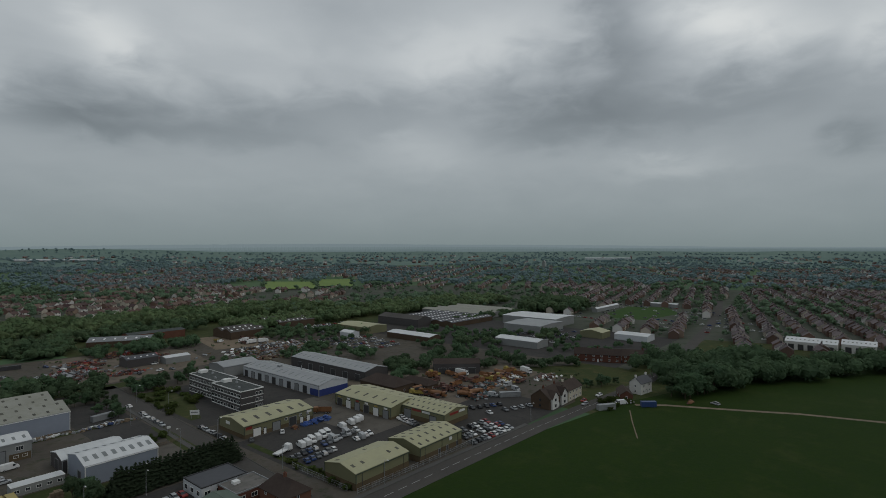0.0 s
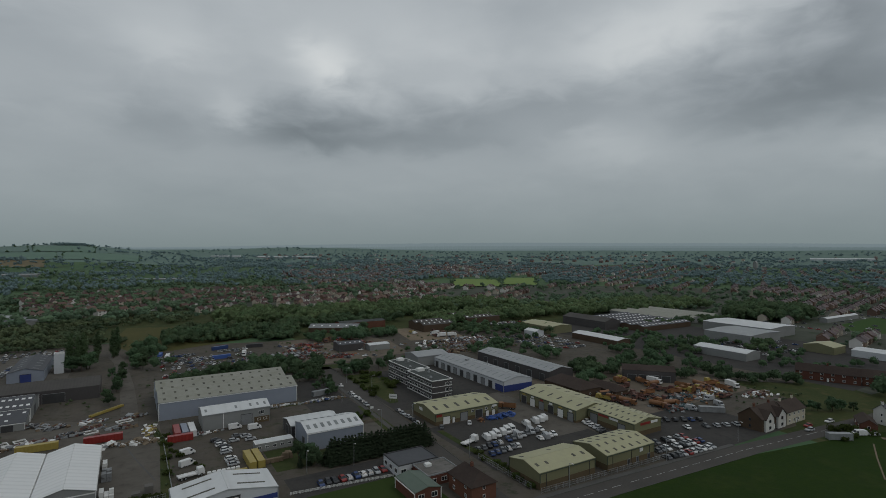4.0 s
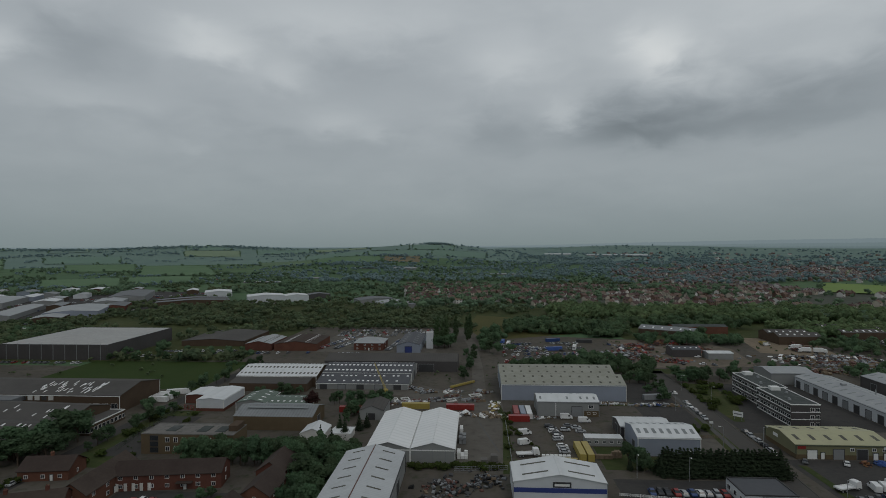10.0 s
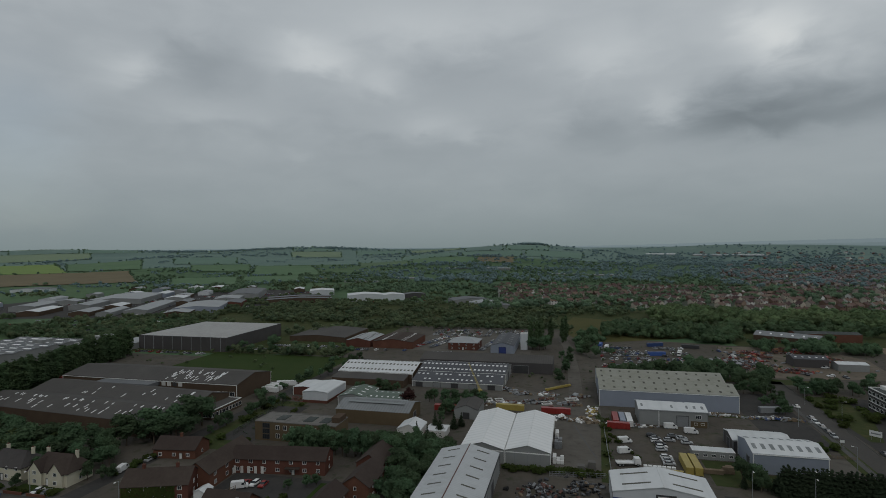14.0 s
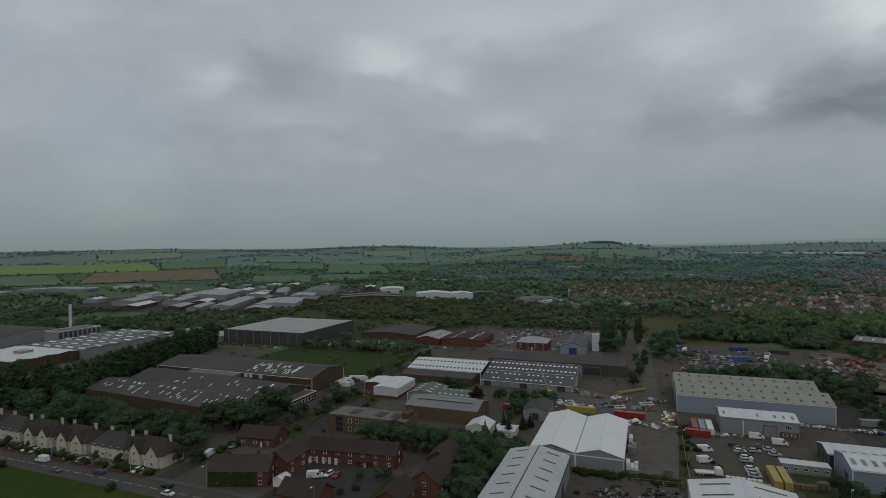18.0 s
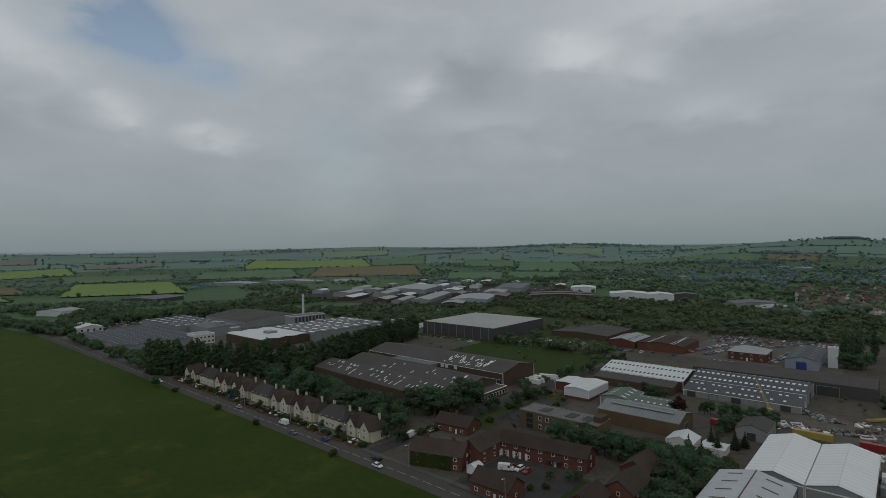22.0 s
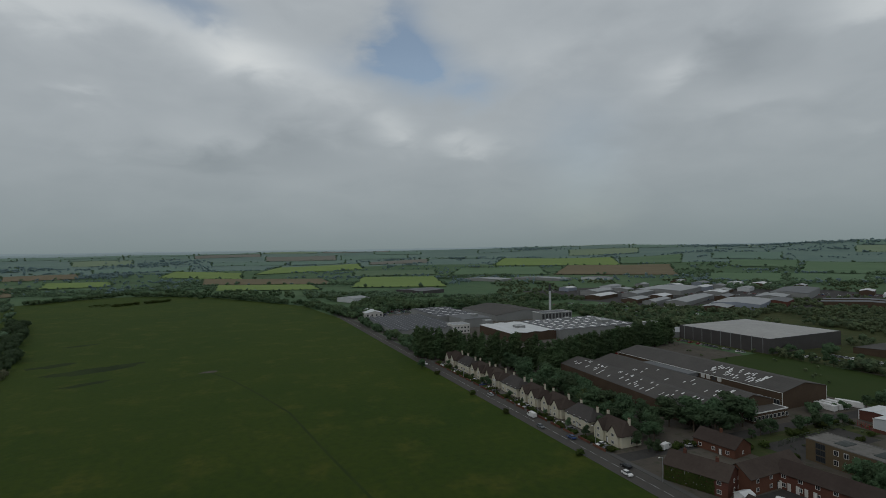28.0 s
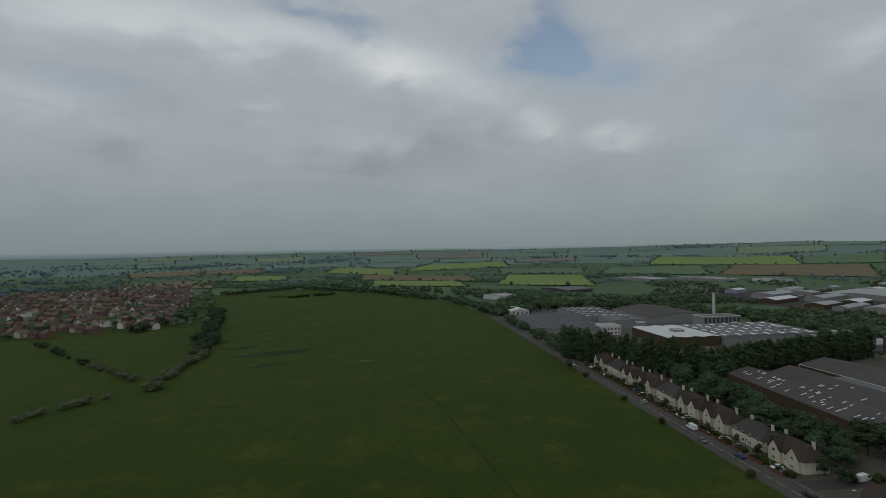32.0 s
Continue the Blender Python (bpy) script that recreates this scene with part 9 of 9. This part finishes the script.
# by the estate road and the sheds
single_trees(OAKS, 86, 97, 268, 302, 6, 3.5, 6, 1.2)
single_trees(BUSHES, 110, 128, 262, 300, 8, 2, 4, 1.5)
single_trees(OAKS, 110, 135, 296, 316, 12, 5, 8, 1.3)
single_trees(BUSHES, 11.5, 14, 200, 250, 5, 1.2, 2.4, 1.2)
plant(OAKS, 52, 187, 8.5, 0.9)
single_trees(BUSHES, 110, 114, 128, 192, 8, 1.2, 2.2, 1.3)
single_trees(OAKS, 226, 300, 236, 250, 10, 5, 8, 1.3)
thicket("yard_trees", "leafy trees between the sheds and yards", LEAF_OAK, [
    (128, 204, 412, 446, 60, 6, 10), (208, 307, 212, 240, 40, 5, 9), (212, 232, 300, 330, 14, 5, 8), (236, 262, 270, 340, 24, 5, 8), (340, 400, 250, 330, 50, 4, 8),
    (62, 84, 330, 352, 9, 7, 12), (-262, -152, 352, 420, 26, 4, 8), (-8, 26, 372, 470, 22, 6, 11), (20, 60, 326, 346, 8, 4, 7), (140, 200, 322, 350, 14, 3, 6),
    (300, 330, 196, 290, 26, 4, 8), (-345, -332, 300, 340, 14, 6, 10), (250, 330, 330, 440, 40, 4, 8), (345, 420, 130, 200, 30, 4, 7), (-160, -150, 240, 350, 16, 3, 6)], 170, 0.75)
thicket("waste_growth", "low weeds and bushes on yard edges", SCRUB_LEAF, [
    (10, 140, 328, 432, 90, 1.0, 2.6), (140, 300, 320, 440, 110, 1.0, 2.8), (-150, 0, 440, 500, 50, 1.0, 3.0), (-345, -150, 300, 350, 40, 1, 3), (196, 300, 205, 240, 50, 1, 2.5), (-90, 8, 292, 322, 40, 0.8, 2.2),
    (76, 97, 215, 225, 14, 0.6, 1.4), (-140, -128, 190, 260, 30, 0.6, 1.8), (10, 14, 180, 262, 26, 0.6, 1.6), (256, 300, 140, 165, 30, 0.8, 2)], 60, 0.8)


wood("distant_trees", "hedgerows and copses reaching to the horizon", WOOD_HAZED, [s_ for s_ in far_trees() if not in_field(s_[0], s_[1])], 18, 2.0)
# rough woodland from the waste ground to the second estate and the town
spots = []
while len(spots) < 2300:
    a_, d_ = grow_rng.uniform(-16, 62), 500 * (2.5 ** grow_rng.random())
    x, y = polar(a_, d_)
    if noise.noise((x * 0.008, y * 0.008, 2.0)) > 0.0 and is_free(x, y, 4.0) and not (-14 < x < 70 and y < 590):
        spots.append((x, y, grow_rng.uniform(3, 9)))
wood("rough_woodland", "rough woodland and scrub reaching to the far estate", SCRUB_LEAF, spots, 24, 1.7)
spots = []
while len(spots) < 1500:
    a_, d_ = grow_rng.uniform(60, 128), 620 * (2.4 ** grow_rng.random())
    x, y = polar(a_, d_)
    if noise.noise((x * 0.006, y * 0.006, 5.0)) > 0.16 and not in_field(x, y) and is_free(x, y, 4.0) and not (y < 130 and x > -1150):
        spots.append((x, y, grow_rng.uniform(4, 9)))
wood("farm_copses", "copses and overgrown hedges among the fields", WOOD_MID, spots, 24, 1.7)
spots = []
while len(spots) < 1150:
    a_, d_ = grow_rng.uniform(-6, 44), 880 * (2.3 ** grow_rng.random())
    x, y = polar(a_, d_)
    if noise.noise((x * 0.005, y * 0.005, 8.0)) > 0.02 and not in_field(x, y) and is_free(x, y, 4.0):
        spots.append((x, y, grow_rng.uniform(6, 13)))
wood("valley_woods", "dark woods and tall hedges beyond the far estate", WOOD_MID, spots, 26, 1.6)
# worn lines, damp hollows and a knoll thicket on the meadow


def patch(name, cx, cy, rx, ry, turn, material, label):
    """An irregular patch of other growth lying in the grass."""
    t_ = radians(turn)
    pts = []
    for i in range(28):
        a_ = 2 * math.pi * i / 28
        k = 1 + 0.55 * noise.noise((cx + 1.3 * math.cos(a_), cy + 1.3 * math.sin(a_), 0.5)) + grow_rng.uniform(-0.14, 0.14)
        u, v = rx * k * math.cos(a_), ry * k * math.sin(a_)
        pts.append((cx + u * math.cos(t_) - v * math.sin(t_), cy + u * math.sin(t_) + v * math.cos(t_)))
    sheet(name, pts, material, 0.05, label, category="grass")


patch("damp_hollow", -370, -74, 3.5, 14, 27, DAMP_GRASS, "dark damp hollow in the meadow")
patch("damp_hollow", -412, -82, 9, 26, 27, DAMP_GRASS, "dark damp hollow in the meadow")
patch("damp_hollow", -440, -110, 7, 14, 27, DAMP_GRASS, "dark damp hollow in the meadow")
patch("damp_hollow", -529, -108, 4, 14, 27, DAMP_GRASS, "dark damp hollow in the meadow")
patch("bare_earth", -371, -9, 3, 5, 10, YARD, "small trodden patch of bare earth")
ribbon("trodden_path", [(-371, -9), (-342, 4), (-300, 17), (-260, 28), (-203, 35), (-167, 40), (-120, 46), (-60, 62)], 1.2, TRACK_GRASS, 0.045, "faint trodden path through the grass", category="path")
ribbon("trodden_path", [(-352, -40), (-359, -24), (-365, 1), (-370, 40), (-382, 94)], 0.9, TRACK_GRASS, 0.047, "faint trodden path through the grass", category="path")
thicket("knoll_scrub", "dark clump of scrub on the meadow's rise", LEAF_HEDGE, [(-940, -900, -182, -124, 60, 1.2, 3.0)], 60, 1.0)

drop_models()
